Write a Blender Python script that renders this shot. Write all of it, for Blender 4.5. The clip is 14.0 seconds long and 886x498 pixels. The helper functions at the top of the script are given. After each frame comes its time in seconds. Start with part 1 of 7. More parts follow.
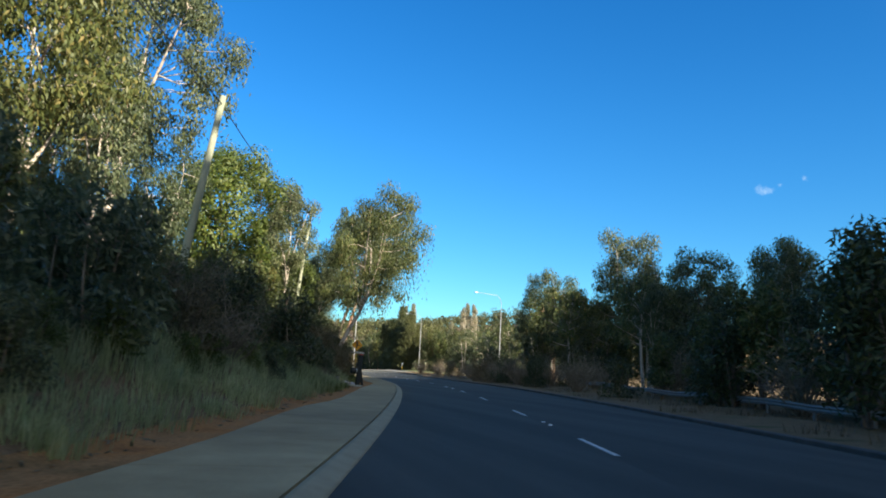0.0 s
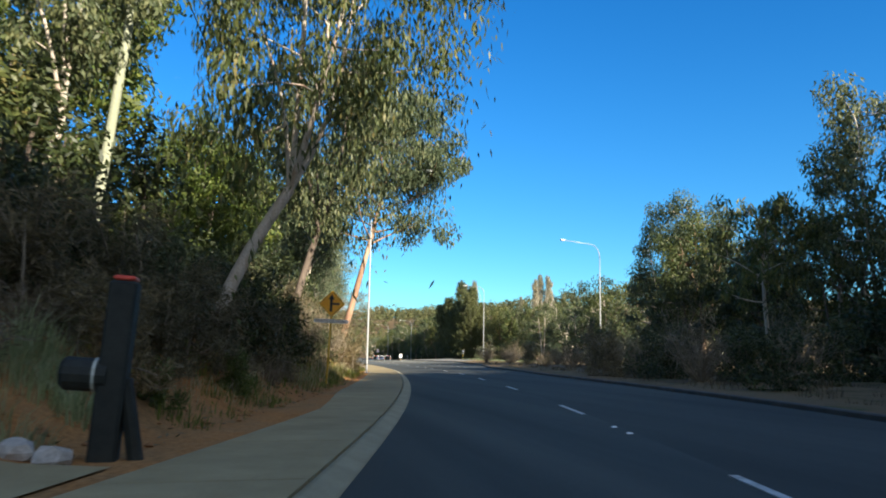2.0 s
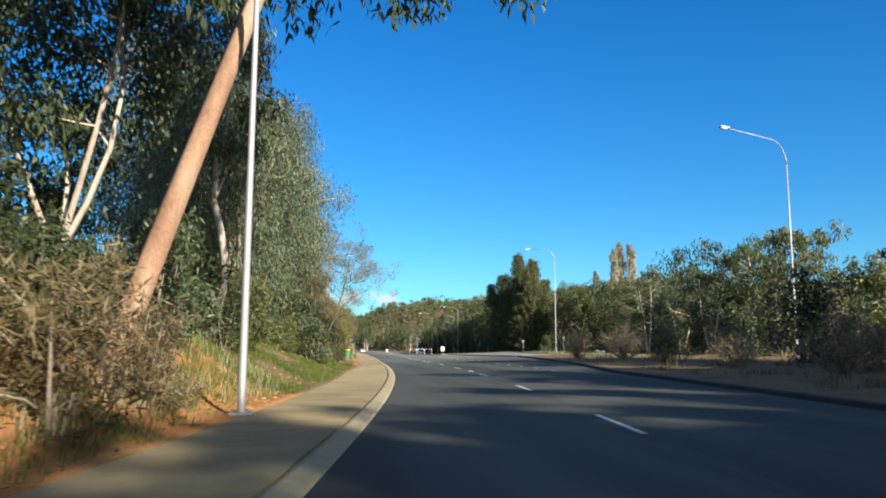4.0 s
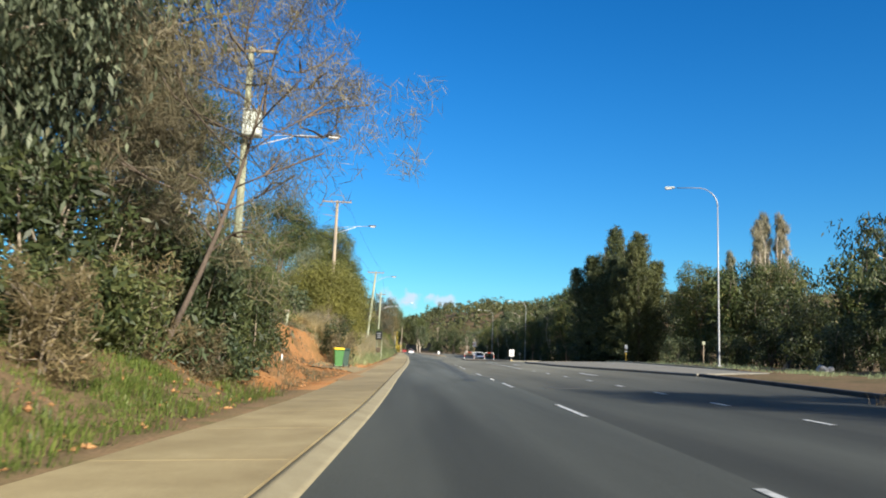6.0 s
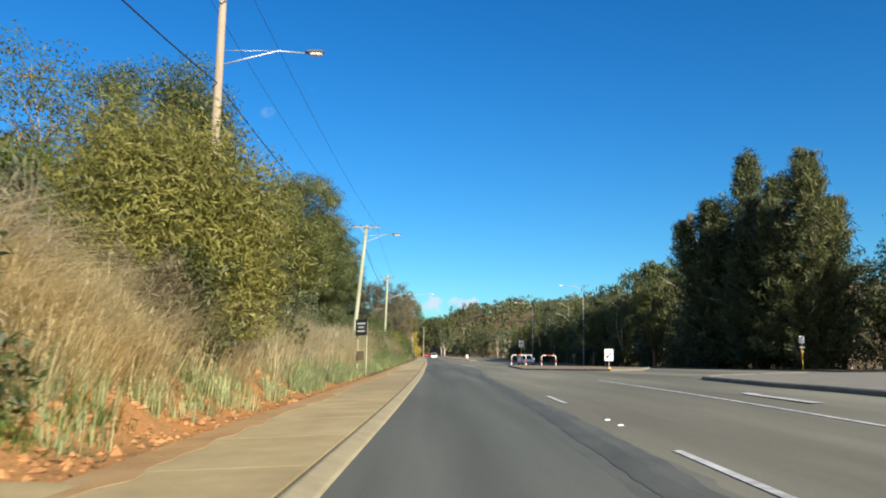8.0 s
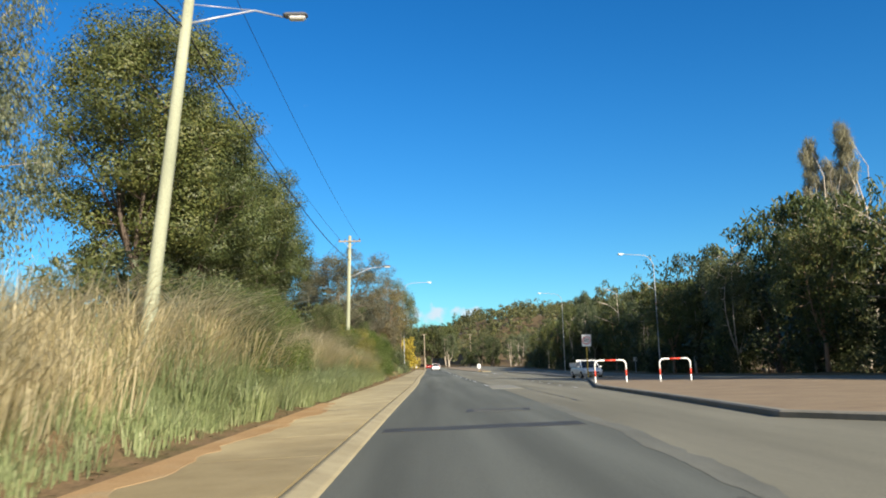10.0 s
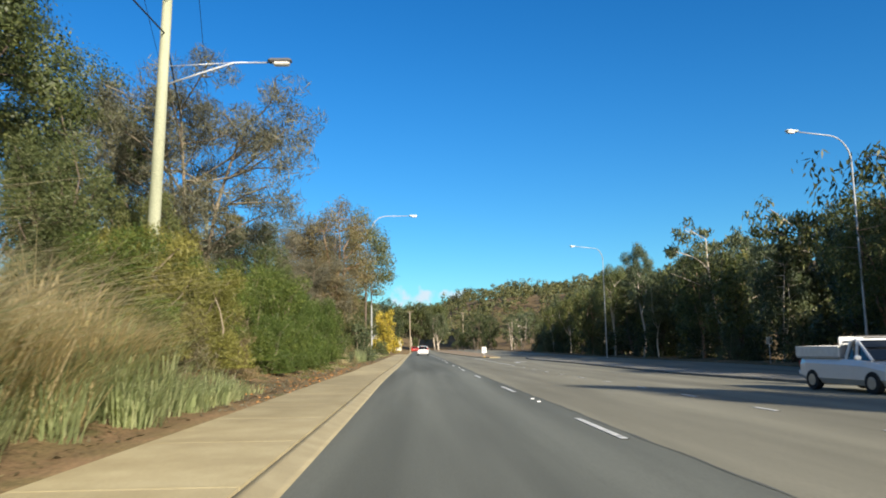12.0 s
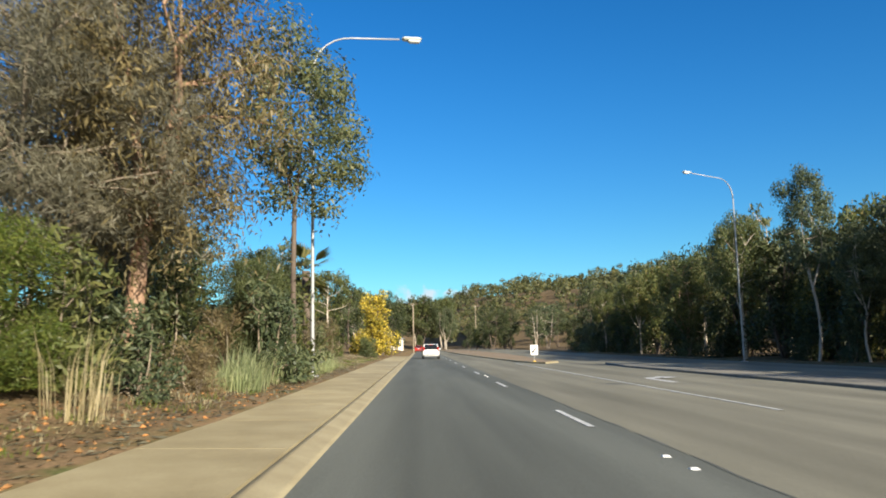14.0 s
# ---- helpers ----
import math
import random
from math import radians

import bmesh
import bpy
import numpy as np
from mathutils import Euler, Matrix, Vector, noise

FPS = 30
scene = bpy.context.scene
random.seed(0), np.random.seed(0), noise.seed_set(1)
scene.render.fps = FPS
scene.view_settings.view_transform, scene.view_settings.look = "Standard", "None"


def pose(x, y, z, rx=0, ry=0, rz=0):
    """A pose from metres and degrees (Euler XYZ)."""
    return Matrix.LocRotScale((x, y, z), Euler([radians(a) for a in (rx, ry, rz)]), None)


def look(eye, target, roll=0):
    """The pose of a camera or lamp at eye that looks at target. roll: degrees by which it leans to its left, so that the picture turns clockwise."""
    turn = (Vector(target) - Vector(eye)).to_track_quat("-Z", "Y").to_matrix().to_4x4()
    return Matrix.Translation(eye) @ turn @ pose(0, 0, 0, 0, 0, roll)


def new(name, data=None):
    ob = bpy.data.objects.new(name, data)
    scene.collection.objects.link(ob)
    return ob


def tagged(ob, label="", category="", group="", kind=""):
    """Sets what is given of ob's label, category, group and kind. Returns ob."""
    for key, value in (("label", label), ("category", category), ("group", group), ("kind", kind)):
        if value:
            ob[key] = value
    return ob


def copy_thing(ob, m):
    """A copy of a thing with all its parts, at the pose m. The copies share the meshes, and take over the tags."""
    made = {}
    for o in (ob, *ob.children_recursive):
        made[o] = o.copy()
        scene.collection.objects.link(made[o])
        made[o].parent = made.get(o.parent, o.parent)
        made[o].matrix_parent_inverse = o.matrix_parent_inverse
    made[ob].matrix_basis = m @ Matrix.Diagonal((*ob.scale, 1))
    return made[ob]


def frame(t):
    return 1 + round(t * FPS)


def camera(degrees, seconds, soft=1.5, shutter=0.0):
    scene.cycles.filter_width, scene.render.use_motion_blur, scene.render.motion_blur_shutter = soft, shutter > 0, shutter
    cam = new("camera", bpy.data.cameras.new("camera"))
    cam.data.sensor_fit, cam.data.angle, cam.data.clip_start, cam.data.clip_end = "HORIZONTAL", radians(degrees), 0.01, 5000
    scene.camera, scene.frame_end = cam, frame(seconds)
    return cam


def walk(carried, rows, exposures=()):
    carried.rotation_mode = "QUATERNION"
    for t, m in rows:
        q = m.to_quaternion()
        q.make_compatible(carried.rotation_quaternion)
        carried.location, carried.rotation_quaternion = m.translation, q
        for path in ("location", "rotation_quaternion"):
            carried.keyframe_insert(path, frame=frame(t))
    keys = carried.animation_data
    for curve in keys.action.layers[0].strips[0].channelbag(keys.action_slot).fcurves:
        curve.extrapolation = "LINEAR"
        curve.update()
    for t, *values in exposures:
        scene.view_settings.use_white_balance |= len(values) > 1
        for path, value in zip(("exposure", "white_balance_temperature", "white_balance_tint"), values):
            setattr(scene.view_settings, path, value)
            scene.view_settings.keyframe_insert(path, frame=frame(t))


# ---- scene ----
# camera: carried in a car at about 72 km/h; t, x, y, z, yaw, pitch, roll
cam = camera(61.0, 14.0, soft=1.85, shutter=0.1)
ROWS = [
    (0.0, -25.13, -294.01, 1.25, -16.35, 9.23, -3.03),
    (0.5, -22.20, -283.92, 1.25, -14.91, 8.51, -3.26),
    (1.0, -19.42, -273.67, 1.24, -13.20, 8.25, -2.50),
    (1.5, -16.77, -263.27, 1.24, -12.15, 8.71, -1.64),
    (2.0, -14.27, -252.84, 1.23, -11.39, 8.18, -1.03),
    (2.5, -11.96, -242.64, 1.26, -11.51, 8.68, -0.11),
    (3.0, -10.02, -232.69, 1.26, -11.64, 7.85, -0.29),
    (3.2, -9.32, -228.71, 1.27, -10.89, 8.20, -0.58),
    (3.5, -8.33, -222.70, 1.25, -9.66, 8.20, -0.45),
    (4.0, -6.83, -212.55, 1.25, -7.56, 7.60, -0.21),
    (4.5, -5.51, -202.26, 1.25, -5.68, 6.84, -0.63),
    (5.0, -4.42, -191.88, 1.25, -4.30, 6.37, -2.06),
    (5.3, -3.89, -185.64, 1.21, -3.92, 6.54, -3.05),
    (5.5, -3.58, -181.48, 1.25, -4.03, 7.06, -2.73),
    (6.0, -2.93, -171.10, 1.22, -3.30, 7.75, -2.25),
    (6.5, -2.48, -160.66, 1.24, -2.61, 7.24, -1.80),
    (7.0, -2.12, -150.12, 1.25, -2.01, 7.81, -1.51),
    (7.5, -1.89, -139.40, 1.23, -1.75, 7.72, -0.84),
    (8.0, -1.60, -128.57, 1.24, -1.41, 7.96, -0.84),
    (8.2, -1.45, -124.20, 1.26, -1.31, 7.96, 0.28),
    (8.5, -1.24, -117.62, 1.25, -1.25, 8.16, 0.63),
    (9.0, -0.95, -106.65, 1.25, -1.26, 8.64, 0.39),
    (9.5, -0.70, -95.64, 1.25, -1.24, 8.94, 0.49),
    (10.0, -0.48, -84.59, 1.25, -1.07, 8.74, 1.39),
    (10.3, -0.38, -77.94, 1.22, -0.82, 8.13, 2.17),
    (10.5, -0.33, -73.50, 1.24, -0.52, 7.33, 2.17),
    (11.0, -0.26, -62.44, 1.23, -1.84, 8.41, 1.26),
    (11.5, -0.14, -51.63, 1.28, -1.31, 7.00, 0.95),
    (12.0, 0.00, -41.08, 1.28, -2.01, 7.42, 0.98),
    (12.5, -0.00, -30.54, 1.25, -1.79, 6.49, 1.69),
    (13.0, -0.02, -19.99, 1.27, -1.89, 6.08, 2.00),
    (13.5, -0.08, -9.69, 1.29, -2.08, 7.28, 2.02),
    (14.0, 0.00, 0.00, 1.23, -1.66, 7.37, 1.20),

]
walk(cam, [(t, pose(x, y, z, 90 + pitch, roll, yaw)) for t, x, y, z, yaw, pitch, roll in ROWS],
     exposures=((0.0, 1.46, 6500, 10), (1.5, 1.5, 6450, 10), (3.0, 1.34, 6300, 10), (5.5, 1.02, 6100, 10), (6.5, 0.99, 6100, 10),
                (8.0, 0.98, 6350, 10), (11.0, 1.03, 6450, 10), (14.0, 1.03, 6500, 10)))

# ---- world, sun, exposure ----
SUN_EL, SUN_AZ = 24, 150.0        # degrees; azimuth clockwise from +y
scene.view_settings.exposure = 1.0
world = bpy.data.worlds.new("sky")
scene.world = world
world.use_nodes = True
wt = world.node_tree
wt.nodes.clear()
sky = wt.nodes.new("ShaderNodeTexSky")
sky.sky_type = 'NISHITA'
sky.sun_disc = False
sky.sun_elevation = radians(SUN_EL)
sky.sun_rotation = radians(SUN_AZ)
sky.air_density, sky.dust_density, sky.ozone_density = 1.0, 0.2, 1.5
bg = wt.nodes.new("ShaderNodeBackground")
bg.inputs[1].default_value = 0.055
wo = wt.nodes.new("ShaderNodeOutputWorld")
hs = wt.nodes.new("ShaderNodeHueSaturation")
hs.inputs["Saturation"].default_value = 1.42
wt.links.new(sky.outputs[0], hs.inputs["Color"])
tint = wt.nodes.new("ShaderNodeMix")
tint.data_type, tint.blend_type = 'RGBA', 'MULTIPLY'
tint.inputs[0].default_value = 1.0
tint.inputs[7].default_value = (0.50, 1.06, 1.36, 1)
wt.links.new(hs.outputs[0], tint.inputs[6])
# small fair-weather clouds: azimuth to the right of +y, elevation, half-width, half-height (degrees), strength
CLOUDS = ((-1.0, 3.75, 2.9, 0.8, 1.0), (3.2, 3.75, 1.5, 0.55, 0.9), (41.6, 14.0, 1.3, 0.8, 0.85), (39.3, 13.8, 0.9, 0.5, 0.45), (22.8, 14.8, 1.1, 0.45, 0.3), (-12.6, 17.6, 1.1, 0.6, 0.22), (-10.3, 19.2, 1.5, 0.5, 0.2))
wc = wt.nodes.new("ShaderNodeTexCoord")
wn = wt.nodes.new("ShaderNodeTexNoise")
wn.inputs["Scale"].default_value, wn.inputs["Detail"].default_value = 38.0, 5.0
wt.links.new(wc.outputs["Generated"], wn.inputs["Vector"])


def wmath(op, a, b=None):
    n = wt.nodes.new("ShaderNodeMath")
    n.operation = op
    for i, v in enumerate((a, b)):
        if isinstance(v, (int, float)):
            n.inputs[i].default_value = v
        elif v is not None:
            wt.links.new(v, n.inputs[i])
    return n.outputs[0]


def wdot(v):
    n = wt.nodes.new("ShaderNodeVectorMath")
    n.operation = 'DOT_PRODUCT'
    n.inputs[1].default_value = v
    wt.links.new(wc.outputs["Generated"], n.inputs[0])
    return n.outputs["Value"]


# pale glare of the sky round the sun, behind the camera
el, az = radians(SUN_EL), radians(SUN_AZ)
toward = wdot((math.sin(az) * math.cos(el), math.cos(az) * math.cos(el), math.sin(el)))
glare = wt.nodes.new("ShaderNodeMapRange")
glare.interpolation_type = 'SMOOTHSTEP'
glare.inputs[1].default_value, glare.inputs[2].default_value = -0.05, 0.85
wt.links.new(toward, glare.inputs[0])
pale = wt.nodes.new("ShaderNodeMix")
pale.data_type, pale.blend_type = 'RGBA', 'MULTIPLY'
pale.inputs[0].default_value = 1.0
pale.inputs[7].default_value = (2.6, 2.1, 1.7, 1)
wt.links.new(sky.outputs[0], pale.inputs[6])
dome = wt.nodes.new("ShaderNodeMix")
dome.data_type = 'RGBA'
wt.links.new(glare.outputs[0], dome.inputs[0])
wt.links.new(tint.outputs[2], dome.inputs[6])
wt.links.new(pale.outputs[2], dome.inputs[7])
# deeper blue low over the hills
low = wt.nodes.new("ShaderNodeMapRange")
low.interpolation_type = 'SMOOTHSTEP'
low.inputs[1].default_value, low.inputs[2].default_value, low.inputs[3].default_value, low.inputs[4].default_value = 0.0, 0.35, 1.0, 0.0
wt.links.new(wdot((0, 0, 1)), low.inputs[0])
deep = wt.nodes.new("ShaderNodeMix")
deep.data_type, deep.blend_type = 'RGBA', 'MULTIPLY'
deep.inputs[7].default_value = (0.92, 0.87, 0.90, 1)
wt.links.new(low.outputs[0], deep.inputs[0])
wt.links.new(dome.outputs[2], deep.inputs[6])
colour = deep.outputs[2]
for c_az, c_el, c_w, c_h, c_s in CLOUDS:
    a, e = radians(c_az), radians(c_el)
    side = wmath('DIVIDE', wdot((math.cos(a), -math.sin(a), 0)), math.sin(radians(c_w)))
    rise = wmath('DIVIDE', wdot((-math.sin(a) * math.sin(e), -math.cos(a) * math.sin(e), math.cos(e))), math.sin(radians(c_h)))
    ahead = wmath('GREATER_THAN', wdot((math.sin(a), math.cos(a), 0)), 0.5)
    r2 = wmath('ADD', wmath('MULTIPLY', side, side), wmath('MULTIPLY', rise, rise))
    body = wmath('SUBTRACT', wmath('SUBTRACT', 1.9 if c_s >= 0.9 else 1.25, r2), wmath('MULTIPLY', wmath('SUBTRACT', 0.66, wn.outputs[0]), 7.0))
    soft = wt.nodes.new("ShaderNodeMapRange")
    soft.interpolation_type = 'SMOOTHSTEP'
    soft.inputs[1].default_value, soft.inputs[2].default_value, soft.inputs[3].default_value, soft.inputs[4].default_value = 0.0, 1.3, 0.0, c_s
    wt.links.new(body, soft.inputs[0])
    mx = wt.nodes.new("ShaderNodeMix")
    mx.data_type = 'RGBA'
    mx.inputs[7].default_value = (6.2, 7.6, 8.5, 1)
    wt.links.new(wmath('MULTIPLY', soft.outputs[0], ahead), mx.inputs[0])
    wt.links.new(colour, mx.inputs[6])
    colour = mx.outputs[2]
wt.links.new(colour, bg.inputs[0])
wt.links.new(bg.outputs[0], wo.inputs[0])
sun_data = bpy.data.lights.new("sun", 'SUN')
sun_data.energy, sun_data.angle, sun_data.color = 5.0, radians(0.6), (1.0, 0.9, 0.74)
sun = new("sun", sun_data)
el, az = radians(SUN_EL), radians(SUN_AZ)
sun.matrix_world = look((0, 0, 60), Vector((0, 0, 60)) - Vector((math.sin(az) * math.cos(el), math.cos(az) * math.cos(el), math.sin(el))))

# ---- materials ----
def nodes_of(name):
    m = bpy.data.materials.new(name)
    m.use_nodes = True
    t = m.node_tree
    t.nodes.clear()
    out = t.nodes.new("ShaderNodeOutputMaterial")
    return m, t, out


def noise_node(t, scale, detail=4.0, rough=0.6, stretch=None, coords="Object"):
    tc = t.nodes.new("ShaderNodeTexCoord")
    n = t.nodes.new("ShaderNodeTexNoise")
    n.inputs["Scale"].default_value = scale
    n.inputs["Detail"].default_value = detail
    n.inputs["Roughness"].default_value = rough
    if stretch:
        mp = t.nodes.new("ShaderNodeMapping")
        mp.inputs["Scale"].default_value = stretch
        t.links.new(tc.outputs[coords], mp.inputs[0])
        t.links.new(mp.outputs[0], n.inputs["Vector"])
    else:
        t.links.new(tc.outputs[coords], n.inputs["Vector"])
    return n


def ramp(t, src, stops):
    r = t.nodes.new("ShaderNodeValToRGB")
    els = r.color_ramp.elements
    while len(els) < len(stops):
        els.new(0.5)
    for e, (p, c) in zip(els, stops):
        e.position, e.color = p, (*c, 1)
    t.links.new(src, r.inputs[0])
    return r


def mixed(t, kind, fac, a, b):
    m = t.nodes.new("ShaderNodeMix")
    m.data_type, m.blend_type = 'RGBA', kind
    if isinstance(fac, float):
        m.inputs[0].default_value = fac
    else:
        t.links.new(fac, m.inputs[0])
    t.links.new(a, m.inputs[6])
    t.links.new(b, m.inputs[7])
    return m.outputs[2]


def surface(name, stops, scale=3.0, grain=60.0, rough=0.8, metal=0.0, bump=0.2, stretch=None, grain_stops=((0.3, (0.75,) * 3), (0.7, (1.15,) * 3)), spec=0.4, big=None, fade=None):
    """A two-scale surface: slow colour drift from stops, fine grain multiplied on it, and bump."""
    m, t, out = nodes_of(name)
    p = t.nodes.new("ShaderNodeBsdfPrincipled")
    n1 = noise_node(t, scale, 5, 0.6, stretch)
    r1 = ramp(t, n1.outputs[0], stops)
    base = r1.outputs[0]
    if fade:
        # blends into a second set of tones along the road
        r4 = ramp(t, n1.outputs[0], fade[0])
        tc = t.nodes.new("ShaderNodeTexCoord")
        sx = t.nodes.new("ShaderNodeSeparateXYZ")
        t.links.new(tc.outputs["Object"], sx.inputs[0])
        mr = t.nodes.new("ShaderNodeMapRange")
        mr.interpolation_type = 'SMOOTHSTEP'
        mr.inputs[1].default_value, mr.inputs[2].default_value = fade[1], fade[2]
        t.links.new(sx.outputs[1], mr.inputs[0])
        mx = t.nodes.new("ShaderNodeMix")
        mx.data_type = 'RGBA'
        t.links.new(mr.outputs[0], mx.inputs[0])
        t.links.new(base, mx.inputs[6])
        t.links.new(r4.outputs[0], mx.inputs[7])
        base = mx.outputs[2]
    n2 = noise_node(t, grain, 3, 0.7)
    r2 = ramp(t, n2.outputs[0], grain_stops)
    col = mixed(t, 'MULTIPLY', 1.0, base, r2.outputs[0])
    if big:
        n3 = noise_node(t, big[0], 3, 0.5, big[1])
        r3 = ramp(t, n3.outputs[0], big[2])
        col = mixed(t, 'MULTIPLY', 1.0, col, r3.outputs[0])
    t.links.new(col, p.inputs["Base Color"])
    p.inputs["Roughness"].default_value = rough
    p.inputs["Metallic"].default_value = metal
    p.inputs["Specular IOR Level"].default_value = spec
    if bump:
        b = t.nodes.new("ShaderNodeBump")
        b.inputs["Strength"].default_value = bump
        b.inputs["Distance"].default_value = 0.02
        t.links.new(n2.outputs[0], b.inputs["Height"])
        t.links.new(b.outputs[0], p.inputs["Normal"])
    t.links.new(p.outputs[0], out.inputs[0])
    return m


def foliage(name, stops, through_light=0.35, rough=0.5, patch=0.35):
    """Leaves: each leaf its own tone, slow patches over the crown, light passing through."""
    m, t, out = nodes_of(name)
    g = t.nodes.new("ShaderNodeNewGeometry")
    r = ramp(t, g.outputs["Random Per Island"], stops)
    n = noise_node(t, patch, 2, 0.5)
    r2 = ramp(t, n.outputs[0], ((0.3, (0.7, 0.72, 0.7)), (0.7, (1.25, 1.2, 1.1))))
    col = mixed(t, 'MULTIPLY', 1.0, r.outputs[0], r2.outputs[0])
    oi = t.nodes.new("ShaderNodeObjectInfo")
    r3 = ramp(t, oi.outputs["Random"], ((0.0, (0.8, 0.85, 0.8)), (0.5, (1.0, 1.0, 1.0)), (1.0, (1.2, 1.1, 0.95))))
    col = mixed(t, 'MULTIPLY', 1.0, col, r3.outputs[0])
    p = t.nodes.new("ShaderNodeBsdfPrincipled")
    p.inputs["Roughness"].default_value = rough
    p.inputs["Specular IOR Level"].default_value = 0.35
    t.links.new(col, p.inputs["Base Color"])
    tr = t.nodes.new("ShaderNodeBsdfTranslucent")
    t.links.new(col, tr.inputs[0])
    mx = t.nodes.new("ShaderNodeMixShader")
    mx.inputs[0].default_value = through_light
    t.links.new(p.outputs[0], mx.inputs[1])
    t.links.new(tr.outputs[0], mx.inputs[2])
    t.links.new(mx.outputs[0], out.inputs[0])
    return m


def plain(name, colour, rough=0.5, metal=0.0, wear=0.12, scale=6.0, coat=0.0):
    """Painted or moulded surface with slight soiling."""
    m, t, out = nodes_of(name)
    p = t.nodes.new("ShaderNodeBsdfPrincipled")
    n = noise_node(t, scale, 5, 0.65)
    lo = tuple(c * (1 - wear) for c in colour)
    hi = tuple(min(1, c * (1 + wear * 0.6)) for c in colour)
    r = ramp(t, n.outputs[0], ((0.3, lo), (0.65, hi)))
    t.links.new(r.outputs[0], p.inputs["Base Color"])
    r2 = ramp(t, n.outputs[0], ((0.2, (min(1, rough * 1.3),) * 3), (0.8, (rough * 0.8,) * 3)))
    t.links.new(r2.outputs[0], p.inputs["Roughness"])
    p.inputs["Metallic"].default_value = metal
    p.inputs["Coat Weight"].default_value = coat
    t.links.new(p.outputs[0], out.inputs[0])
    return m


# darker asphalt tones along the early road, fading to paler ones further on
S_EARLY = ((0.3, (0.046, 0.049, 0.043)), (0.7, (0.071, 0.075, 0.064)))
M_ROAD = surface("worn_asphalt_dark", S_EARLY, 0.5, 45, 0.85, bump=0.25, stretch=(1.2, 0.08, 1),
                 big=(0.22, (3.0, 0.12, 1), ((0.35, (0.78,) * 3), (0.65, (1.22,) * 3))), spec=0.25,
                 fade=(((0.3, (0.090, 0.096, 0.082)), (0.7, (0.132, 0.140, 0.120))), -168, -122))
M_ROAD2 = surface("aged_asphalt_grey", S_EARLY, 0.6, 45, 0.88, bump=0.25, stretch=(1.0, 0.12, 1),
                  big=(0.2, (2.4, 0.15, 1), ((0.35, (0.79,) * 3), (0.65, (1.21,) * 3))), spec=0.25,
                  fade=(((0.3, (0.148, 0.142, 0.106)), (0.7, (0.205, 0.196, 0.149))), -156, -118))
M_OIL = surface("oil_darkened_asphalt", ((0.3, (0.060, 0.064, 0.056)), (0.7, (0.098, 0.103, 0.088))), 1.6, 50, 0.8, stretch=(1.5, 0.4, 1))
M_OILEDGE = surface("faint_oil_stain", ((0.3, (0.078, 0.083, 0.071)), (0.7, (0.118, 0.124, 0.105))), 1.6, 50, 0.8, stretch=(1.5, 0.4, 1))
M_BLEND = surface("worn_lane_edge", ((0.3, (0.115, 0.117, 0.095)), (0.7, (0.168, 0.168, 0.135))), 0.9, 45, 0.85, stretch=(1.5, 0.3, 1))
M_SEAM = surface("sealed_joint", ((0.3, (0.045, 0.042, 0.038)), (0.7, (0.085, 0.08, 0.07))), 1.5, 60, 0.6, stretch=(1, 0.3, 1))
M_PATCH = surface("tar_patch", ((0.3, (0.036, 0.036, 0.032)), (0.7, (0.062, 0.061, 0.054))), 2.0, 60, 0.7)
M_PATCHWORN = surface("worn_tar_patch", ((0.3, (0.066, 0.068, 0.060)), (0.7, (0.10, 0.102, 0.090))), 2.0, 60, 0.8)
M_PATCH2 = surface("pale_patch", ((0.3, (0.195, 0.188, 0.150)), (0.7, (0.262, 0.252, 0.203))), 1.2, 60, 0.75)
M_CONC = surface("footpath_concrete", ((0.25, (0.25, 0.192, 0.095)), (0.5, (0.322, 0.259, 0.136)), (0.75, (0.394, 0.323, 0.178))), 0.9, 70, 0.85, bump=0.15,
                 big=(0.10, None, ((0.35, (0.8, 0.78, 0.74)), (0.65, (1.2, 1.18, 1.14)))),
                 fade=(((0.25, (0.262, 0.217, 0.122)), (0.5, (0.342, 0.292, 0.172)), (0.75, (0.42, 0.368, 0.228))), -80, -52))
M_KERB = surface("kerb_concrete", ((0.25, (0.268, 0.223, 0.127)), (0.75, (0.398, 0.343, 0.208))), 1.5, 70, 0.85, bump=0.15)
M_KERB2 = surface("grey_kerb", ((0.25, (0.17, 0.158, 0.125)), (0.75, (0.27, 0.25, 0.20))), 1.5, 70, 0.85, bump=0.15)
# the shade on the far kerb is put into this near-black grey
M_KERB3 = surface("shade_dark_kerb", ((0.25, (0.045, 0.042, 0.036)), (0.75, (0.10, 0.092, 0.078))), 1.5, 70, 0.88, bump=0.15)
M_BRICK = surface("island_paving", ((0.3, (0.20, 0.142, 0.083)), (0.7, (0.285, 0.215, 0.13))), 0.8, 40, 0.85, bump=0.2)
M_PAINT = surface("road_paint", ((0.35, (0.34, 0.34, 0.32)), (0.6, (0.62, 0.62, 0.59))), 5.0, 50, 0.6, bump=0.1)
M_EARTH = surface("red_gravel_earth", ((0.30, (0.20, 0.092, 0.036)), (0.42, (0.38, 0.180, 0.062)), (0.55, (0.34, 0.185, 0.078)), (0.68, (0.20, 0.125, 0.052)), (0.8, (0.42, 0.25, 0.115))), 0.45, 14, 0.95,
                  bump=0.8, grain_stops=((0.3, (0.6, 0.6, 0.6)), (0.7, (1.3, 1.25, 1.2))), spec=0.1)
M_SAND = surface("washed_sandy_earth", ((0.3, (0.30, 0.185, 0.085)), (0.55, (0.38, 0.25, 0.125)), (0.75, (0.34, 0.27, 0.16))), 0.7, 30, 0.95, bump=0.5, spec=0.1)
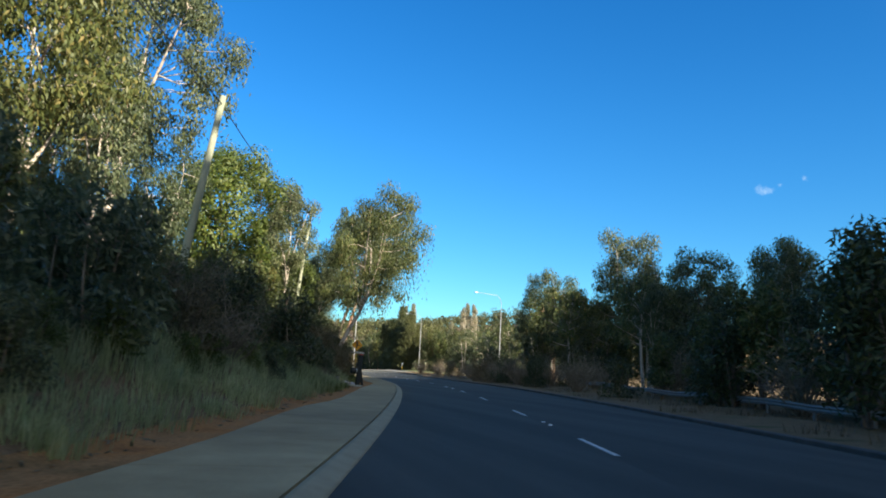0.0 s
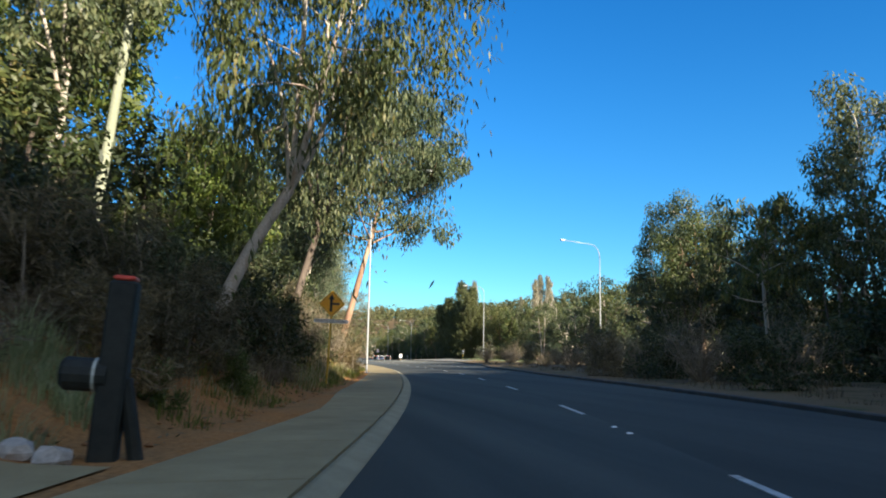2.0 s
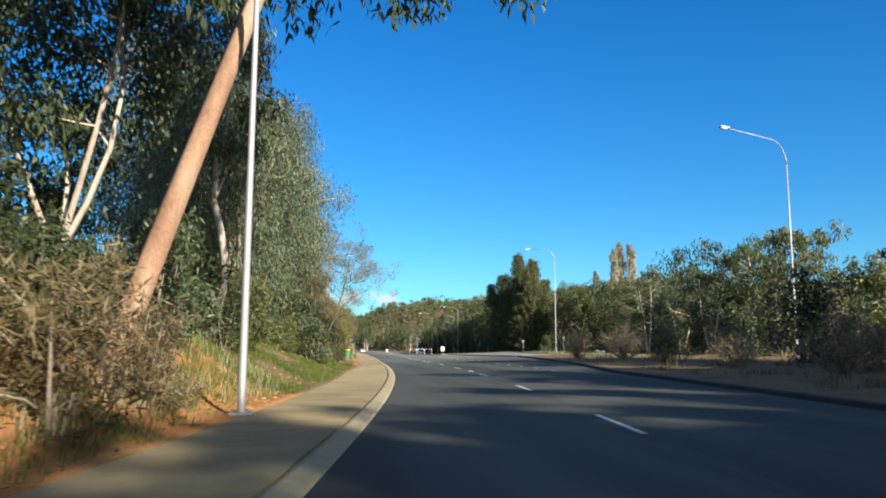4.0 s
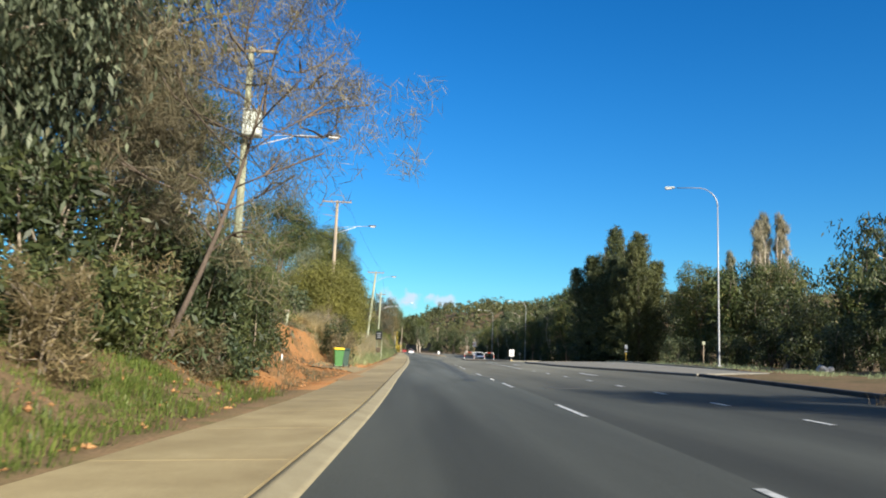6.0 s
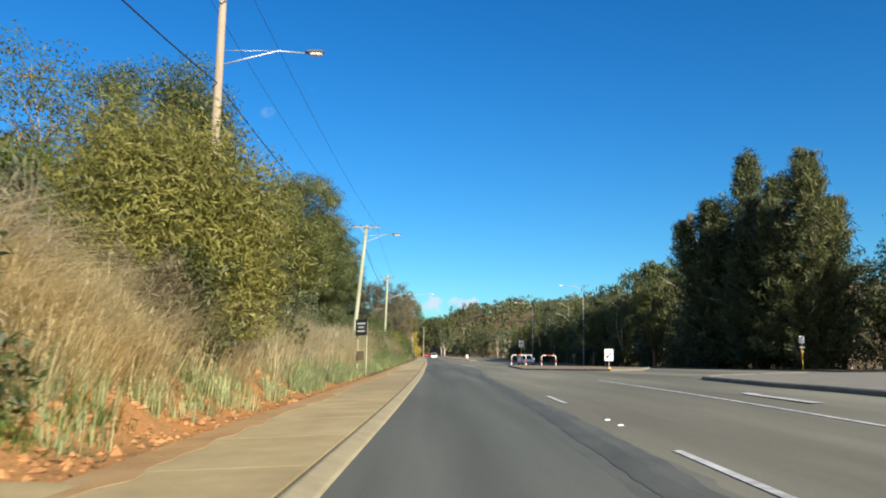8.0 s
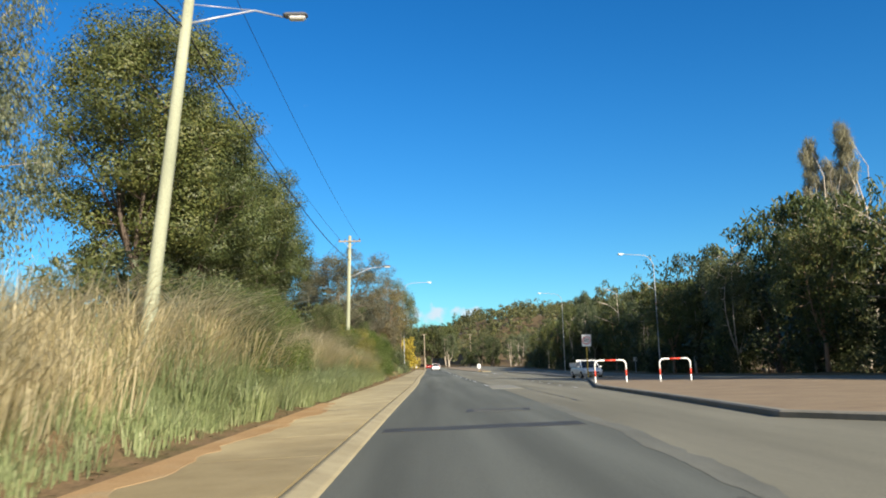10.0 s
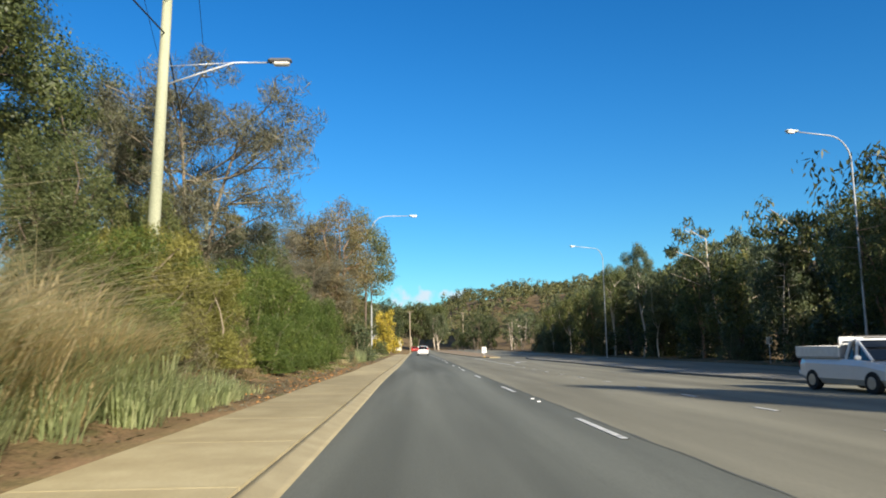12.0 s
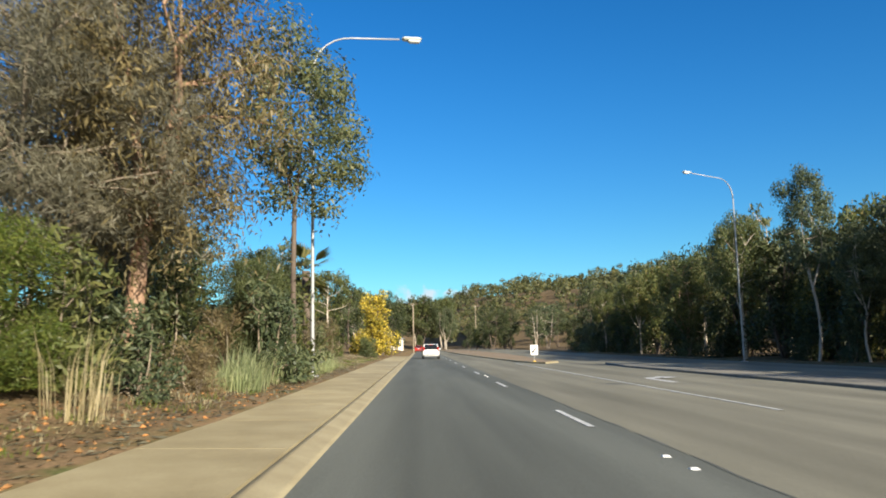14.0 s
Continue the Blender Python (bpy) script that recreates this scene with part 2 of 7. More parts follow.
M_LITTER = surface("dry_litter_ground", ((0.30, (0.085, 0.075, 0.035)), (0.42, (0.15, 0.115, 0.06)), (0.55, (0.19, 0.13, 0.075)), (0.68, (0.075, 0.085, 0.032)), (0.8, (0.22, 0.16, 0.095))), 0.5, 14, 0.95,
                   bump=0.8, grain_stops=((0.3, (0.55, 0.55, 0.55)), (0.7, (1.35, 1.3, 1.25))), spec=0.1)
M_BARK = surface("pale_gum_bark", ((0.3, (0.34, 0.27, 0.20)), (0.5, (0.50, 0.44, 0.36)), (0.7, (0.26, 0.16, 0.10))), 1.6, 20, 0.8, bump=0.3, stretch=(1, 1, 0.25))
M_BARK2 = surface("dark_bark", ((0.3, (0.07, 0.055, 0.042)), (0.7, (0.17, 0.13, 0.10))), 3.0, 25, 0.9, bump=0.5, stretch=(1, 1, 0.25))
M_BARK3 = surface("orange_gum_bark", ((0.3, (0.19, 0.10, 0.06)), (0.48, (0.30, 0.18, 0.11)), (0.7, (0.38, 0.30, 0.22))), 1.8, 20, 0.85, bump=0.4, stretch=(1, 1, 0.22))
M_TWIG = surface("dry_twig", ((0.3, (0.155, 0.125, 0.088)), (0.7, (0.30, 0.25, 0.18))), 3.0, 30, 0.9)
M_STONE = surface("pale_stone", ((0.3, (0.36, 0.33, 0.29)), (0.7, (0.62, 0.59, 0.54))), 2.5, 25, 0.9, bump=0.5)
M_STONE2 = surface("laterite_stone", ((0.3, (0.24, 0.11, 0.042)), (0.7, (0.44, 0.24, 0.095))), 2.5, 25, 0.9, bump=0.5)

L_GUM = foliage("eucalypt_leaves", ((0.0, (0.048, 0.070, 0.025)), (0.5, (0.090, 0.118, 0.041)), (0.85, (0.14, 0.158, 0.055)), (1.0, (0.20, 0.17, 0.068))))
L_GUM2 = foliage("grey_eucalypt_leaves", ((0.0, (0.050, 0.074, 0.040)), (0.5, (0.096, 0.124, 0.066)), (1.0, (0.165, 0.185, 0.098))))
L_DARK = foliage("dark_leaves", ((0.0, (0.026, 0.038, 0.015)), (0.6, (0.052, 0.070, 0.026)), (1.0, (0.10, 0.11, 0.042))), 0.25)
L_SHEOAK = foliage("sheoak_needles", ((0.0, (0.036, 0.050, 0.025)), (0.5, (0.080, 0.100, 0.046)), (1.0, (0.155, 0.175, 0.080))), 0.35)
L_GREEN = foliage("fresh_green_leaves", ((0.0, (0.055, 0.085, 0.018)), (0.5, (0.10, 0.145, 0.03)), (1.0, (0.18, 0.20, 0.05))), 0.4)
L_FRESH = foliage("bright_green_leaves", ((0.0, (0.050, 0.085, 0.020)), (0.5, (0.10, 0.150, 0.034)), (1.0, (0.17, 0.21, 0.056))), 0.45)
L_ACACIA = foliage("feathery_acacia_leaves", ((0.0, (0.060, 0.085, 0.034)), (0.5, (0.115, 0.146, 0.058)), (1.0, (0.19, 0.21, 0.09))), 0.45)
L_DRYGUM = foliage("brownish_eucalypt_leaves", ((0.0, (0.10, 0.085, 0.042)), (0.5, (0.175, 0.145, 0.07)), (1.0, (0.26, 0.21, 0.105))), 0.35)
L_DRY = foliage("grey_brown_branchlets", ((0.0, (0.102, 0.096, 0.068)), (0.5, (0.165, 0.156, 0.11)), (1.0, (0.245, 0.232, 0.17))), 0.35)
L_GREY = foliage("silvery_eucalypt_leaves", ((0.0, (0.095, 0.122, 0.078)), (0.5, (0.18, 0.215, 0.138)), (0.85, (0.28, 0.315, 0.21)), (1.0, (0.25, 0.23, 0.14))), 0.5)
L_BIG = foliage("deep_green_eucalypt_leaves", ((0.0, (0.042, 0.062, 0.022)), (0.5, (0.082, 0.108, 0.036)), (1.0, (0.135, 0.15, 0.055))), 0.3)
L_LAWN = foliage("short_green_grass", ((0.0, (0.062, 0.10, 0.022)), (0.5, (0.118, 0.172, 0.038)), (1.0, (0.20, 0.24, 0.07))), 0.4)
L_OLIVE = foliage("olive_wattle_leaves", ((0.0, (0.15, 0.15, 0.040)), (0.5, (0.25, 0.24, 0.064)), (1.0, (0.36, 0.33, 0.105))), 0.5)
L_BROWN = foliage("dry_brown_leaves", ((0.0, (0.088, 0.075, 0.042)), (0.5, (0.15, 0.127, 0.072)), (1.0, (0.235, 0.20, 0.118))), 0.35)
L_DARKDRY = foliage("dull_brown_grass", ((0.0, (0.055, 0.045, 0.03)), (0.5, (0.10, 0.082, 0.05)), (1.0, (0.17, 0.14, 0.085))), 0.3)
L_YELLOW = foliage("yellow_wattle_flowers", ((0.0, (0.10, 0.12, 0.03)), (0.3, (0.30, 0.27, 0.05)), (0.6, (0.60, 0.48, 0.07)), (1.0, (0.76, 0.64, 0.14))), 0.45)
L_POPLAR = foliage("poplar_twigs", ((0.0, (0.23, 0.212, 0.15)), (0.6, (0.36, 0.335, 0.24)), (1.0, (0.44, 0.415, 0.31))), 0.4)
L_STRAW = foliage("straw_grass", ((0.0, (0.345, 0.312, 0.192)), (0.5, (0.55, 0.505, 0.335)), (1.0, (0.68, 0.64, 0.475))), 0.55)
L_GRASS = foliage("green_grass", ((0.0, (0.23, 0.28, 0.145)), (0.5, (0.39, 0.45, 0.235)), (1.0, (0.54, 0.57, 0.35))), 0.55)
L_PALM = foliage("palm_fronds", ((0.0, (0.06, 0.07, 0.02)), (0.5, (0.12, 0.125, 0.035)), (1.0, (0.26, 0.2, 0.07))), 0.35)
L_SPARSE = foliage("scattered_leaves", ((0.0, (0.10, 0.09, 0.05)), (0.4, (0.16, 0.15, 0.075)), (0.7, (0.10, 0.15, 0.035)), (1.0, (0.18, 0.22, 0.06))), 0.4)
L_HILL = foliage("hill_forest", ((0.0, (0.038, 0.052, 0.024)), (0.5, (0.066, 0.082, 0.036)), (0.85, (0.095, 0.106, 0.046)), (1.0, (0.125, 0.118, 0.058))), 0.2, patch=0.03)

M_RAIL = plain("weathered_rail_steel", (0.22, 0.22, 0.21), 0.7, 0.2)
M_GALV = plain("galvanised_steel", (0.44, 0.45, 0.46), 0.45, 0.6)
M_WHITEPOST = plain("pale_lamp_steel", (0.36, 0.37, 0.37), 0.5, 0.35)
M_TIMBER = surface("weathered_green_timber", ((0.3, (0.22, 0.24, 0.16)), (0.7, (0.36, 0.37, 0.26))), 2.0, 30, 0.85, stretch=(1, 1, 0.15))
M_TIMBER2 = surface("weathered_brown_timber", ((0.3, (0.20, 0.16, 0.11)), (0.7, (0.36, 0.30, 0.22))), 2.0, 30, 0.85, stretch=(1, 1, 0.15))
M_BLACKWOOD = surface("dark_painted_timber", ((0.3, (0.010, 0.014, 0.013)), (0.7, (0.028, 0.034, 0.030))), 4.0, 40, 0.7)
M_WHITE = plain("white_enamel", (0.78, 0.78, 0.76), 0.35)
M_RED = plain("red_paint", (0.62, 0.06, 0.03), 0.4)
M_BLACK = plain("black_paint", (0.015, 0.015, 0.016), 0.5)
M_SIGNY = plain("amber_sign_sheet", (0.92, 0.42, 0.014), 0.35, wear=0.05)
M_POSTY = plain("yellow_post_paint", (0.62, 0.40, 0.05), 0.5)
M_BINGREEN = plain("bright_green_plastic", (0.05, 0.155, 0.04), 0.45)
M_BINDARK = plain("dark_green_plastic", (0.030, 0.060, 0.045), 0.45)
M_BINLID = plain("yellow_plastic", (0.85, 0.56, 0.02), 0.4)
M_RUBBER = plain("black_rubber", (0.02, 0.02, 0.02), 0.85)
M_CARWHITE = plain("white_car_paint", (0.80, 0.80, 0.79), 0.22, wear=0.03, coat=0.6)
M_CARRED = plain("red_car_paint", (0.45, 0.03, 0.02), 0.25, wear=0.03, coat=0.6)
M_CARGLASS = plain("dark_car_glass", (0.012, 0.014, 0.016), 0.08, wear=0.02)
M_TAIL = plain("red_tail_lens", (0.42, 0.02, 0.015), 0.2)
M_ALLOY = plain("wheel_alloy", (0.5, 0.5, 0.5), 0.35, 0.8)
M_LENS = plain("lamp_lens", (0.8, 0.8, 0.78), 0.2)
M_CABLE = plain("black_cable", (0.02, 0.02, 0.022), 0.6)
M_CERAMIC = plain("brown_ceramic", (0.10, 0.05, 0.03), 0.3)
M_BOXGREY = plain("pale_grey_box", (0.55, 0.58, 0.52), 0.45)
M_LANTERN = plain("dark_lantern_housing", (0.10, 0.10, 0.105), 0.5)
M_ROOF = plain("grey_roof_tile", (0.20, 0.20, 0.20), 0.7)
M_WALLC = plain("cream_wall", (0.60, 0.56, 0.48), 0.8)
M_BOARD = plain("dark_sign_board", (0.02, 0.022, 0.024), 0.5)

# ---- ground shape ----
LINE_Y = np.array([-3000.0] + [r[2] for r in ROWS] + [3000.0])
LINE_X = np.array([ROWS[0][1] + (-3000 - ROWS[0][2]) * 0.291] + [r[1] for r in ROWS] + [0.0])


def xref(y):
    """x of the driven line at y, smoothed."""
    return float(np.mean(np.interp((y - 8, y - 4, y, y + 4, y + 8), LINE_Y, LINE_X)))


def lerp(v, pts):
    if v <= pts[0][0]:
        return pts[0][1]
    for (a, p), (b, q) in zip(pts, pts[1:]):
        if v <= b:
            return p + (q - p) * (v - a) / (b - a)
    return pts[-1][1]


def smooth(a, b, v):
    k = min(1.0, max(0.0, (v - a) / (b - a)))
    return k * k * (3 - 2 * k)


FALL = ((-270, 0.0), (-110, 0.051), (0, -0.0296), (70, -0.0296), (220, 0.0))
BANK = ((-340, 1.9), (-250.8, 1.9), (-248.8, 0.9), (-244.4, 0.9), (-241, 2.2), (-205, 2.5), (-190, 1.8), (-165, 1.4), (-133, 1.9), (-129, 2.1), (-126, 2.6), (-113, 2.6), (-108, 1.9), (-90, 1.8),
        (-65, 1.6), (-25, 1.5), (-5, 1.0), (20, 0.6), (60, 0.5))
RIGHT = ((-340, 9.0), (-262, 9.2), (-234, 8.9), (-207, 8.0), (-180, 8.6), (-169, 10.1), (-158, 11.2), (-146, 12.1), (-137, 12.6), (-136, 16.4), (-101, 16.8), (-97, 26.0), (330, 26.0))


FOOT = ((-137, -4.0), (-133, -5.0), (-125, -5.0), (-120, -4.2))
PATH_L = ((-340, -3.6), (-281, -3.45), (-273, -3.8), (-267, -3.3), (-262, -3.4), (-250, -3.5), (-240, -3.1), (-235, -2.95), (-227, -3.6), (-217, -3.65), (-180, -3.55), (-169, -3.72), (-154, -3.2),
          (-147, -3.2), (-135, -3.45), (-121, -3.75), (-113, -3.98), (-66, -3.8), (-50, -3.88), (-34, -3.58), (-12, -3.3), (-3, -3.08), (6, -3.3), (12, -3.12), (80, -3.4))
EDGE = ((-340, -1.07), (-266, -1.02), (-235, -1.06), (-206, -1.16), (-175, -1.04), (-154, -1.05), (-121, -1.15), (-66, -1.25), (-34, -1.2), (-10, -1.21), (6, -1.14), (300, -1.14))


def road_z(u, y):
    return lerp(y, FALL) * min(16.0, max(-6.0, u))


def hill(x, y):
    """The wooded rise beyond the end of the road."""
    d = y + 1.6 * max(0.0, x - 40)
    z = 44 * smooth(285, 765, d) + 14 * smooth(600, 1300, d) + noise.noise((x * 0.004, y * 0.004, 1.0)) * 12 * smooth(320, 700, d)
    return z * (smooth(-900, -250, x) * 0.65 + 0.35) * smooth(-20, 200, y) * (1 - 0.42 * smooth(60, -5, x))


def gz(x, y):
    """Height of the ground at a place."""
    u = x - xref(y)
    z = road_z(u, y)
    if u < lerp(y, PATH_L):
        b = lerp(y, BANK)
        wob = noise.noise((x * 0.22, y * 0.22, 3.0)) * 0.35 + noise.noise((x * 0.8, y * 0.8, 7.0)) * 0.10
        s = lerp(y, FOOT)
        k = smooth(s, s - 4.2, u)
        cut = smooth(-132, -129.5, y) * smooth(-119.5, -121.5, y) * smooth(-8.6, -6.6, u)
        z += 0.06 + 0.24 * smooth(-3.4, -5.0, u) * smooth(-134, -131, y) * smooth(-120, -123, y) + b * k * (1 - 0.85 * cut) + max(0.0, min(60.0, -9 - u)) * 0.10 + wob * smooth(-4.2, -6.0, u) * min(1.0, b)
    elif u > lerp(y, RIGHT):
        r = lerp(y, RIGHT)
        wob = noise.noise((x * 0.25, y * 0.25, 5.0)) * 0.22 + noise.noise((x * 0.9, y * 0.9, 9.0)) * 0.06
        z += 0.10 + wob * smooth(0.4, 3.0, u - r)
    return z + hill(x, y)


# ---- mesh building ----
class Builder:
    """Collects vertices and faces of one mesh."""
    def __init__(self):
        self.v, self.f, self.smooth = [], [], False

    def add(self, vs, fs):
        o = len(self.v)
        self.v.extend(vs)
        self.f.extend([tuple(i + o for i in q) for q in fs])
        return self

    def box(self, cx, cy, cz, sx, sy, sz, m=None, bevel=0.0):
        hx, hy, hz = sx / 2, sy / 2, sz / 2
        if bevel:
            b = min(bevel, hx * 0.9, hy * 0.9, hz * 0.9)
            ring = [(hx - b, hy), (hx, hy - b), (hx, -hy + b), (hx - b, -hy), (-hx + b, -hy), (-hx, -hy + b), (-hx, hy - b), (-hx + b, hy)]
            vs = []
            for z, k in ((-hz, b), (-hz + b, 0), (hz - b, 0), (hz, b)):
                for x, y in ring:
                    vs.append((x - math.copysign(k, x) if k else x, y - math.copysign(k, y) if k else y, z))
            fs = [tuple(range(7, -1, -1)), tuple(range(24, 32))]
            for r in range(3):
                for i in range(8):
                    j = (i + 1) % 8
                    fs.append((r * 8 + j, r * 8 + i, r * 8 + 8 + i, r * 8 + 8 + j))
            fs[0], fs[1] = tuple(range(8)), tuple(range(31, 23, -1))
        else:
            vs = [(x, y, z) for z in (-hz, hz) for x, y in ((-hx, -hy), (hx, -hy), (hx, hy), (-hx, hy))]
            fs = [(3, 2, 1, 0), (4, 5, 6, 7), (0, 1, 5, 4), (1, 2, 6, 5), (2, 3, 7, 6), (3, 0, 4, 7)]
        mm = Matrix.Translation((cx, cy, cz)) @ (m or Matrix.Identity(4))
        return self.add([tuple(mm @ Vector(q)) for q in vs], fs)

    def tube(self, pts, radii, sides=8, caps=True):
        """A round bar along pts."""
        pts = [Vector(p) for p in pts]
        if not isinstance(radii, (list, tuple)):
            radii = [radii] * len(pts)
        vs, fs = [], []
        n = len(pts)
        side = None
        for i, p in enumerate(pts):
            d = (pts[min(i + 1, n - 1)] - pts[max(i - 1, 0)]).normalized()
            if side is None:
                side = d.cross(Vector((0, 0, 1)) if abs(d.z) < 0.9 else Vector((1, 0, 0))).normalized()
            else:
                side = (side - d * side.dot(d)).normalized()
            up = d.cross(side)
            for k in range(sides):
                a = 2 * math.pi * k / sides
                vs.append(tuple(p + (side * math.cos(a) + up * math.sin(a)) * radii[i]))
        for i in range(n - 1):
            for k in range(sides):
                j = (k + 1) % sides
                fs.append((i * sides + k, i * sides + j, i * sides + sides + j, i * sides + sides + k))
        if caps:
            fs.append(tuple(range(sides - 1, -1, -1)))
            fs.append(tuple((n - 1) * sides + k for k in range(sides)))
        return self.add(vs, fs)

    def prism(self, outline, z0, z1):
        """An upright block over an outline of (x, y), counter-clockwise."""
        n = len(outline)
        vs = [(x, y, z0) for x, y in outline] + [(x, y, z1) for x, y in outline]
        fs = [tuple(range(n - 1, -1, -1)), tuple(range(n, 2 * n))]
        fs += [(i, (i + 1) % n, n + (i + 1) % n, n + i) for i in range(n)]
        return self.add(vs, fs)

    def turned(self, m):
        self.v = [tuple(m @ Vector(p)) for p in self.v]
        return self

    def mesh(self, name, mat, smooth_faces=False):
        me = bpy.data.meshes.new(name)
        me.from_pydata(self.v, [], self.f)
        if smooth_faces:
            me.polygons.foreach_set("use_smooth", [True] * len(me.polygons))
        me.materials.append(mat)
        me.update()
        return me


def part(name, b, mat, parent=None, label="", rounded=False):
    ob = new(name, b.mesh(name, mat, rounded) if isinstance(b, Builder) else b)
    if parent is not None:
        ob.parent = parent
    return tagged(ob, label)


def thing(name, label, category, m=None, group="", kind=""):
    ob = new(name)
    ob.empty_display_size = 0.3
    if m is not None:
        ob.matrix_basis = m
    return tagged(ob, label, category, group, kind)


def quads_mesh(name, verts, mat, per=4):
    """A mesh of separate small faces; verts: (n, per, 3)."""
    n = len(verts)
    me = bpy.data.meshes.new(name)
    me.vertices.add(n * per)
    me.vertices.foreach_set("co", verts.reshape(-1).astype(np.float32))
    me.loops.add(n * per)
    me.loops.foreach_set("vertex_index", np.arange(n * per, dtype=np.int32))
    me.polygons.add(n)
    me.polygons.foreach_set("loop_start", np.arange(0, n * per, per, dtype=np.int32))
    me.polygons.foreach_set("loop_total", np.full(n, per, dtype=np.int32))
    me.materials.append(mat)
    me.update(calc_edges=True)
    return me


def unit(a):
    return a / (np.linalg.norm(a, axis=-1, keepdims=True) + 1e-9)


def leaf_quads(rng, centres, length, width, droop=0.5, outward=None, facing=0.0):
    """Pointed leaves at centres; droop 1: hang straight down; facing: how far their faces turn outward."""
    n = len(centres)
    d = rng.normal(size=(n, 3))
    if outward is not None:
        d = unit(d) + (0.8 - 0.7 * facing) * outward
    d = unit(d) * (1 - abs(droop)) + np.array((0, 0, -1.0)) * droop
    d = unit(d)
    ref = unit(rng.normal(size=(n, 3)))
    if facing and outward is not None:
        face = unit(outward * facing + unit(rng.normal(size=(n, 3))) * (1 - facing))
        d = unit(d - face * np.sum(d * face, axis=1, keepdims=True) * 0.9)
        s = unit(np.cross(d, face))
    else:
        s = unit(np.cross(d, ref))
    L = (length * rng.uniform(0.6, 1.3, (n, 1)))
    W = (width * rng.uniform(0.7, 1.3, (n, 1)))
    a = centres - d * L / 2
    b = centres + d * L / 2
    mid = centres - d * L * 0.1
    return np.stack([a, mid + s * W / 2, b, mid - s * W / 2], axis=1)

# ---- plants ----
def clump_points(rng, centre, radius, n, squash=(1, 1, 0.8), shell=0.55):
    p = unit(rng.normal(size=(n, 3))) * (rng.uniform(0, 1, (n, 1)) ** shell)
    return np.array(centre) + p * np.array(squash) * radius


def limb(b, rng, start, end, r0, r1, wobble=0.15, sides=6, steps=5):
    start, end = np.array(start, float), np.array(end, float)
    L = np.linalg.norm(end - start)
    off = rng.normal(size=3) * wobble * L
    pts = [tuple(start + (end - start) * k + off * math.sin(math.pi * k) * 0.5) for k in np.linspace(0, 1, steps)]
    b.tube(pts, [r0 + (r1 - r0) * k for k in np.linspace(0, 1, steps)], sides, caps=False)
    return pts


def gum(name, label, seed, H, spread, clear, mat_leaf, mat_bark, leaves=5200, clumps=26, lean=(0, 0), leaf=(0.34, 0.085), droop=0.6, stems=1, r=0.24, category="tree", crad=0.19, sway=0.14, facing=0.5):
    """A eucalypt: bare trunk, open limbs, leaves in billowing hanging clumps."""
    rng = np.random.default_rng(seed)
    root = thing(name, label, category)
    tb = Builder()
    tips = []
    for s in range(stems):
        a = s * 2 * math.pi / stems + rng.uniform(0, 1.5)
        base = np.array((math.cos(a), math.sin(a), 0)) * (0.2 * (stems > 1))
        out = np.array((lean[0], lean[1], 0)) + np.array((math.cos(a), math.sin(a), 0)) * (sway * H * (stems > 1))
        top = base + out + np.array((0, 0, H * rng.uniform(0.76, 0.88)))
        P = np.array(limb(tb, rng, base - np.array((0, 0, 0.4)), top, r / (stems ** 0.5), r * 0.22, 0.07, 7, 8))
        for i in range(int(clumps / stems * 0.62)):
            k = clear + (1 - clear) * (i + rng.uniform()) / max(1, int(clumps / stems * 0.62))
            j = min(k, 0.999) * (len(P) - 1)
            q = P[int(j)] + (P[int(j) + 1] - P[int(j)]) * (j - int(j))
            ang = i * 2.4 + rng.uniform(-0.6, 0.6)
            reach = spread * (1.1 - 0.7 * abs(k - 0.6) / 0.6) * rng.uniform(0.5, 1.0)
            e = q + np.array((math.cos(ang) * reach, math.sin(ang) * reach, reach * rng.uniform(0.25, 0.75)))
            lp = limb(tb, rng, q, e, r * 0.30 * (1.15 - k * 0.6), 0.025, 0.2, 5, 5)
            tips.append(e)
            e2 = np.array(lp[3]) + unit(rng.normal(size=3)) * np.array((1, 1, 0.5)) * reach * 0.38
            limb(tb, rng, lp[2], e2, 0.05, 0.015, 0.15, 3, 3)
            tips.append(e2)
        tips.append(P[-1] + np.array((0, 0, H * 0.05)))
    part("trunk", tb, mat_bark, root, rounded=True)
    tips = np.array(tips)
    tips[:, 2] = np.minimum(tips[:, 2], H * 0.93)
    cs, outs = [], []
    per = leaves // len(tips)
    for e in tips:
        R = H * crad * 0.5 * rng.uniform(0.7, 1.25)
        for sub in range(3):
            c = e + rng.normal(size=3) * R * np.array((0.5, 0.5, 0.35)) + np.array((0, 0, -0.25 * R))
            p = clump_points(rng, c, R * rng.uniform(0.5, 0.85), per // 3, (1, 1, 0.8), 0.35)
            cs.append(p)
            outs.append(unit(p - c + np.array((0, 0, 0.25 * R))))
    cs = np.concatenate(cs)
    ob = new("crown", quads_mesh("crown", leaf_quads(rng, cs, leaf[0], leaf[1], droop, np.concatenate(outs), facing), mat_leaf))
    ob.parent = root
    return root


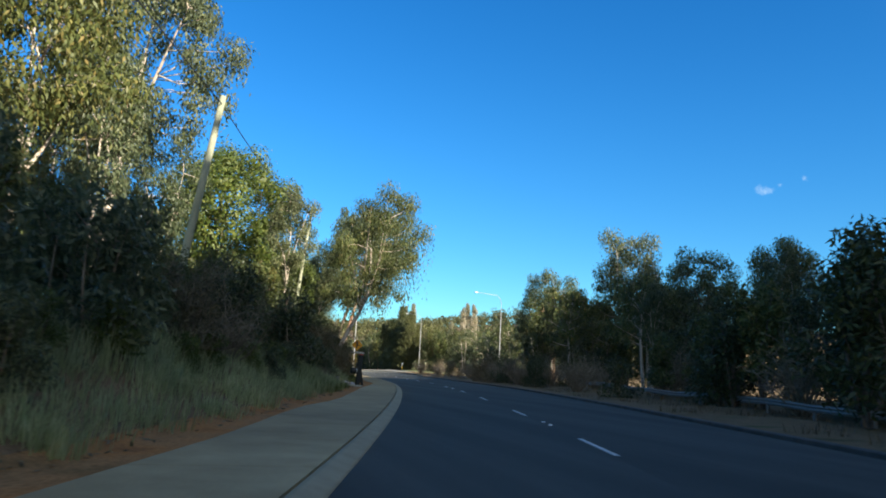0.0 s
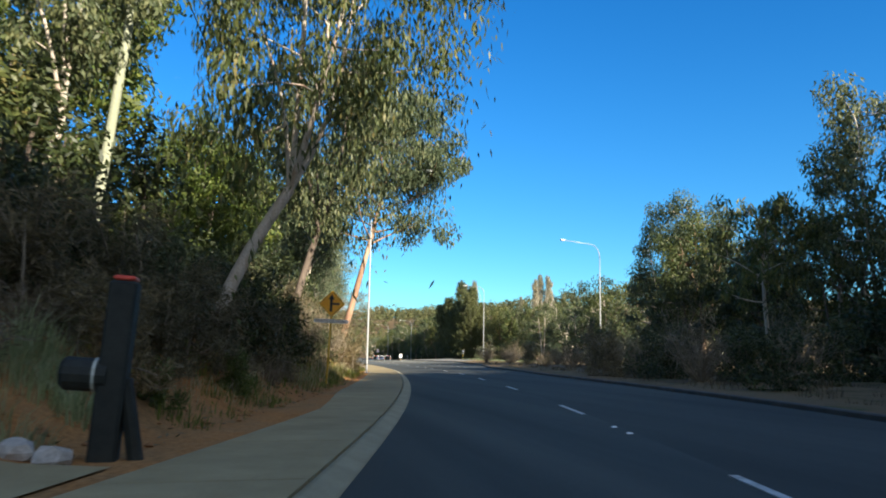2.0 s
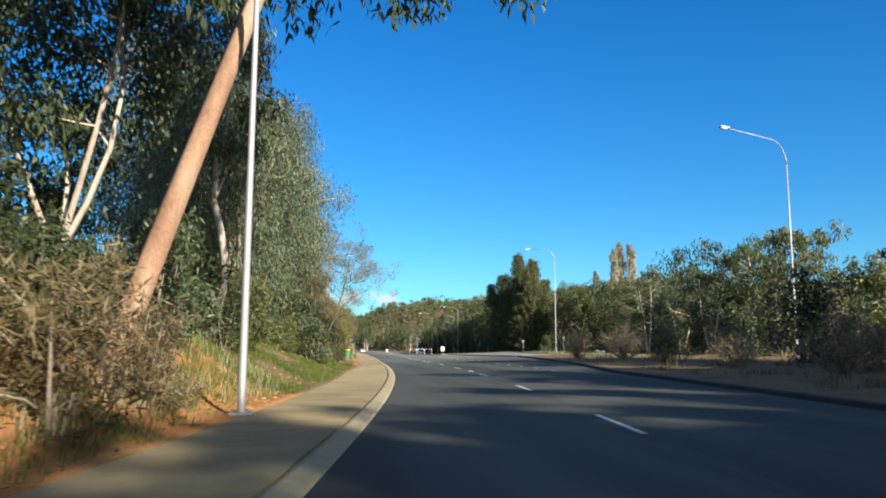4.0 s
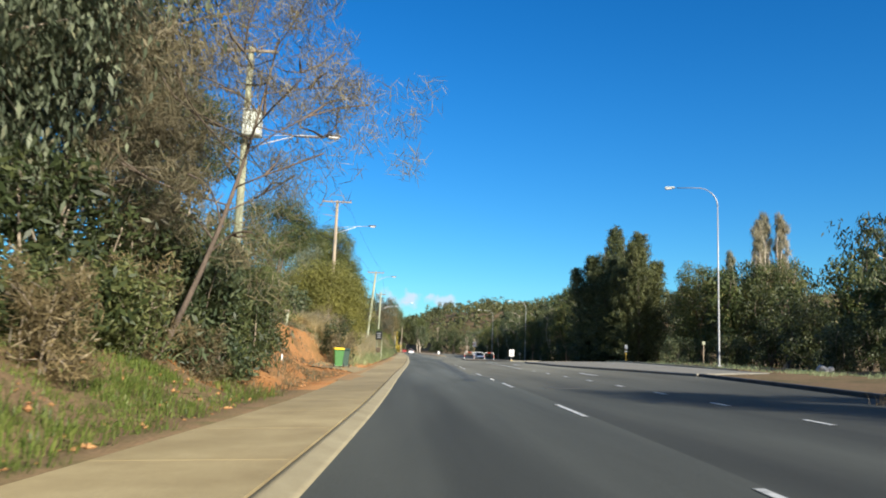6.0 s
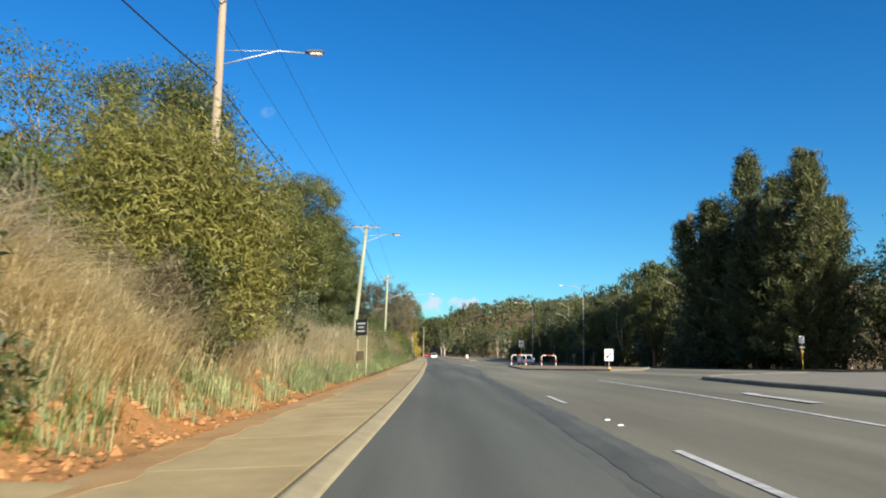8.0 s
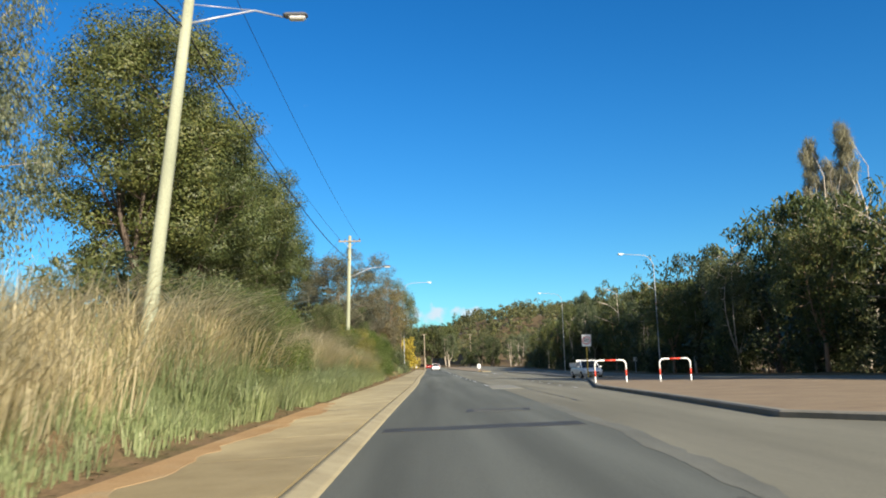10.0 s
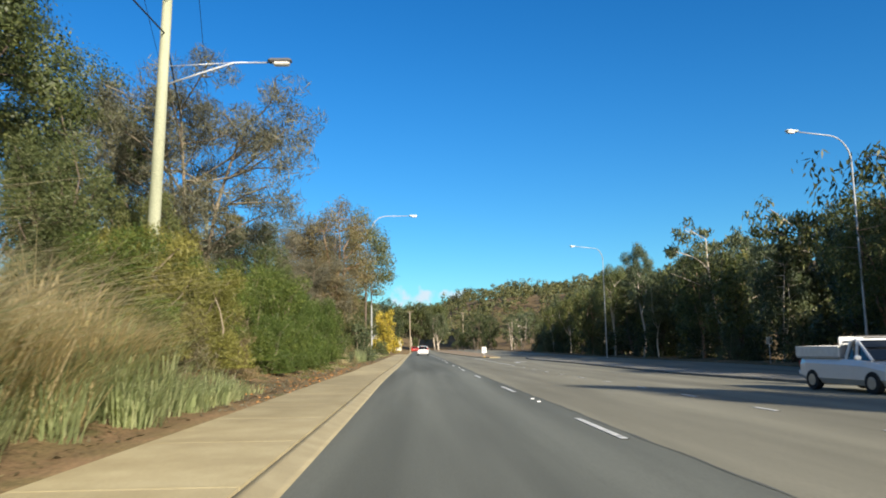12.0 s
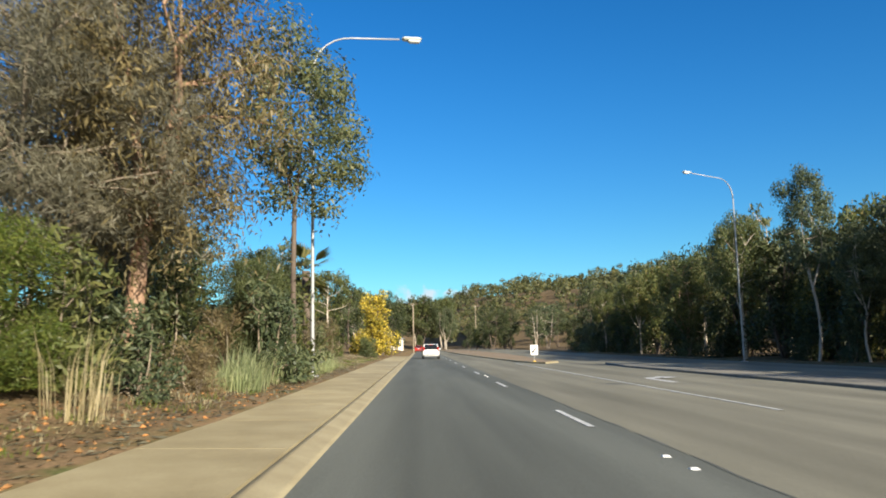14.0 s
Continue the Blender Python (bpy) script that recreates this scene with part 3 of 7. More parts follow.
def dense(name, label, seed, H, W, mat_leaf, mat_bark, leaves=5000, lobes=22, leaf=(0.26, 0.08), droop=0.15, low=0.12, taper=0.5, category="tree", trunk_r=0.16, part_name="crown", facing=0.55, lump=(0.30, 0.52)):
    """A leafy tree or shrub whose crown reaches low: uneven lobes round a forked stem."""
    rng = np.random.default_rng(seed)
    root = thing(name, label, category)
    tb = Builder()
    cs = []
    lob = []
    for i in range(lobes):
        k = low + (1 - low) * (i + rng.uniform(0, 1)) / lobes
        prof = (1 - taper * k) * math.sin(math.pi * min(1.0, 0.22 + 0.78 * (1 - abs(k - 0.38) / 0.72))) if k > 0.38 else 0.72 + 0.5 * (k / 0.38) * 0.5
        a = i * 2.4 + rng.uniform(-0.5, 0.5)
        rad = W * 0.5 * prof * rng.uniform(0.3, 1.15 - lump[1] * 0.6)
        c = np.array((math.cos(a) * rad, math.sin(a) * rad, H * k * 0.9))
        R = W * 0.5 * rng.uniform(*lump) * (1 - 0.35 * k)
        lob.append((c, R))
    for s in range(3):
        a = s * 2.1 + rng.uniform(0, 1)
        e = np.array((math.cos(a) * W * 0.16, math.sin(a) * W * 0.16, H * 0.72))
        limb(tb, rng, (0, 0, -0.3), e, trunk_r, trunk_r * 0.2, 0.12, 6, 6)
    for c, R in lob[::2]:
        limb(tb, rng, (c[0] * 0.15, c[1] * 0.15, max(0.15 * H, c[2] * 0.55)), c, trunk_r * 0.4, 0.02, 0.2, 3, 4)
    part("trunk" if category == "tree" else "branchwork", tb, mat_bark, root, rounded=True)
    tot = sum(R * R for _, R in lob)
    outs = []
    for c, R in lob:
        n = max(20, int(leaves * R * R / tot))
        p = clump_points(rng, c, R, n, (1, 1, min(1.25, 0.85 * H / W + 0.3)), 0.33)
        p += rng.normal(size=p.shape) * R * 0.08
        outs.append(unit(p - c))
        cs.append(p)
    cs = np.concatenate(cs)
    cs[:, 2] = np.clip(cs[:, 2], 0.03 * H, None)
    ob = new(part_name, quads_mesh(part_name, leaf_quads(rng, cs, leaf[0], leaf[1], droop, np.concatenate(outs), facing), mat_leaf))
    ob.parent = root
    return root


def billow(name, label, seed, H, W, clear, mat_leaf, mat_bark, leaves=20000, puffs=46, leaf=(0.30, 0.11), droop=0.3, lean=(0, 0), limbs=6, r=0.3, size=(0.10, 0.17), hang=0.0, facing=0.6, fork=0.3, wild=0.3, category="tree", part_name="crown"):
    """A broad crown of separate leaf puffs, full above and flat below, carried on forking limbs with gaps between."""
    rng = np.random.default_rng(seed)
    root = thing(name, label, category)
    tb = Builder()
    tilt = np.array((lean[0], lean[1], 0.0))
    f = tilt * 0.45 + np.array((0, 0, H * fork))
    limb(tb, rng, (0, 0, -0.4), f, r, r * 0.72, 0.05, 8, 6)
    knots = []
    for i in range(limbs):
        a = i * 2 * math.pi / limbs + rng.uniform(-0.5, 0.5)
        k = 0.1 if i == 0 else rng.uniform(0.35, 0.72)
        rise = (H * 0.86 - f[2]) * (1.0 if i == 0 else rng.uniform(0.45, 0.9))
        e = f + np.array((math.cos(a) * W * 0.5 * k, math.sin(a) * W * 0.5 * k, rise)) + tilt * 0.5 * rise / H
        knots += limb(tb, rng, f, e, r * 0.5, r * 0.10, 0.16, 6, 7)[2:]
    knots = np.array(knots)
    cz, hz = (clear + 1) / 2 * H, (1 - clear) / 2 * H
    heart = np.array((0, 0, cz)) + tilt * 0.7
    cs, outs = [], []
    share = leaves / (puffs * (sum(size) / 2) ** 2)
    for i in range(puffs):
        v = 1 - 2 * (i + 0.5) / puffs
        a = i * 2.39996 + rng.uniform(-0.4, 0.4)
        flat = math.sqrt(1 - v * v)
        rad = rng.uniform(0.55, 0.9) * (1 + wild * noise.noise((math.cos(a) * 1.7 * flat + seed, math.sin(a) * 1.7 * flat, v * 1.7)) * 1.6)
        c = np.array((math.cos(a) * flat * W * 0.5 * rad, math.sin(a) * flat * W * 0.5 * rad, cz + v * hz * rad))
        c += tilt * c[2] / H
        q = knots[int(np.argmin(np.sum((knots - c) ** 2 * np.array((1, 1, 0.6)), axis=1) + 0.6 * H * (knots[:, 2] > c[2] + 0.3)))]
        limb(tb, rng, q, c, r * 0.13 + 0.012, 0.012, 0.18, 4, 4)
        k = rng.uniform(*size)
        R = W * k
        n = max(24, int(share * k * k))
        p = unit(rng.normal(size=(n, 3)))
        p[:, 2] = np.where(p[:, 2] < 0, p[:, 2] * 0.7, p[:, 2])
        o = unit(p + np.array((0, 0, 0.15)))
        p = p * (rng.uniform(0, 1, (n, 1)) ** 0.28) * R * np.array((1, 1, 0.95)) * (1 + 0.11 * rng.normal(size=(n, 1)))
        if hang:
            p[:, 2] -= rng.exponential(hang * R * 0.5, n) * (rng.uniform(0, 1, n) < 0.6)
        cs.append(c + p)
        outs.append(o)
    part("trunk" if category == "tree" else "branchwork", tb, mat_bark, root, rounded=True)
    cs = np.concatenate(cs)
    cs[:, 2] = np.clip(cs[:, 2], 0.03 * H, None)
    ob = new(part_name, quads_mesh(part_name, leaf_quads(rng, cs, leaf[0], leaf[1], droop, np.concatenate(outs), facing), mat_leaf))
    ob.parent = root
    return root


def sheoak(name, label, seed, H, W, mat_leaf, mat_bark, plumes=105, needles=96):
    """A she-oak: several pointed leaders, each hung with upswept feathery plumes of needles."""
    rng = np.random.default_rng(seed)
    root = thing(name, label, "tree")
    tb = Builder()
    cs, outs = [], []
    for ox, oy, hk in ((0.0, 0.0, 1.0), (0.24, 0.06, 0.90), (-0.20, 0.12, 0.78), (0.04, -0.22, 0.72)):
        foot, tip = np.array((ox * W * 0.2, oy * W * 0.2, -0.3)), np.array((ox * W, oy * W, hk * H))
        limb(tb, rng, foot, tip, 0.22, 0.03, 0.04, 6, 6)
        for i in range(plumes):
            k = 0.03 + 0.95 * (i + rng.uniform()) / plumes
            q = foot + (tip - foot) * k
            a = i * 2.4 + rng.uniform(-0.5, 0.5)
            reach = W * 0.36 * (1 - k) ** 0.62 * rng.uniform(0.5, 1.2) + 0.7
            d = unit(np.array((math.cos(a), math.sin(a), 0.5 + 0.8 * k + rng.uniform(-0.25, 0.3))))
            if i % 3 == 0:
                limb(tb, rng, q, q + d * reach * 0.8, 0.05, 0.012, 0.1, 3, 3)
            u = rng.uniform(0.15, 1.0, (needles, 1))
            cs.append(q + d * reach * u + rng.normal(size=(needles, 3)) * (0.16 + 0.30 * (1 - u)))
            outs.append(np.repeat(d[None, :] + np.array((0, 0, 0.1)), needles, 0))
    part("trunk", tb, mat_bark, root, rounded=True)
    cs = np.concatenate(cs)
    cs[:, 2] = np.clip(cs[:, 2], 0.1, None)
    ob = new("crown", quads_mesh("crown", leaf_quads(rng, cs, 0.72, 0.085, 0.05, np.concatenate(outs), 0.0), mat_leaf))
    ob.parent = root
    return root


def twiggy(name, label, seed, H, W, mat, twigs=260, sprigs=500, mat_leaf=None):
    """A dry shrub of bare branching twigs with few leaves."""
    rng = np.random.default_rng(seed)
    root = thing(name, label, "shrub")
    tb = Builder()
    ends = []
    for i in range(twigs // 9):
        a = rng.uniform(0, 6.28)
        k = rng.uniform(0.2, 1)
        e = np.array((math.cos(a) * W * 0.5 * k, math.sin(a) * W * 0.5 * k, H * rng.uniform(0.5, 1) * (1.05 - 0.4 * k)))
        pts = limb(tb, rng, (0, 0, -0.1), e, 0.035, 0.012, 0.12, 4, 5)
        for j in range(8):
            q = np.array(pts[int(rng.integers(2, 5))])
            e2 = q + rng.normal(size=3) * np.array((1, 1, 0.7)) * 0.16 * (H + W) * 0.5 + np.array((0, 0, 0.12 * H))
            limb(tb, rng, q, e2, 0.011, 0.004, 0.15, 3, 3)
            ends.append(e2)
    part("branchwork", tb, mat, root)
    ends = np.array(ends)
    idx = rng.integers(0, len(ends), sprigs)
    cs = ends[idx] + rng.normal(size=(sprigs, 3)) * 0.12 * H * 0.5
    cs[:, 2] = np.clip(cs[:, 2], 0.03, None)
    ob = new("foliage", quads_mesh("foliage", leaf_quads(rng, cs, 0.2, 0.035, 0.2), mat_leaf or L_BROWN))
    ob.parent = root
    return root


PLACED = set()


def place(proto, x, y, scale=1.0, turn=0.0, tall=1.0, label="", sink=0.05):
    """Stands a plant on the ground: the first time itself, then copies."""
    m = Matrix.Translation((x, y, gz(x, y) - sink)) @ Matrix.Rotation(turn, 4, 'Z') @ Matrix.Diagonal((scale, scale, scale * tall, 1))
    if proto.name in PLACED:
        k = proto.scale
        ob = copy_thing(proto, m @ Matrix.Diagonal((1 / k[0], 1 / k[1], 1 / k[2], 1)))
    else:
        PLACED.add(proto.name)
        ob = proto
        ob.matrix_basis = m
    return tagged(ob, label) if label else ob

# ---- ground, road, kerbs, paving ----
def setting(name, me, label):
    return tagged(new(name, me), label, name.replace("_", " "), "", "structure")


YS = [-3000, -1500, -800, -520, -420, -370] + [-340 + 2.0 * i for i in range(236)] + [136 + 8 * i for i in range(20)] + [320, 360, 400, 450, 500, 560, 620, 700, 800, 900, 1050, 1250, 1600, 2200, 3000]


def ground_sheet():
    left = [-3000, -1400, -700, -400, -250, -160, -110, -80, -60, -45, -35, -28, -23, -19, -16, -14, -12.5, -11, -10, -9.2, -8.4, -7.7, -7.0, -6.4, -5.9, -5.4, -5.0, -4.6, -4.3, -4.0]
    right = [0.0, 0.4, 0.9, 1.5, 2.2, 3, 4, 5, 6.5, 8, 10, 12, 15, 19, 24, 30, 38, 48, 60, 80, 110, 150, 200, 280, 400, 600, 900, 1500, 3000]
    vs, n = [], 0
    for y in YS:
        r = lerp(y, RIGHT) + 0.16
        c = xref(y) if y > -420 else xref(-420)
        w = lerp(y, PATH_L)
        row = [(c + u, y, gz(c + u, y)) for u in left] + [(c + w, y, road_z(w, y) + 0.06)]
        row += [(c + w + 0.05, y, road_z(w, y) + hill(c, y) - 0.25), (c + r - 0.05, y, road_z(r, y) + hill(c, y) - 0.25)]
        row += [(c + r + u, y, gz(c + r + u, y)) for u in right]
        n = len(row)
        vs += row
    fs = [(i * n + j, i * n + j + 1, (i + 1) * n + j + 1, (i + 1) * n + j) for i in range(len(YS) - 1) for j in range(n - 1)]
    b = Builder().add(vs, fs)
    me = b.mesh("ground", M_LITTER, True)
    me.materials.append(M_EARTH)
    for p in me.polygons:
        x, y, z = p.center
        u = x - xref(y)
        edge = 1.5 * noise.noise((x * 0.3, y * 0.3, 2.0))
        if (-152 < y < -84 and -10.5 < u + edge < -3.9) or (-262 < y < -190 and -9 < u + edge < -4) or (y < -84 and not -190 < y < -148 and u + 0.3 * edge > -4.7 and u < 0):
            p.material_index = 1
    return setting("ground", me, "red gravelly earth with dry grass and leaf litter")


def steps(y0, y1, step=2.0):
    n = max(1, int(round((y1 - y0) / step)))
    return [y0 + (y1 - y0) * i / n for i in range(n + 1)]


def ribbon(b, y0, y1, profile, step=2.0):
    """A strip along the road; profile: (u or function of y, height) pairs from left to right, open below."""
    ys = steps(y0, y1, step)
    n = len(profile)
    vs = []
    for y in ys:
        for u, h in profile:
            uu = u(y) if callable(u) else u
            vs.append((xref(y) + uu, y, road_z(uu, y) + h))
    fs = [(i * n + j, i * n + j + 1, (i + 1) * n + j + 1, (i + 1) * n + j) for i in range(len(ys) - 1) for j in range(n - 1)]
    return b.add(vs, fs)


ground_sheet()
Y0, Y1 = -340, 296
edge_u = lambda d: (lambda y: lerp(y, EDGE) + d)
LANE = ((-137, 3.12), (-131, 2.2), (-88, 2.2), (-72, 3.12))
lane_u = lambda y: lerp(y, LANE)
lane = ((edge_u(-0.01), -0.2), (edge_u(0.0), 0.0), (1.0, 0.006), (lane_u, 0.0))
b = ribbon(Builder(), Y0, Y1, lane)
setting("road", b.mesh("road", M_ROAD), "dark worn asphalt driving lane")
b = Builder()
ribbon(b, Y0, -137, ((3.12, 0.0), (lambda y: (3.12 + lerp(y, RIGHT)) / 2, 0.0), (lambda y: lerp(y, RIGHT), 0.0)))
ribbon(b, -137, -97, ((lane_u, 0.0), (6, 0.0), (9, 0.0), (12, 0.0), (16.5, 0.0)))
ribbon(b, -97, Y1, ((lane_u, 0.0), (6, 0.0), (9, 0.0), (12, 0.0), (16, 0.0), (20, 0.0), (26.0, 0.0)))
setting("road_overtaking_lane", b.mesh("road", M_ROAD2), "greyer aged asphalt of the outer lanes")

# kerb with a flat gutter beside the driving lane
b = ribbon(Builder(), Y0, 150, ((edge_u(-0.35), -0.1), (edge_u(-0.33), 0.075), (edge_u(-0.25), 0.07), (edge_u(-0.07), 0.02), (edge_u(0.0), 0.012), (edge_u(0.01), -0.1)))
setting("kerb", b.mesh("kerb", M_KERB, True), "pale concrete mountable kerb")
# kerb on the far side of the carriageway
def right_kerb(name, y0, y1, edge, label, mat, back=0.22, h=0.13):
    e = edge if callable(edge) else (lambda y: edge)
    k = ribbon(Builder(), y0, y1, ((lambda y: e(y), -0.1), (lambda y: e(y) + 0.01, h - 0.03), (lambda y: e(y) + 0.05, h), (lambda y: e(y) + back, h), (lambda y: e(y) + back, -0.1)))
    return setting(name, k.mesh(name, mat), label)


# far kerb, coloured dark for the shade on its road face
right_kerb("kerb_far", Y0, -137, lambda y: lerp(y, RIGHT), "concrete kerb along a dirt verge, its shade put into the colour", M_KERB3)


right_kerb("kerb_back", -132, -103, lambda y: lerp(y, RIGHT) - 0.1, "pale concrete kerb at the back of the median", M_KERB, 0.24, 0.2)


def island(name, outline, top, kerb_mat, label, h=0.13):
    """A raised traffic island: a kerb ring and a paved top; outline of (u, y), counter-clockwise."""
    pts = []
    for (u, y), (u2, y2) in zip(outline, outline[1:] + outline[:1]):
        n = max(1, int(max(abs(y2 - y), abs(u2 - u)) / 2.5))
        pts += [(u + (u2 - u) * i / n, y + (y2 - y) * i / n) for i in range(n)]
    P = [Vector((xref(y) + u, y, 0)) for u, y in pts]
    n = len(P)
    inner = []
    for i, p in enumerate(P):
        d = (P[(i + 1) % n] - P[i - 1]).normalized()
        inner.append(p + Vector((-d.y, d.x, 0)) * 0.22)
    zz = lambda p: road_z(p.x - xref(p.y), p.y)
    vs = []
    for q, k, hh in ((P, 0, -0.08), (P, 0, h - 0.03), (P, 0.05, h), (inner, 0, h), (inner, 0, h - 0.05)):
        for a, c in zip(q, inner):
            w = a + (c - a) * (k / 0.22 if k else 0)
            vs.append((w.x, w.y, zz(w) + hh))
    fs = []
    for r in range(4):
        for i in range(n):
            j = (i + 1) % n
            fs.append((r * n + i, r * n + j, r * n + n + j, r * n + n + i))
    kb = Builder().add(vs, fs)
    root = thing(name, label, "traffic island", kind="structure")
    part("kerb", kb, kerb_mat, root)
    tb = Builder().add([(p.x, p.y, zz(p) + h - 0.02) for p in inner], [tuple(range(n))])
    me = tb.mesh("paving", top)
    bm = bmesh.new()
    bm.from_mesh(me)
    bmesh.ops.triangulate(bm, faces=bm.faces[:])
    bm.to_mesh(me)
    bm.free()
    part("paving", me, top, root)
    return root


island("traffic_island", [(12.5, -137), (16.4, -136), (16.7, -101), (14.5, -98.5), (11.0, -98.3), (9.7, -100), (9.3, -107), (9.5, -116), (10.2, -122), (11.4, -129)], M_KERB2, M_KERB2, "grey paved median with a concrete kerb")
island("traffic_island", [(6.3, -70.5), (11.0, -79), (13.0, -79.5), (16.2, -70), (16.6, -32), (15, -26), (11.6, -26.3), (9.4, -38), (8.1, -45), (7.2, -50), (6.8, -61)], M_BRICK, M_KERB2, "brown paved traffic island with two hoop barriers")
island("traffic_island", [(14.4, -14), (15.6, -16), (17.2, -12), (17.3, 28), (16.2, 58), (14.6, 60), (13.5, 50), (14.4, 26), (14.3, 5)], M_KERB2, M_KERB2, "narrow grey concrete median between the carriageways")
island("traffic_island", [(8.8, 60), (9.6, 58.5), (11.6, 64), (13.6, 120), (12, 250), (5.6, 250), (5.6, 170), (6.2, 120), (7.4, 82), (8.2, 66)], M_BRICK, M_KERB, "brown paved median with a pale kerb")

# asphalt patches, pit covers and one narrow dark strip
def patch(name, corners, mat, label, lift=0.006):
    vs = [(xref(y) + u, y, road_z(u, y) + lift + 0.004) for u, y in corners]
    vs += [(x, y, z - 0.03) for x, y, z in vs]
    k = Builder().add(vs, [(0, 1, 2, 3), (0, 4, 5, 1), (1, 5, 6, 2), (2, 6, 7, 3), (3, 7, 4, 0)])
    return setting(name, k.mesh(name, mat), label)


patch("road_patch", [(0.73, -64.9), (2.36, -65.0), (2.48, -63.9), (0.8, -63.5)], M_PATCH, "dark bitumen repair across the lane")
patch("road_patch", [(0.92, -64.75), (2.2, -64.85), (2.26, -64.05), (0.95, -63.7)], M_PATCHWORN, "worn grey middle of a bitumen repair", 0.011)
patch("road_patch", [(-1.1, -69.8), (2.8, -70.1), (2.8, -69.1), (-1.1, -68.9)], M_PATCH, "dark bitumen trench repair across the lane")
patch("road_patch", [(2.67, -47.5), (4.22, -47.5), (4.26, -40.3), (2.9, -40.7)], M_PATCH2, "pale square asphalt repair")
# narrow dark strip in the outer lane, in the same colour as the repairs
patch("road_patch", [(3.9, -146.6), (5.1, -146.6), (5.1, -146.1), (3.9, -146.1)], M_PATCH, "narrow dark strip across the lane")
# long joint between the lanes
b = ribbon(Builder(), -40.5, 120, ((lambda y: 3.10 + 0.02 * math.sin(y * 2.3) + 0.02 * math.sin(y * 0.7), 0.004), (lambda y: 3.135 + 0.018 * math.sin(y * 3.1 + 1) + 0.02 * math.sin(y * 0.7), 0.004)), 0.5)
setting("road_joint", b.mesh("road_joint", M_OILEDGE), "dark sealed joint between two asphalt lanes")
b = ribbon(Builder(), -62, -46.5, ((lambda y: 4.28 + 0.02 * math.sin(y * 2.3), 0.010), (lambda y: 4.315 + 0.02 * math.sin(y * 3.1), 0.010)), 0.5)
setting("road_joint", b.mesh("road_joint", M_SEAM), "dark open joint in the outer asphalt lane")
def rag(y, k):
    return 0.10 * noise.noise((y * 0.4, k * 3.7, 0.0)) + 0.07 * noise.noise((y * 1.9, k * 3.7, 4.0))


streak_u = lambda y: 1.98 + (lane_u(y) - 2.2 if y > -131 else 0.0)
for w, k, lift, mat, label in ((0.36, 1, 0.004, M_OILEDGE, "faintly oil-stained asphalt beside the lane streak"), (0.17, 5, 0.008, M_OIL, "oil-darkened worn streak along the lane")):
    edge = lambda side: (lambda y, w=w, k=k: streak_u(y) + side * w * smooth(-141, -139.5, y) * smooth(-78, -88, y) + rag(y, k + side))
    b = ribbon(Builder(), -141, -78, ((edge(-1), lift), (edge(1), lift)), 0.3)
    setting("road_seam", b.mesh("road_seam", mat), label)

b = ribbon(Builder(), -137, -62, ((lambda y: lane_u(y) - 0.12 + rag(y, 13), 0.003), (lambda y: lane_u(y) + 0.22 + 1.5 * rag(y, 17), 0.003)), 0.3)
setting("road_seam", b.mesh("road_seam", M_BLEND), "worn band where two asphalt lanes meet")

# ---- painted lines ----
DASH_FAR = (-291, -279.3, -268.4, -256.6, -245.3, -233.8, -221.8, -210.1, -199, -188, -176.7, -164.3, -153.8, -142.7, -131, -119.4, -107.7, -39, -27.5, -16.1, -5.5, 4.8, 15.1, 27, 38, 49, 60, 71, 82, 93, 104)


def stripe(b, u, ya, yb, w=0.11):
    ribbon(b, ya, yb, ((u - w / 2, -0.01), (u - w / 2, 0.011), (u + w / 2, 0.011), (u + w / 2, -0.01)), 3.0)


lines = thing("lane_line", "broken white lane line, worn paint", "road marking", kind="structure")
for y in DASH_FAR:
    u = lerp(y, ((-280, 3.22), (-235, 3.0), (-165, 3.0), (-143, 2.95), (-130, 2.84), (-120, 2.75), (-107, 2.78), (-20, 2.86), (15, 2.66)))
    k = Builder()
    stripe(k, u, y - 3.1, y)
    part("dash", k, M_PAINT, lines)
turn_line = thing("turning_lane_line", "white line of short dashes and a solid run beside the turning lane", "road marking", kind="structure")
for y in [-175 + 4.35 * i for i in range(12)] + [-48.4 + 4.6 * i for i in range(14)]:
    k = Builder()
    stripe(k, lerp(y, ((-170, 6.9), (-143, 6.75), (-125, 6.35), (-46, 6.45), (-14, 7.35), (15, 7.35))), y - 1.0, y)
    part("dash", k, M_PAINT, turn_line)
for ya, yb in ((-123.3, -97.5), (15.5, 59)):
    k = Builder()
    stripe(k, 6.28 if ya < 0 else 7.36, ya, yb)
    part("solid_line", k, M_PAINT, turn_line)


def turn_arrow(u, y):
    """A right-turn arrow painted flat on the lane."""
    k = Builder()
    shapes = ([(-0.15, -3.0), (0.15, -3.0), (0.15, 0.2), (-0.15, 0.2)], [(-0.15, 0.2), (0.15, 0.2), (0.75, 0.9), (0.75, 1.5), (0.0, 1.0)], [(0.75, 0.4), (1.5, 1.2), (0.75, 2.0)])
    for s in shapes:
        n = len(s)
        vs = [(xref(y + b_) + u + a, y + b_, road_z(u, y) + 0.012) for a, b_ in s]
        k.add(vs, [tuple(range(n))])
    ob = new("turn_arrow", k.mesh("turn_arrow", M_PAINT))
    return tagged(ob, "white right-turn arrow painted on the turning lane", "road marking", "turn arrows", "structure")


for u, y in ((8.2, -132.5), (7.4, -110.5), (9.4, 31)):
    turn_arrow(u, y)


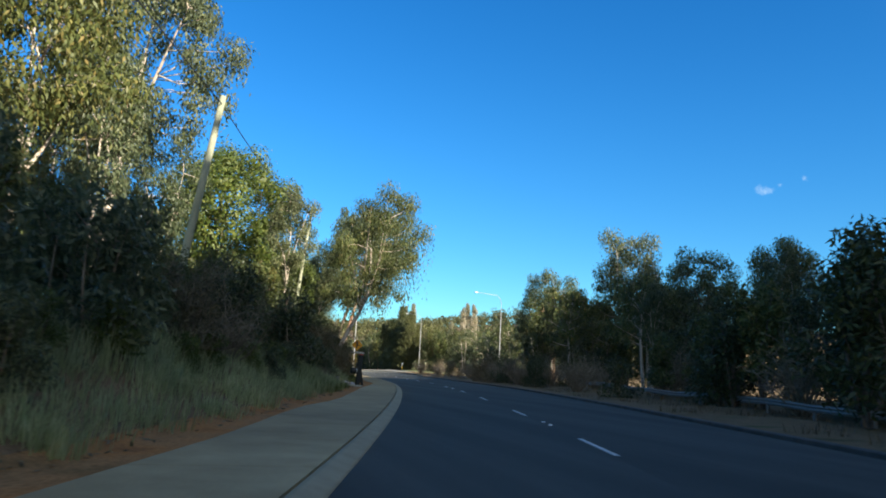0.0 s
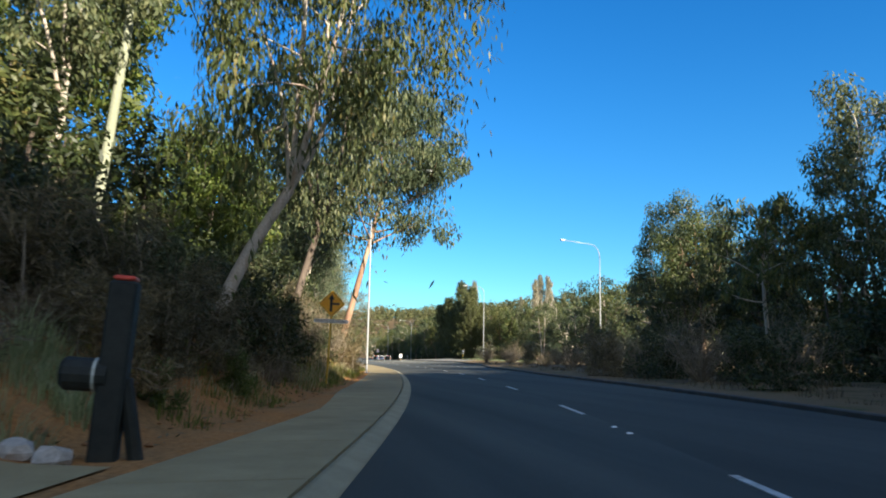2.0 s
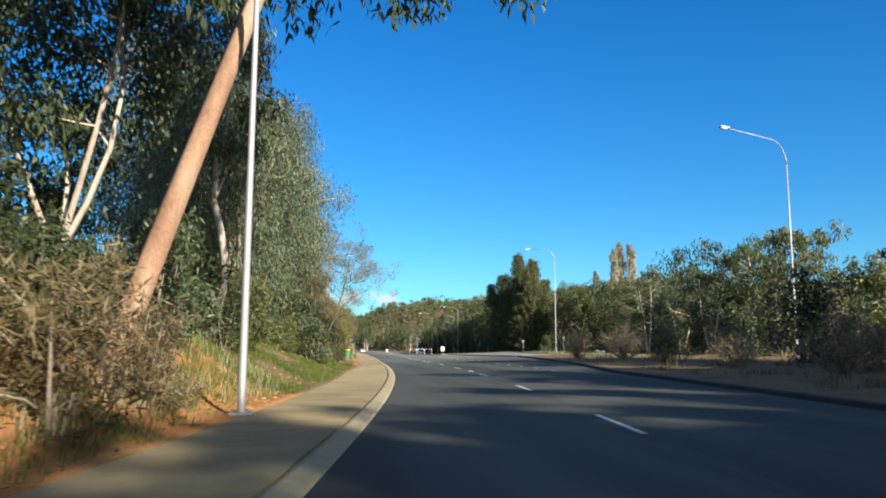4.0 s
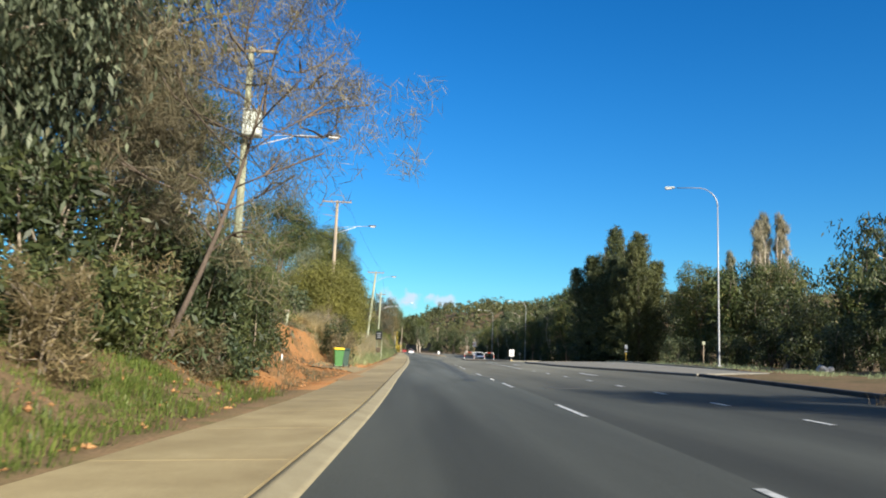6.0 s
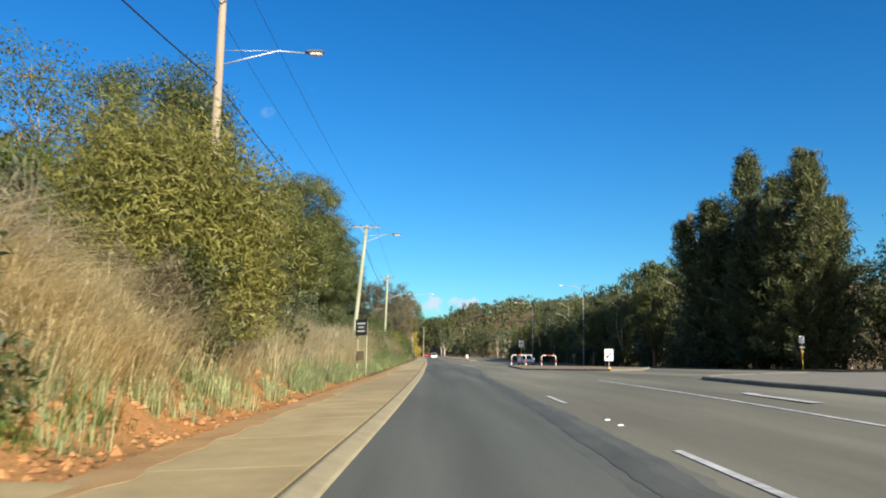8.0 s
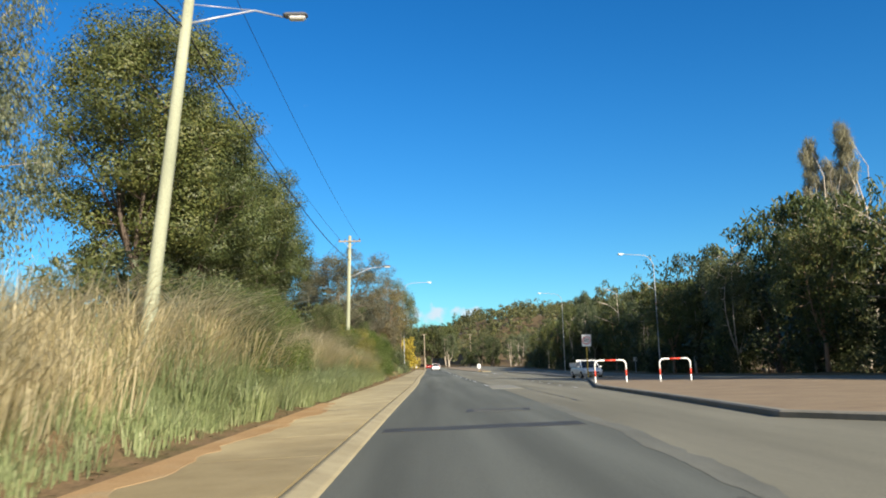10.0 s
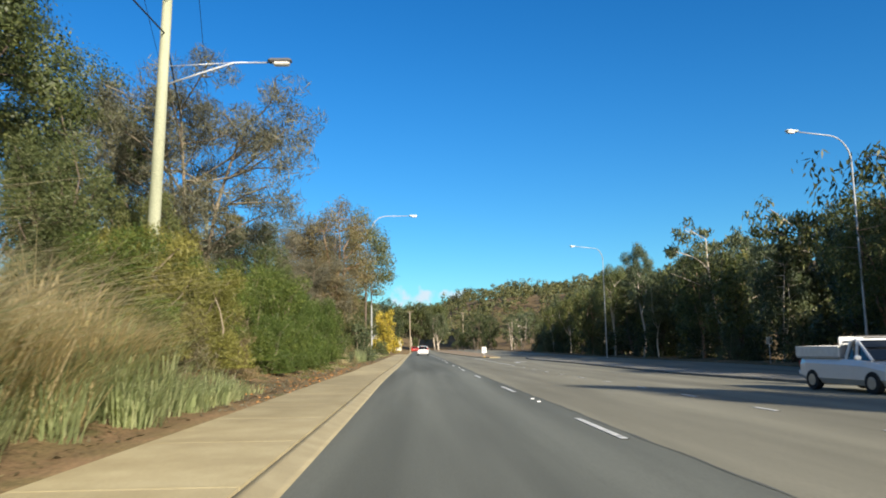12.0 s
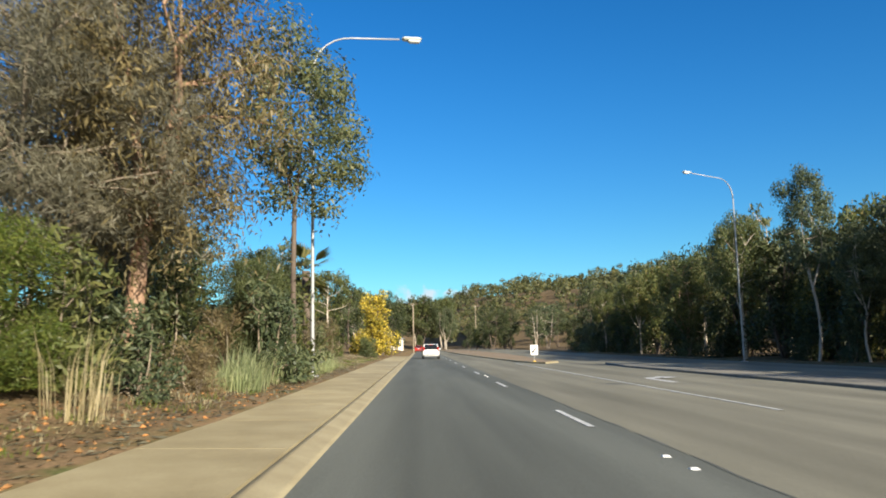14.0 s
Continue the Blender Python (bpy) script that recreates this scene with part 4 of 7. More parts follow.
def marker(u, y):
    k = Builder()
    z = road_z(u, y)
    x = xref(y) + u
    k.add([(x - 0.05, y - 0.05, z), (x + 0.05, y - 0.05, z), (x + 0.05, y + 0.05, z), (x - 0.05, y + 0.05, z),
           (x - 0.035, y - 0.02, z + 0.02), (x + 0.035, y - 0.02, z + 0.02), (x + 0.035, y + 0.02, z + 0.02), (x - 0.035, y + 0.02, z + 0.02)],
          [(4, 5, 6, 7), (0, 1, 5, 4), (1, 2, 6, 5), (2, 3, 7, 6), (3, 0, 4, 7)])
    return tagged(new("road_marker", k.mesh("road_marker", M_WHITE)), "small white raised road marker on asphalt", "road marker", "raised road markers")


for y in (-275.4, -274.3, -240.9, -239.8, -173.2, -172.0, -139.4, -138.5, -116.2, -115.2, -23.2, -22.2, 7.9, 8.8, 32.0, 33.1):
    marker(lerp(y, ((-280, 3.3), (-235, 2.95), (-172, 3.05), (-139, 2.92), (-115, 2.8), (-20, 2.88), (15, 2.77))), y)

# ---- street lamps ----
def street_lamp(x, y, head_x, head_y, H, label, turn_back=False):
    """Tapered steel column with a curved outreach arm and a flat lantern."""
    z = gz(x, y)
    root = thing("street_lamp", label, "street lamp", Matrix.Translation((x, y, z)), "street lamps")
    h = H - z
    dx, dy = head_x - x, head_y - y
    reach = math.hypot(dx, dy)
    ex, ey = dx / reach, dy / reach
    bend = min(1.5, reach * 0.45)
    part("column", Builder().tube([(0, 0, -0.2), (0, 0, 0.02), (0, 0, h * 0.5), (0, 0, h - bend)], [0.09, 0.08, 0.06, 0.045], 12), M_WHITEPOST, root, rounded=True)
    pts = [(ex * bend * (1 - math.cos(a)), ey * bend * (1 - math.cos(a)), h - bend + bend * math.sin(a)) for a in [i * math.pi / 14 for i in range(8)]]
    pts.append((ex * (reach - 0.5), ey * (reach - 0.5), h + 0.06))
    part("outreach_arm", Builder().tube(pts, [0.048] * 4 + [0.034] * 5, 10), M_WHITEPOST, root, rounded=True)
    yaw = math.atan2(ey, ex)
    m = Matrix.Rotation(yaw, 4, 'Z')
    k = Builder().box(0, 0, 0, 0.80, 0.32, 0.12, None, 0.05).turned(Matrix.Translation((ex * reach * 1.0, ey * reach * 1.0, h + 0.09)) @ m)
    lan = part("lantern", k, M_BOXGREY, root)
    k = Builder().box(0, 0, 0, 0.5, 0.25, 0.10, None, 0.04).turned(Matrix.Translation((ex * (reach + 0.1), ey * (reach + 0.1), h - 0.005)) @ m)
    part("lens", k, M_LENS, lan)
    part("base_plate", Builder().box(0, 0, 0.03, 0.42, 0.42, 0.06, None, 0.01), M_GALV, root)
    return root


street_lamp(-8.75, -197.3, -4.8, -199.0, 14.9, "tall pale steel street lamp at the footpath edge")
street_lamp(22.6, -166.5, 16.9, -169.0, 15.2, "tall pale steel street lamp among verge trees")
street_lamp(21.2, -115.0, 17.9, -113.7, 14.7, "tall white steel street lamp on a grassy verge")
street_lamp(25.8, 1.4, 21.8, 0.35, 13.2, "tall pale steel street lamp beside dark trees")
street_lamp(25.2, 58.6, 20.6, 55.9, 14.0, "tall pale steel street lamp beside dark trees")
street_lamp(-4.1, 28.8, -0.17, 29.4, 13.6, "tall pale steel street lamp at the footpath edge")


# ---- power poles ----
def power_pole(x, y, H, label, mat, lamp=None, arm=None, transformer=False, lean=(0, 0), arm_len=2.3, thick=1.0):
    """Round pole, crossarm with insulators, bracket lantern, or a transformer."""
    z = gz(x, y)
    root = thing("power_pole", label, "power pole", Matrix.Translation((x, y, z)), "power poles")
    h = H - z
    at = lambda zz: (lean[0] * zz / h, lean[1] * zz / h, zz)
    part("shaft", Builder().tube([at(-0.4), at(0.0), at(h * 0.5), at(h)], [0.2 * thick, 0.19 * thick, 0.165 * thick, 0.13 * thick], 12), mat, root, rounded=True)
    if arm is not None:
        t = at(h - arm)
        c = part("crossarm", Builder().box(t[0], t[1] - 0.16, t[2], arm_len, 0.10, 0.12, None, 0.015), M_TIMBER2, root)
        for k in (-0.46, -0.2, 0.2, 0.46):
            px = t[0] + k * arm_len
            part("insulator", Builder().tube([(px, t[1] - 0.16, t[2] + 0.05), (px, t[1] - 0.16, t[2] + 0.12), (px, t[1] - 0.16, t[2] + 0.16), (px, t[1] - 0.16, t[2] + 0.22)], [0.02, 0.055, 0.04, 0.05], 8), M_CERAMIC, c)
        part("brace", Builder().tube([(t[0] - 0.5, t[1] - 0.2, t[2] - 0.05), (t[0], t[1] - 0.18, t[2] - 0.6)], 0.018, 6).tube([(t[0] + 0.5, t[1] - 0.2, t[2] - 0.05), (t[0], t[1] - 0.18, t[2] - 0.6)], 0.018, 6), M_GALV, root)
    if lamp:
        lx, ly, lz = lamp[0] - x, lamp[1] - y, lamp[2] - z
        t = at(lz - 1.0)
        pts = [t, (t[0] + (lx - t[0]) * 0.3, t[1] + (ly - t[1]) * 0.3, lz - 0.55), (t[0] + (lx - t[0]) * 0.6, t[1] + (ly - t[1]) * 0.6, lz - 0.12), (lx - 0.35, ly, lz)]
        part("lamp_bracket", Builder().tube(pts, 0.026, 8).tube([(t[0], t[1], lz - 0.42), pts[2]], 0.013, 6), M_GALV, root, rounded=True)
        lan = part("lantern", Builder().box(lx, ly, lz + 0.05, 0.72, 0.30, 0.12, None, 0.05), M_LANTERN, root, "dark grey lantern housing")
        part("lens", Builder().box(lx + 0.05, ly, lz - 0.045, 0.5, 0.26, 0.09, None, 0.04), M_LENS, lan)
    if transformer:
        t = Vector(at(h - 3.55)) + Vector((-0.25, -0.25, 0.0))
        tb = part("transformer", Builder().box(t[0] + 0.62, t[1] - 0.2, t[2], 0.75, 0.6, 1.05, None, 0.05), M_BOXGREY, root, "pale grey pole transformer")
        for k in range(3):
            part("cooling_fin", Builder().box(t[0] + 0.42 + 0.2 * k, t[1] - 0.53, t[2], 0.05, 0.08, 0.8), M_BOXGREY, tb)
        part("lid", Builder().box(t[0] + 0.62, t[1] - 0.2, t[2] + 0.56, 0.8, 0.65, 0.07, None, 0.02), M_GALV, tb)
        for k in (-0.2, 0.0, 0.2):
            part("bushing", Builder().tube([(t[0] + 0.62 + k, t[1] - 0.2, t[2] + 0.58), (t[0] + 0.62 + k, t[1] - 0.2, t[2] + 0.85)], [0.05, 0.03], 8), M_CERAMIC, tb)
    return root


power_pole(-18.9, -115.5, 11.6, "short bare grey timber pole among trees", M_TIMBER2, thick=0.8)
power_pole(-9.9, -139.6, 13.9, "pale green timber power pole with a transformer and street light", M_TIMBER, (-6.3, -138.6, 10.4), 0.2, True)
power_pole(-9.3, -102.0, 14.7, "timber power pole with crossarm and street light", M_TIMBER2, (-6.0, -100.9, 12.6), 0.15, arm_len=2.7)
power_pole(-7.6, -65.5, 12.0, "leaning pale timber power pole with crossarm and street light", M_TIMBER, (-4.2, -63.6, 11.5), 0.2, lean=(0.9, 0.2))
power_pole(-7.4, -20.0, 12.5, "pale green timber power pole with crossarm and street light", M_TIMBER, (-4.0, -19.2, 9.85), 0.5, lean=(0.3, 0), arm_len=1.9)
power_pole(-17.1, 20.6, 14.5, "distant pale power pole with crossarm rising over shrubs", M_TIMBER, None, 0.2)
power_pole(-27.4, -261.0, 12.7, "leaning pale timber power pole among trees", M_TIMBER, None, None, lean=(1.3, 0.3))
power_pole(-2.0, 205.0, 13.0, "distant timber power pole with crossarm", M_TIMBER2, None, 0.2)
power_pole(17.5, 240.0, 14.0, "distant timber power pole with crossarm", M_TIMBER2, None, 0.2)


def cable(a, c, sag, r, label):
    """A hanging cable between two points."""
    pts = []
    for i in range(15):
        k = i / 14
        pts.append((a[0] + (c[0] - a[0]) * k, a[1] + (c[1] - a[1]) * k, a[2] + (c[2] - a[2]) * k - sag * 4 * k * (1 - k)))
    return tagged(new("power_cable", Builder().tube(pts, r, 6).mesh("power_cable", M_CABLE, True)), label, "cable", "power cables")


power_pole(-41.0, -318.0, 13.6, "pale timber power pole beside the start of the road", M_TIMBER, None, None)
MAIN = ((-41.0, -318.0, 13.4), (-26.1, -260.7, 12.3), (-18.9, -231.0, 14.1), (-9.9, -139.6, 9.5), (-9.3, -102, 10.9), (-6.9, -65.3, 10.4), (-7.15, -20, 10.4), (-17.1, 20.6, 12.0))
power_pole(-19.9, -231.0, 14.4, "pale timber power pole half hidden in trees", M_TIMBER, None, None, lean=(1.0, 0), thick=0.8)
for a, c in zip(MAIN, MAIN[1:]):
    cable(a, c, 0.8, 0.024, "thick black bundled power cable strung between poles")
UPPER = ((-9.9, -139.6, 13.9), (-9.3, -102, 14.75), (-6.7, -65.3, 12.0), (-7.1, -20, 12.2), (-17.1, 20.6, 14.5))
for off in (-0.85, 0.85):
    for a, c in zip(UPPER, UPPER[1:]):
        cable((a[0] + off, a[1] - 0.16, a[2]), (c[0] + off, c[1] - 0.16, c[2]), 0.5, 0.010, "thin bare power conductor strung between crossarms")


# ---- signs ----
def lettering(name, body, size, m, mat, parent, depth=0.002):
    cu = bpy.data.curves.new(name, 'FONT')
    cu.body, cu.size, cu.extrude = body, size, depth
    cu.align_x, cu.align_y = 'CENTER', 'CENTER'
    cu.materials.append(mat)
    ob = new(name, cu)
    ob.parent = parent
    ob.matrix_basis = m
    return ob


UPRIGHT = Matrix.Rotation(math.pi / 2, 4, 'X')


def side_road_sign(x, y):
    z = gz(x, y)
    root = thing("warning_sign", "amber diamond side-road sign with street name blade on yellow post", "road sign", Matrix.Translation((x, y, z)) @ Matrix.Rotation(radians(-12), 4, 'Z') @ Matrix.Rotation(radians(2.0), 4, 'Y'))
    h = 3.29 - z
    part("post", Builder().box(0, 0.03, (h + 0.4) / 2 - 0.2, 0.075, 0.045, h + 0.75), M_POSTY, root)
    s = 0.545
    dm = part("diamond", Builder().prism([(s - 0.03, -0.03), (s - 0.03, 0.03), (0.03, s - 0.03), (-0.03, s - 0.03), (-s + 0.03, 0.03), (-s + 0.03, -0.03), (-0.03, -s + 0.03), (0.03, -s + 0.03)], -0.004, 0.004).turned(Matrix.Translation((0, -0.006, h)) @ UPRIGHT), M_SIGNY, root)
    for i in range(4):
        a = i * math.pi / 2
        m = Matrix.Translation((0, -0.0115, h)) @ UPRIGHT @ Matrix.Rotation(a + math.pi / 4, 4, 'Z') @ Matrix.Translation((0.352, 0, 0))
        part("border", Builder().box(0, 0, 0, 0.016, 0.70, 0.003).turned(m), M_BLACK, dm)
    face = Matrix.Translation((0, -0.0115, h)) @ UPRIGHT
    part("arrow_stem", Builder().box(-0.03, -0.06, 0, 0.11, 0.52, 0.003).turned(face), M_BLACK, dm)
    part("arrow_head", Builder().prism([(-0.16, 0.18), (0.10, 0.18), (-0.03, 0.40)], -0.0015, 0.0015).turned(face), M_BLACK, dm)
    part("side_bar", Builder().box(0.16, 0.0, 0, 0.30, 0.085, 0.003).turned(face), M_BLACK, dm)
    bl = part("name_blade", Builder().prism([(-0.72, -0.075), (0.62, -0.075), (0.72, 0), (0.62, 0.075), (-0.72, 0.075)], -0.006, 0.006).turned(Matrix.Translation((0.03, -0.012, h - 0.70)) @ UPRIGHT), M_WHITE, root, "white street name blade with black capitals")
    lettering("lettering", "BEDFORDALE HILL RD", 0.125, Matrix.Translation((0.0, -0.021, h - 0.70)) @ UPRIGHT, M_BLACK, bl)
    return root


side_road_sign(-12.8, -222.0)


def keep_left(x, y):
    z = gz(x, y)
    root = thing("keep_left_sign", "white traffic direction sign with black arrow on a short post", "road sign", Matrix.Translation((x, y, z + 0.1)), "keep left signs")
    part("post", Builder().tube([(0, 0.03, -0.1), (0, 0.03, 1.2)], 0.03, 8), M_GALV, root)
    pl = part("plate", Builder().box(0, 0, 0.95, 0.6, 0.012, 0.8, None, 0.005), M_WHITE, root)
    f = Matrix.Translation((0, -0.009, 0.93)) @ UPRIGHT @ Matrix.Rotation(radians(225), 4, 'Z')
    part("arrow", Builder().box(-0.05, 0, 0, 0.42, 0.09, 0.003).prism([(0.12, -0.14), (0.30, 0), (0.12, 0.14)], -0.0015, 0.0015).turned(f), M_BLACK, pl)
    part("footing", Builder().box(0, 0.03, 0.0, 0.2, 0.2, 0.2, None, 0.02), M_POSTY, root)
    return root


keep_left(11.2, -76.2)
keep_left(9.15, 61.2)


def speed_sign(x, y):
    z = gz(x, y)
    root = thing("speed_sign", "white speed limit sign with a ringed eighty on a timber post", "road sign", Matrix.Translation((x, y, z + 0.22)) @ Matrix.Rotation(radians(-6), 4, 'Z'))
    part("post", Builder().box(0, 0.05, 1.35, 0.08, 0.08, 2.9, None, 0.01), M_POSTY, root)
    pl = part("plate", Builder().box(0, 0, 2.62, 0.66, 0.012, 0.86, None, 0.005), M_WHITE, root)
    ring = []
    fs = []
    n = 32
    for r in (0.29, 0.235):
        ring += [(r * math.cos(2 * math.pi * i / n), -0.0085, 2.62 + r * math.sin(2 * math.pi * i / n)) for i in range(n)]
    fs = [(i, (i + 1) % n, n + (i + 1) % n, n + i) for i in range(n)]
    part("ring", Builder().add(ring, fs), M_RED, pl, "faded red ring")
    lettering("lettering", "80", 0.36, Matrix.Translation((0, -0.010, 2.625)) @ UPRIGHT, M_BLACK, pl)
    part("back_bar", Builder().box(0, 0.02, 2.82, 0.6, 0.03, 0.05), M_GALV, root)
    return root


speed_sign(11.1, -29.3)


def marker_post(x, y, h, label, mat, plates):
    z = gz(x, y)
    root = thing("marker_post", label, "marker post", Matrix.Translation((x, y, z)), "marker posts")
    part("post", Builder().box(0, 0.03, h / 2 - 0.1, 0.08, 0.05, h + 0.2, None, 0.008), mat, root)
    for pz, w, ph, pm in plates:
        part("plate", Builder().box(0, -0.004, pz, w, 0.012, ph, None, 0.004), pm, root)
    return root


marker_post(27.4, -71.0, 2.5, "yellow hydrant marker post with white plates", M_POSTY, ((2.3, 0.42, 0.55, M_WHITE), (1.72, 0.42, 0.14, M_WHITE), (1.45, 0.2, 0.25, M_POSTY)))
marker_post(28.4, -94.5, 2.5, "weathered timber marker post with a small plate", M_TIMBER2, ((2.35, 0.3, 0.35, M_TIMBER),))
marker_post(27.0, 16.0, 2.0, "post with a small square cream sign under trees", M_GALV, ((1.7, 0.5, 0.55, M_WALLC),))


def hoop_barrier(xa, xb, y, label):
    """Bent steel tube painted white with red bands."""
    z = gz((xa + xb) / 2, y) + 0.1
    root = thing("hoop_barrier", label, "barrier", Matrix.Translation(((xa + xb) / 2, y, z)), "hoop barriers")
    w, h, r = (xb - xa) / 2, 1.12, 0.22
    left = [(-w, 0, 0.62), (-w, 0, h - r)] + [(-w + r - r * math.cos(a), 0, h - r + r * math.sin(a)) for a in (0.4, 0.8, 1.2, 1.5708)] + [(-0.28, 0, h)]
    right = [(-x, y_, zz) for x, y_, zz in left]
    for p_ in (left, right):
        part("tube", Builder().tube(p_, 0.04, 10), M_WHITE, root, rounded=True)
        s = p_[0][0]
        part("foot", Builder().tube([(s, 0, -0.12), (s, 0, 0.33)], 0.04, 10), M_WHITE, root, rounded=True)
        part("red_band", Builder().tube([(s, 0, 0.33), (s, 0, 0.62)], 0.041, 10), M_RED, root, rounded=True)
    part("red_band", Builder().tube([(-0.28, 0, h), (0.28, 0, h)], 0.041, 10), M_RED, root, rounded=True)
    return root


hoop_barrier(7.85, 9.42, -46.5, "white steel hoop barrier with red bands on the paved island")
hoop_barrier(11.1, 12.65, -46.6, "white steel hoop barrier with red bands on the paved island")


def roadside_board(x, y):
    z = gz(x, y)
    root = thing("roadside_board", "dark roadside advertising board on two pale timber legs", "sign board", Matrix.Translation((x, y, z)) @ Matrix.Rotation(radians(-50), 4, 'Z'))
    for s in (-0.45, 0.45):
        part("leg", Builder().box(s, 0.03, 1.5, 0.09, 0.07, 3.2, None, 0.01), M_TIMBER, root)
    pl = part("board", Builder().box(0, -0.03, 2.75, 1.15, 0.04, 0.95, None, 0.01), M_BOARD, root)
    for k, (w, dz) in enumerate(((0.8, 0.22), (0.6, 0.0), (0.75, -0.22))):
        part("text_bar", Builder().box(0, -0.054, 2.75 + dz, w, 0.006, 0.10), M_WHITE, pl)
    part("lower_panel", Builder().box(0, -0.02, 1.1, 0.7, 0.03, 0.55, None, 0.01), M_TIMBER2, root)
    return root


roadside_board(-5.3, -84.0)


# ---- wheelie bins ----
def wheelie_bin(x, y, turn, body_mat, lid_mat, wheel_mat, label):
    root = thing("wheelie_bin", label, "bin", Matrix.Translation((x, y, gz(x, y) + 0.05)) @ Matrix.Rotation(turn, 4, 'Z'), "wheelie bins")
    lo = [(-0.21, -0.25), (0.21, -0.25), (0.21, 0.22), (-0.21, 0.22)]
    hi = [(-0.285, -0.35), (0.285, -0.35), (0.285, 0.32), (-0.285, 0.32)]
    rounds = lambda q, k: [(px * (1 - (k if j else 0)), py * (1 - (0 if j else k))) for (px, py) in q for j in ((0, 1) if px * py > 0 else (1, 0))]
    vs = []
    for q, z in ((lo, 0.06), (lo, 0.1), (hi, 0.93), (hi, 0.96)):
        vs += [(px, py, z) for px, py in rounds(q, 0.14)]
    fs = [tuple(range(7, -1, -1)), tuple(range(24, 32))] + [(r * 8 + i, r * 8 + (i + 1) % 8, r * 8 + 8 + (i + 1) % 8, r * 8 + 8 + i) for r in range(3) for i in range(8)]
    part("body", Builder().add(vs, fs), body_mat, root)
    part("rim", Builder().box(0, -0.015, 0.955, 0.62, 0.72, 0.05, None, 0.015), body_mat, root)
    lv = []
    for k, z in ((1.0, 0.985), (1.02, 1.01), (0.9, 1.06), (0.5, 1.085)):
        lv += [(px * k * 1.06, py * k * 1.06, z) for px, py in rounds(hi, 0.14)]
    part("lid", Builder().add(lv, [tuple(range(7, -1, -1)), tuple(range(24, 32))] + [(r * 8 + i, r * 8 + (i + 1) % 8, r * 8 + 8 + (i + 1) % 8, r * 8 + 8 + i) for r in range(3) for i in range(8)]), lid_mat, root)
    part("handle", Builder().tube([(-0.24, 0.36, 0.98), (-0.24, 0.41, 0.99), (0.24, 0.41, 0.99), (0.24, 0.36, 0.98)], 0.018, 8), lid_mat, root)
    part("axle", Builder().tube([(-0.27, 0.2, 0.1), (0.27, 0.2, 0.1)], 0.014, 8), M_GALV, root)
    for s in (-0.27, 0.27):
        w = part("wheel", Builder().tube([(s - 0.025, 0.2, 0.1), (s + 0.025, 0.2, 0.1)], 0.1, 14), M_RUBBER, root, rounded=False)
        part("hub", Builder().tube([(s - 0.03, 0.2, 0.1), (s + 0.03, 0.2, 0.1)], 0.055, 10), wheel_mat, w)
    return root


wheelie_bin(-6.32, -128.3, radians(195), M_BINGREEN, M_BINLID, M_BINLID, "bright green wheelie bin with yellow lid and hubs on a driveway")
wheelie_bin(-6.08, -126.9, radians(190), M_BINDARK, M_BINDARK, M_RUBBER, "dark green wheelie bin on a driveway edge")


# ---- dark letterbox post ----
root = thing("letterbox_post", "stout dark timber post with a drum letterbox and red cap", "letterbox", Matrix.Translation((-16.25, -243.7, gz(-16.25, -243.7))) @ Matrix.Rotation(radians(3), 4, 'Y'))
part("post", Builder().box(0, 0, 0.95, 0.3, 0.3, 2.1, None, 0.03), M_BLACKWOOD, root)
part("cap", Builder().box(0, 0, 2.03, 0.24, 0.26, 0.06, None, 0.02), M_RED, root, "red cap")
part("brace", Builder().tube([(0.12, 0, 0.9), (0.35, 0.05, -0.05)], 0.09, 8), M_BLACKWOOD, root)
part("drum", Builder().tube([(-0.55, 0, 0.93), (-0.5, 0, 0.93), (-0.05, 0, 0.93)], [0.15, 0.19, 0.19], 14), M_BLACKWOOD, root)
part("strap", Builder().tube([(-0.2, 0, 0.93), (-0.17, 0, 0.93)], 0.194, 14), M_BOXGREY, root)


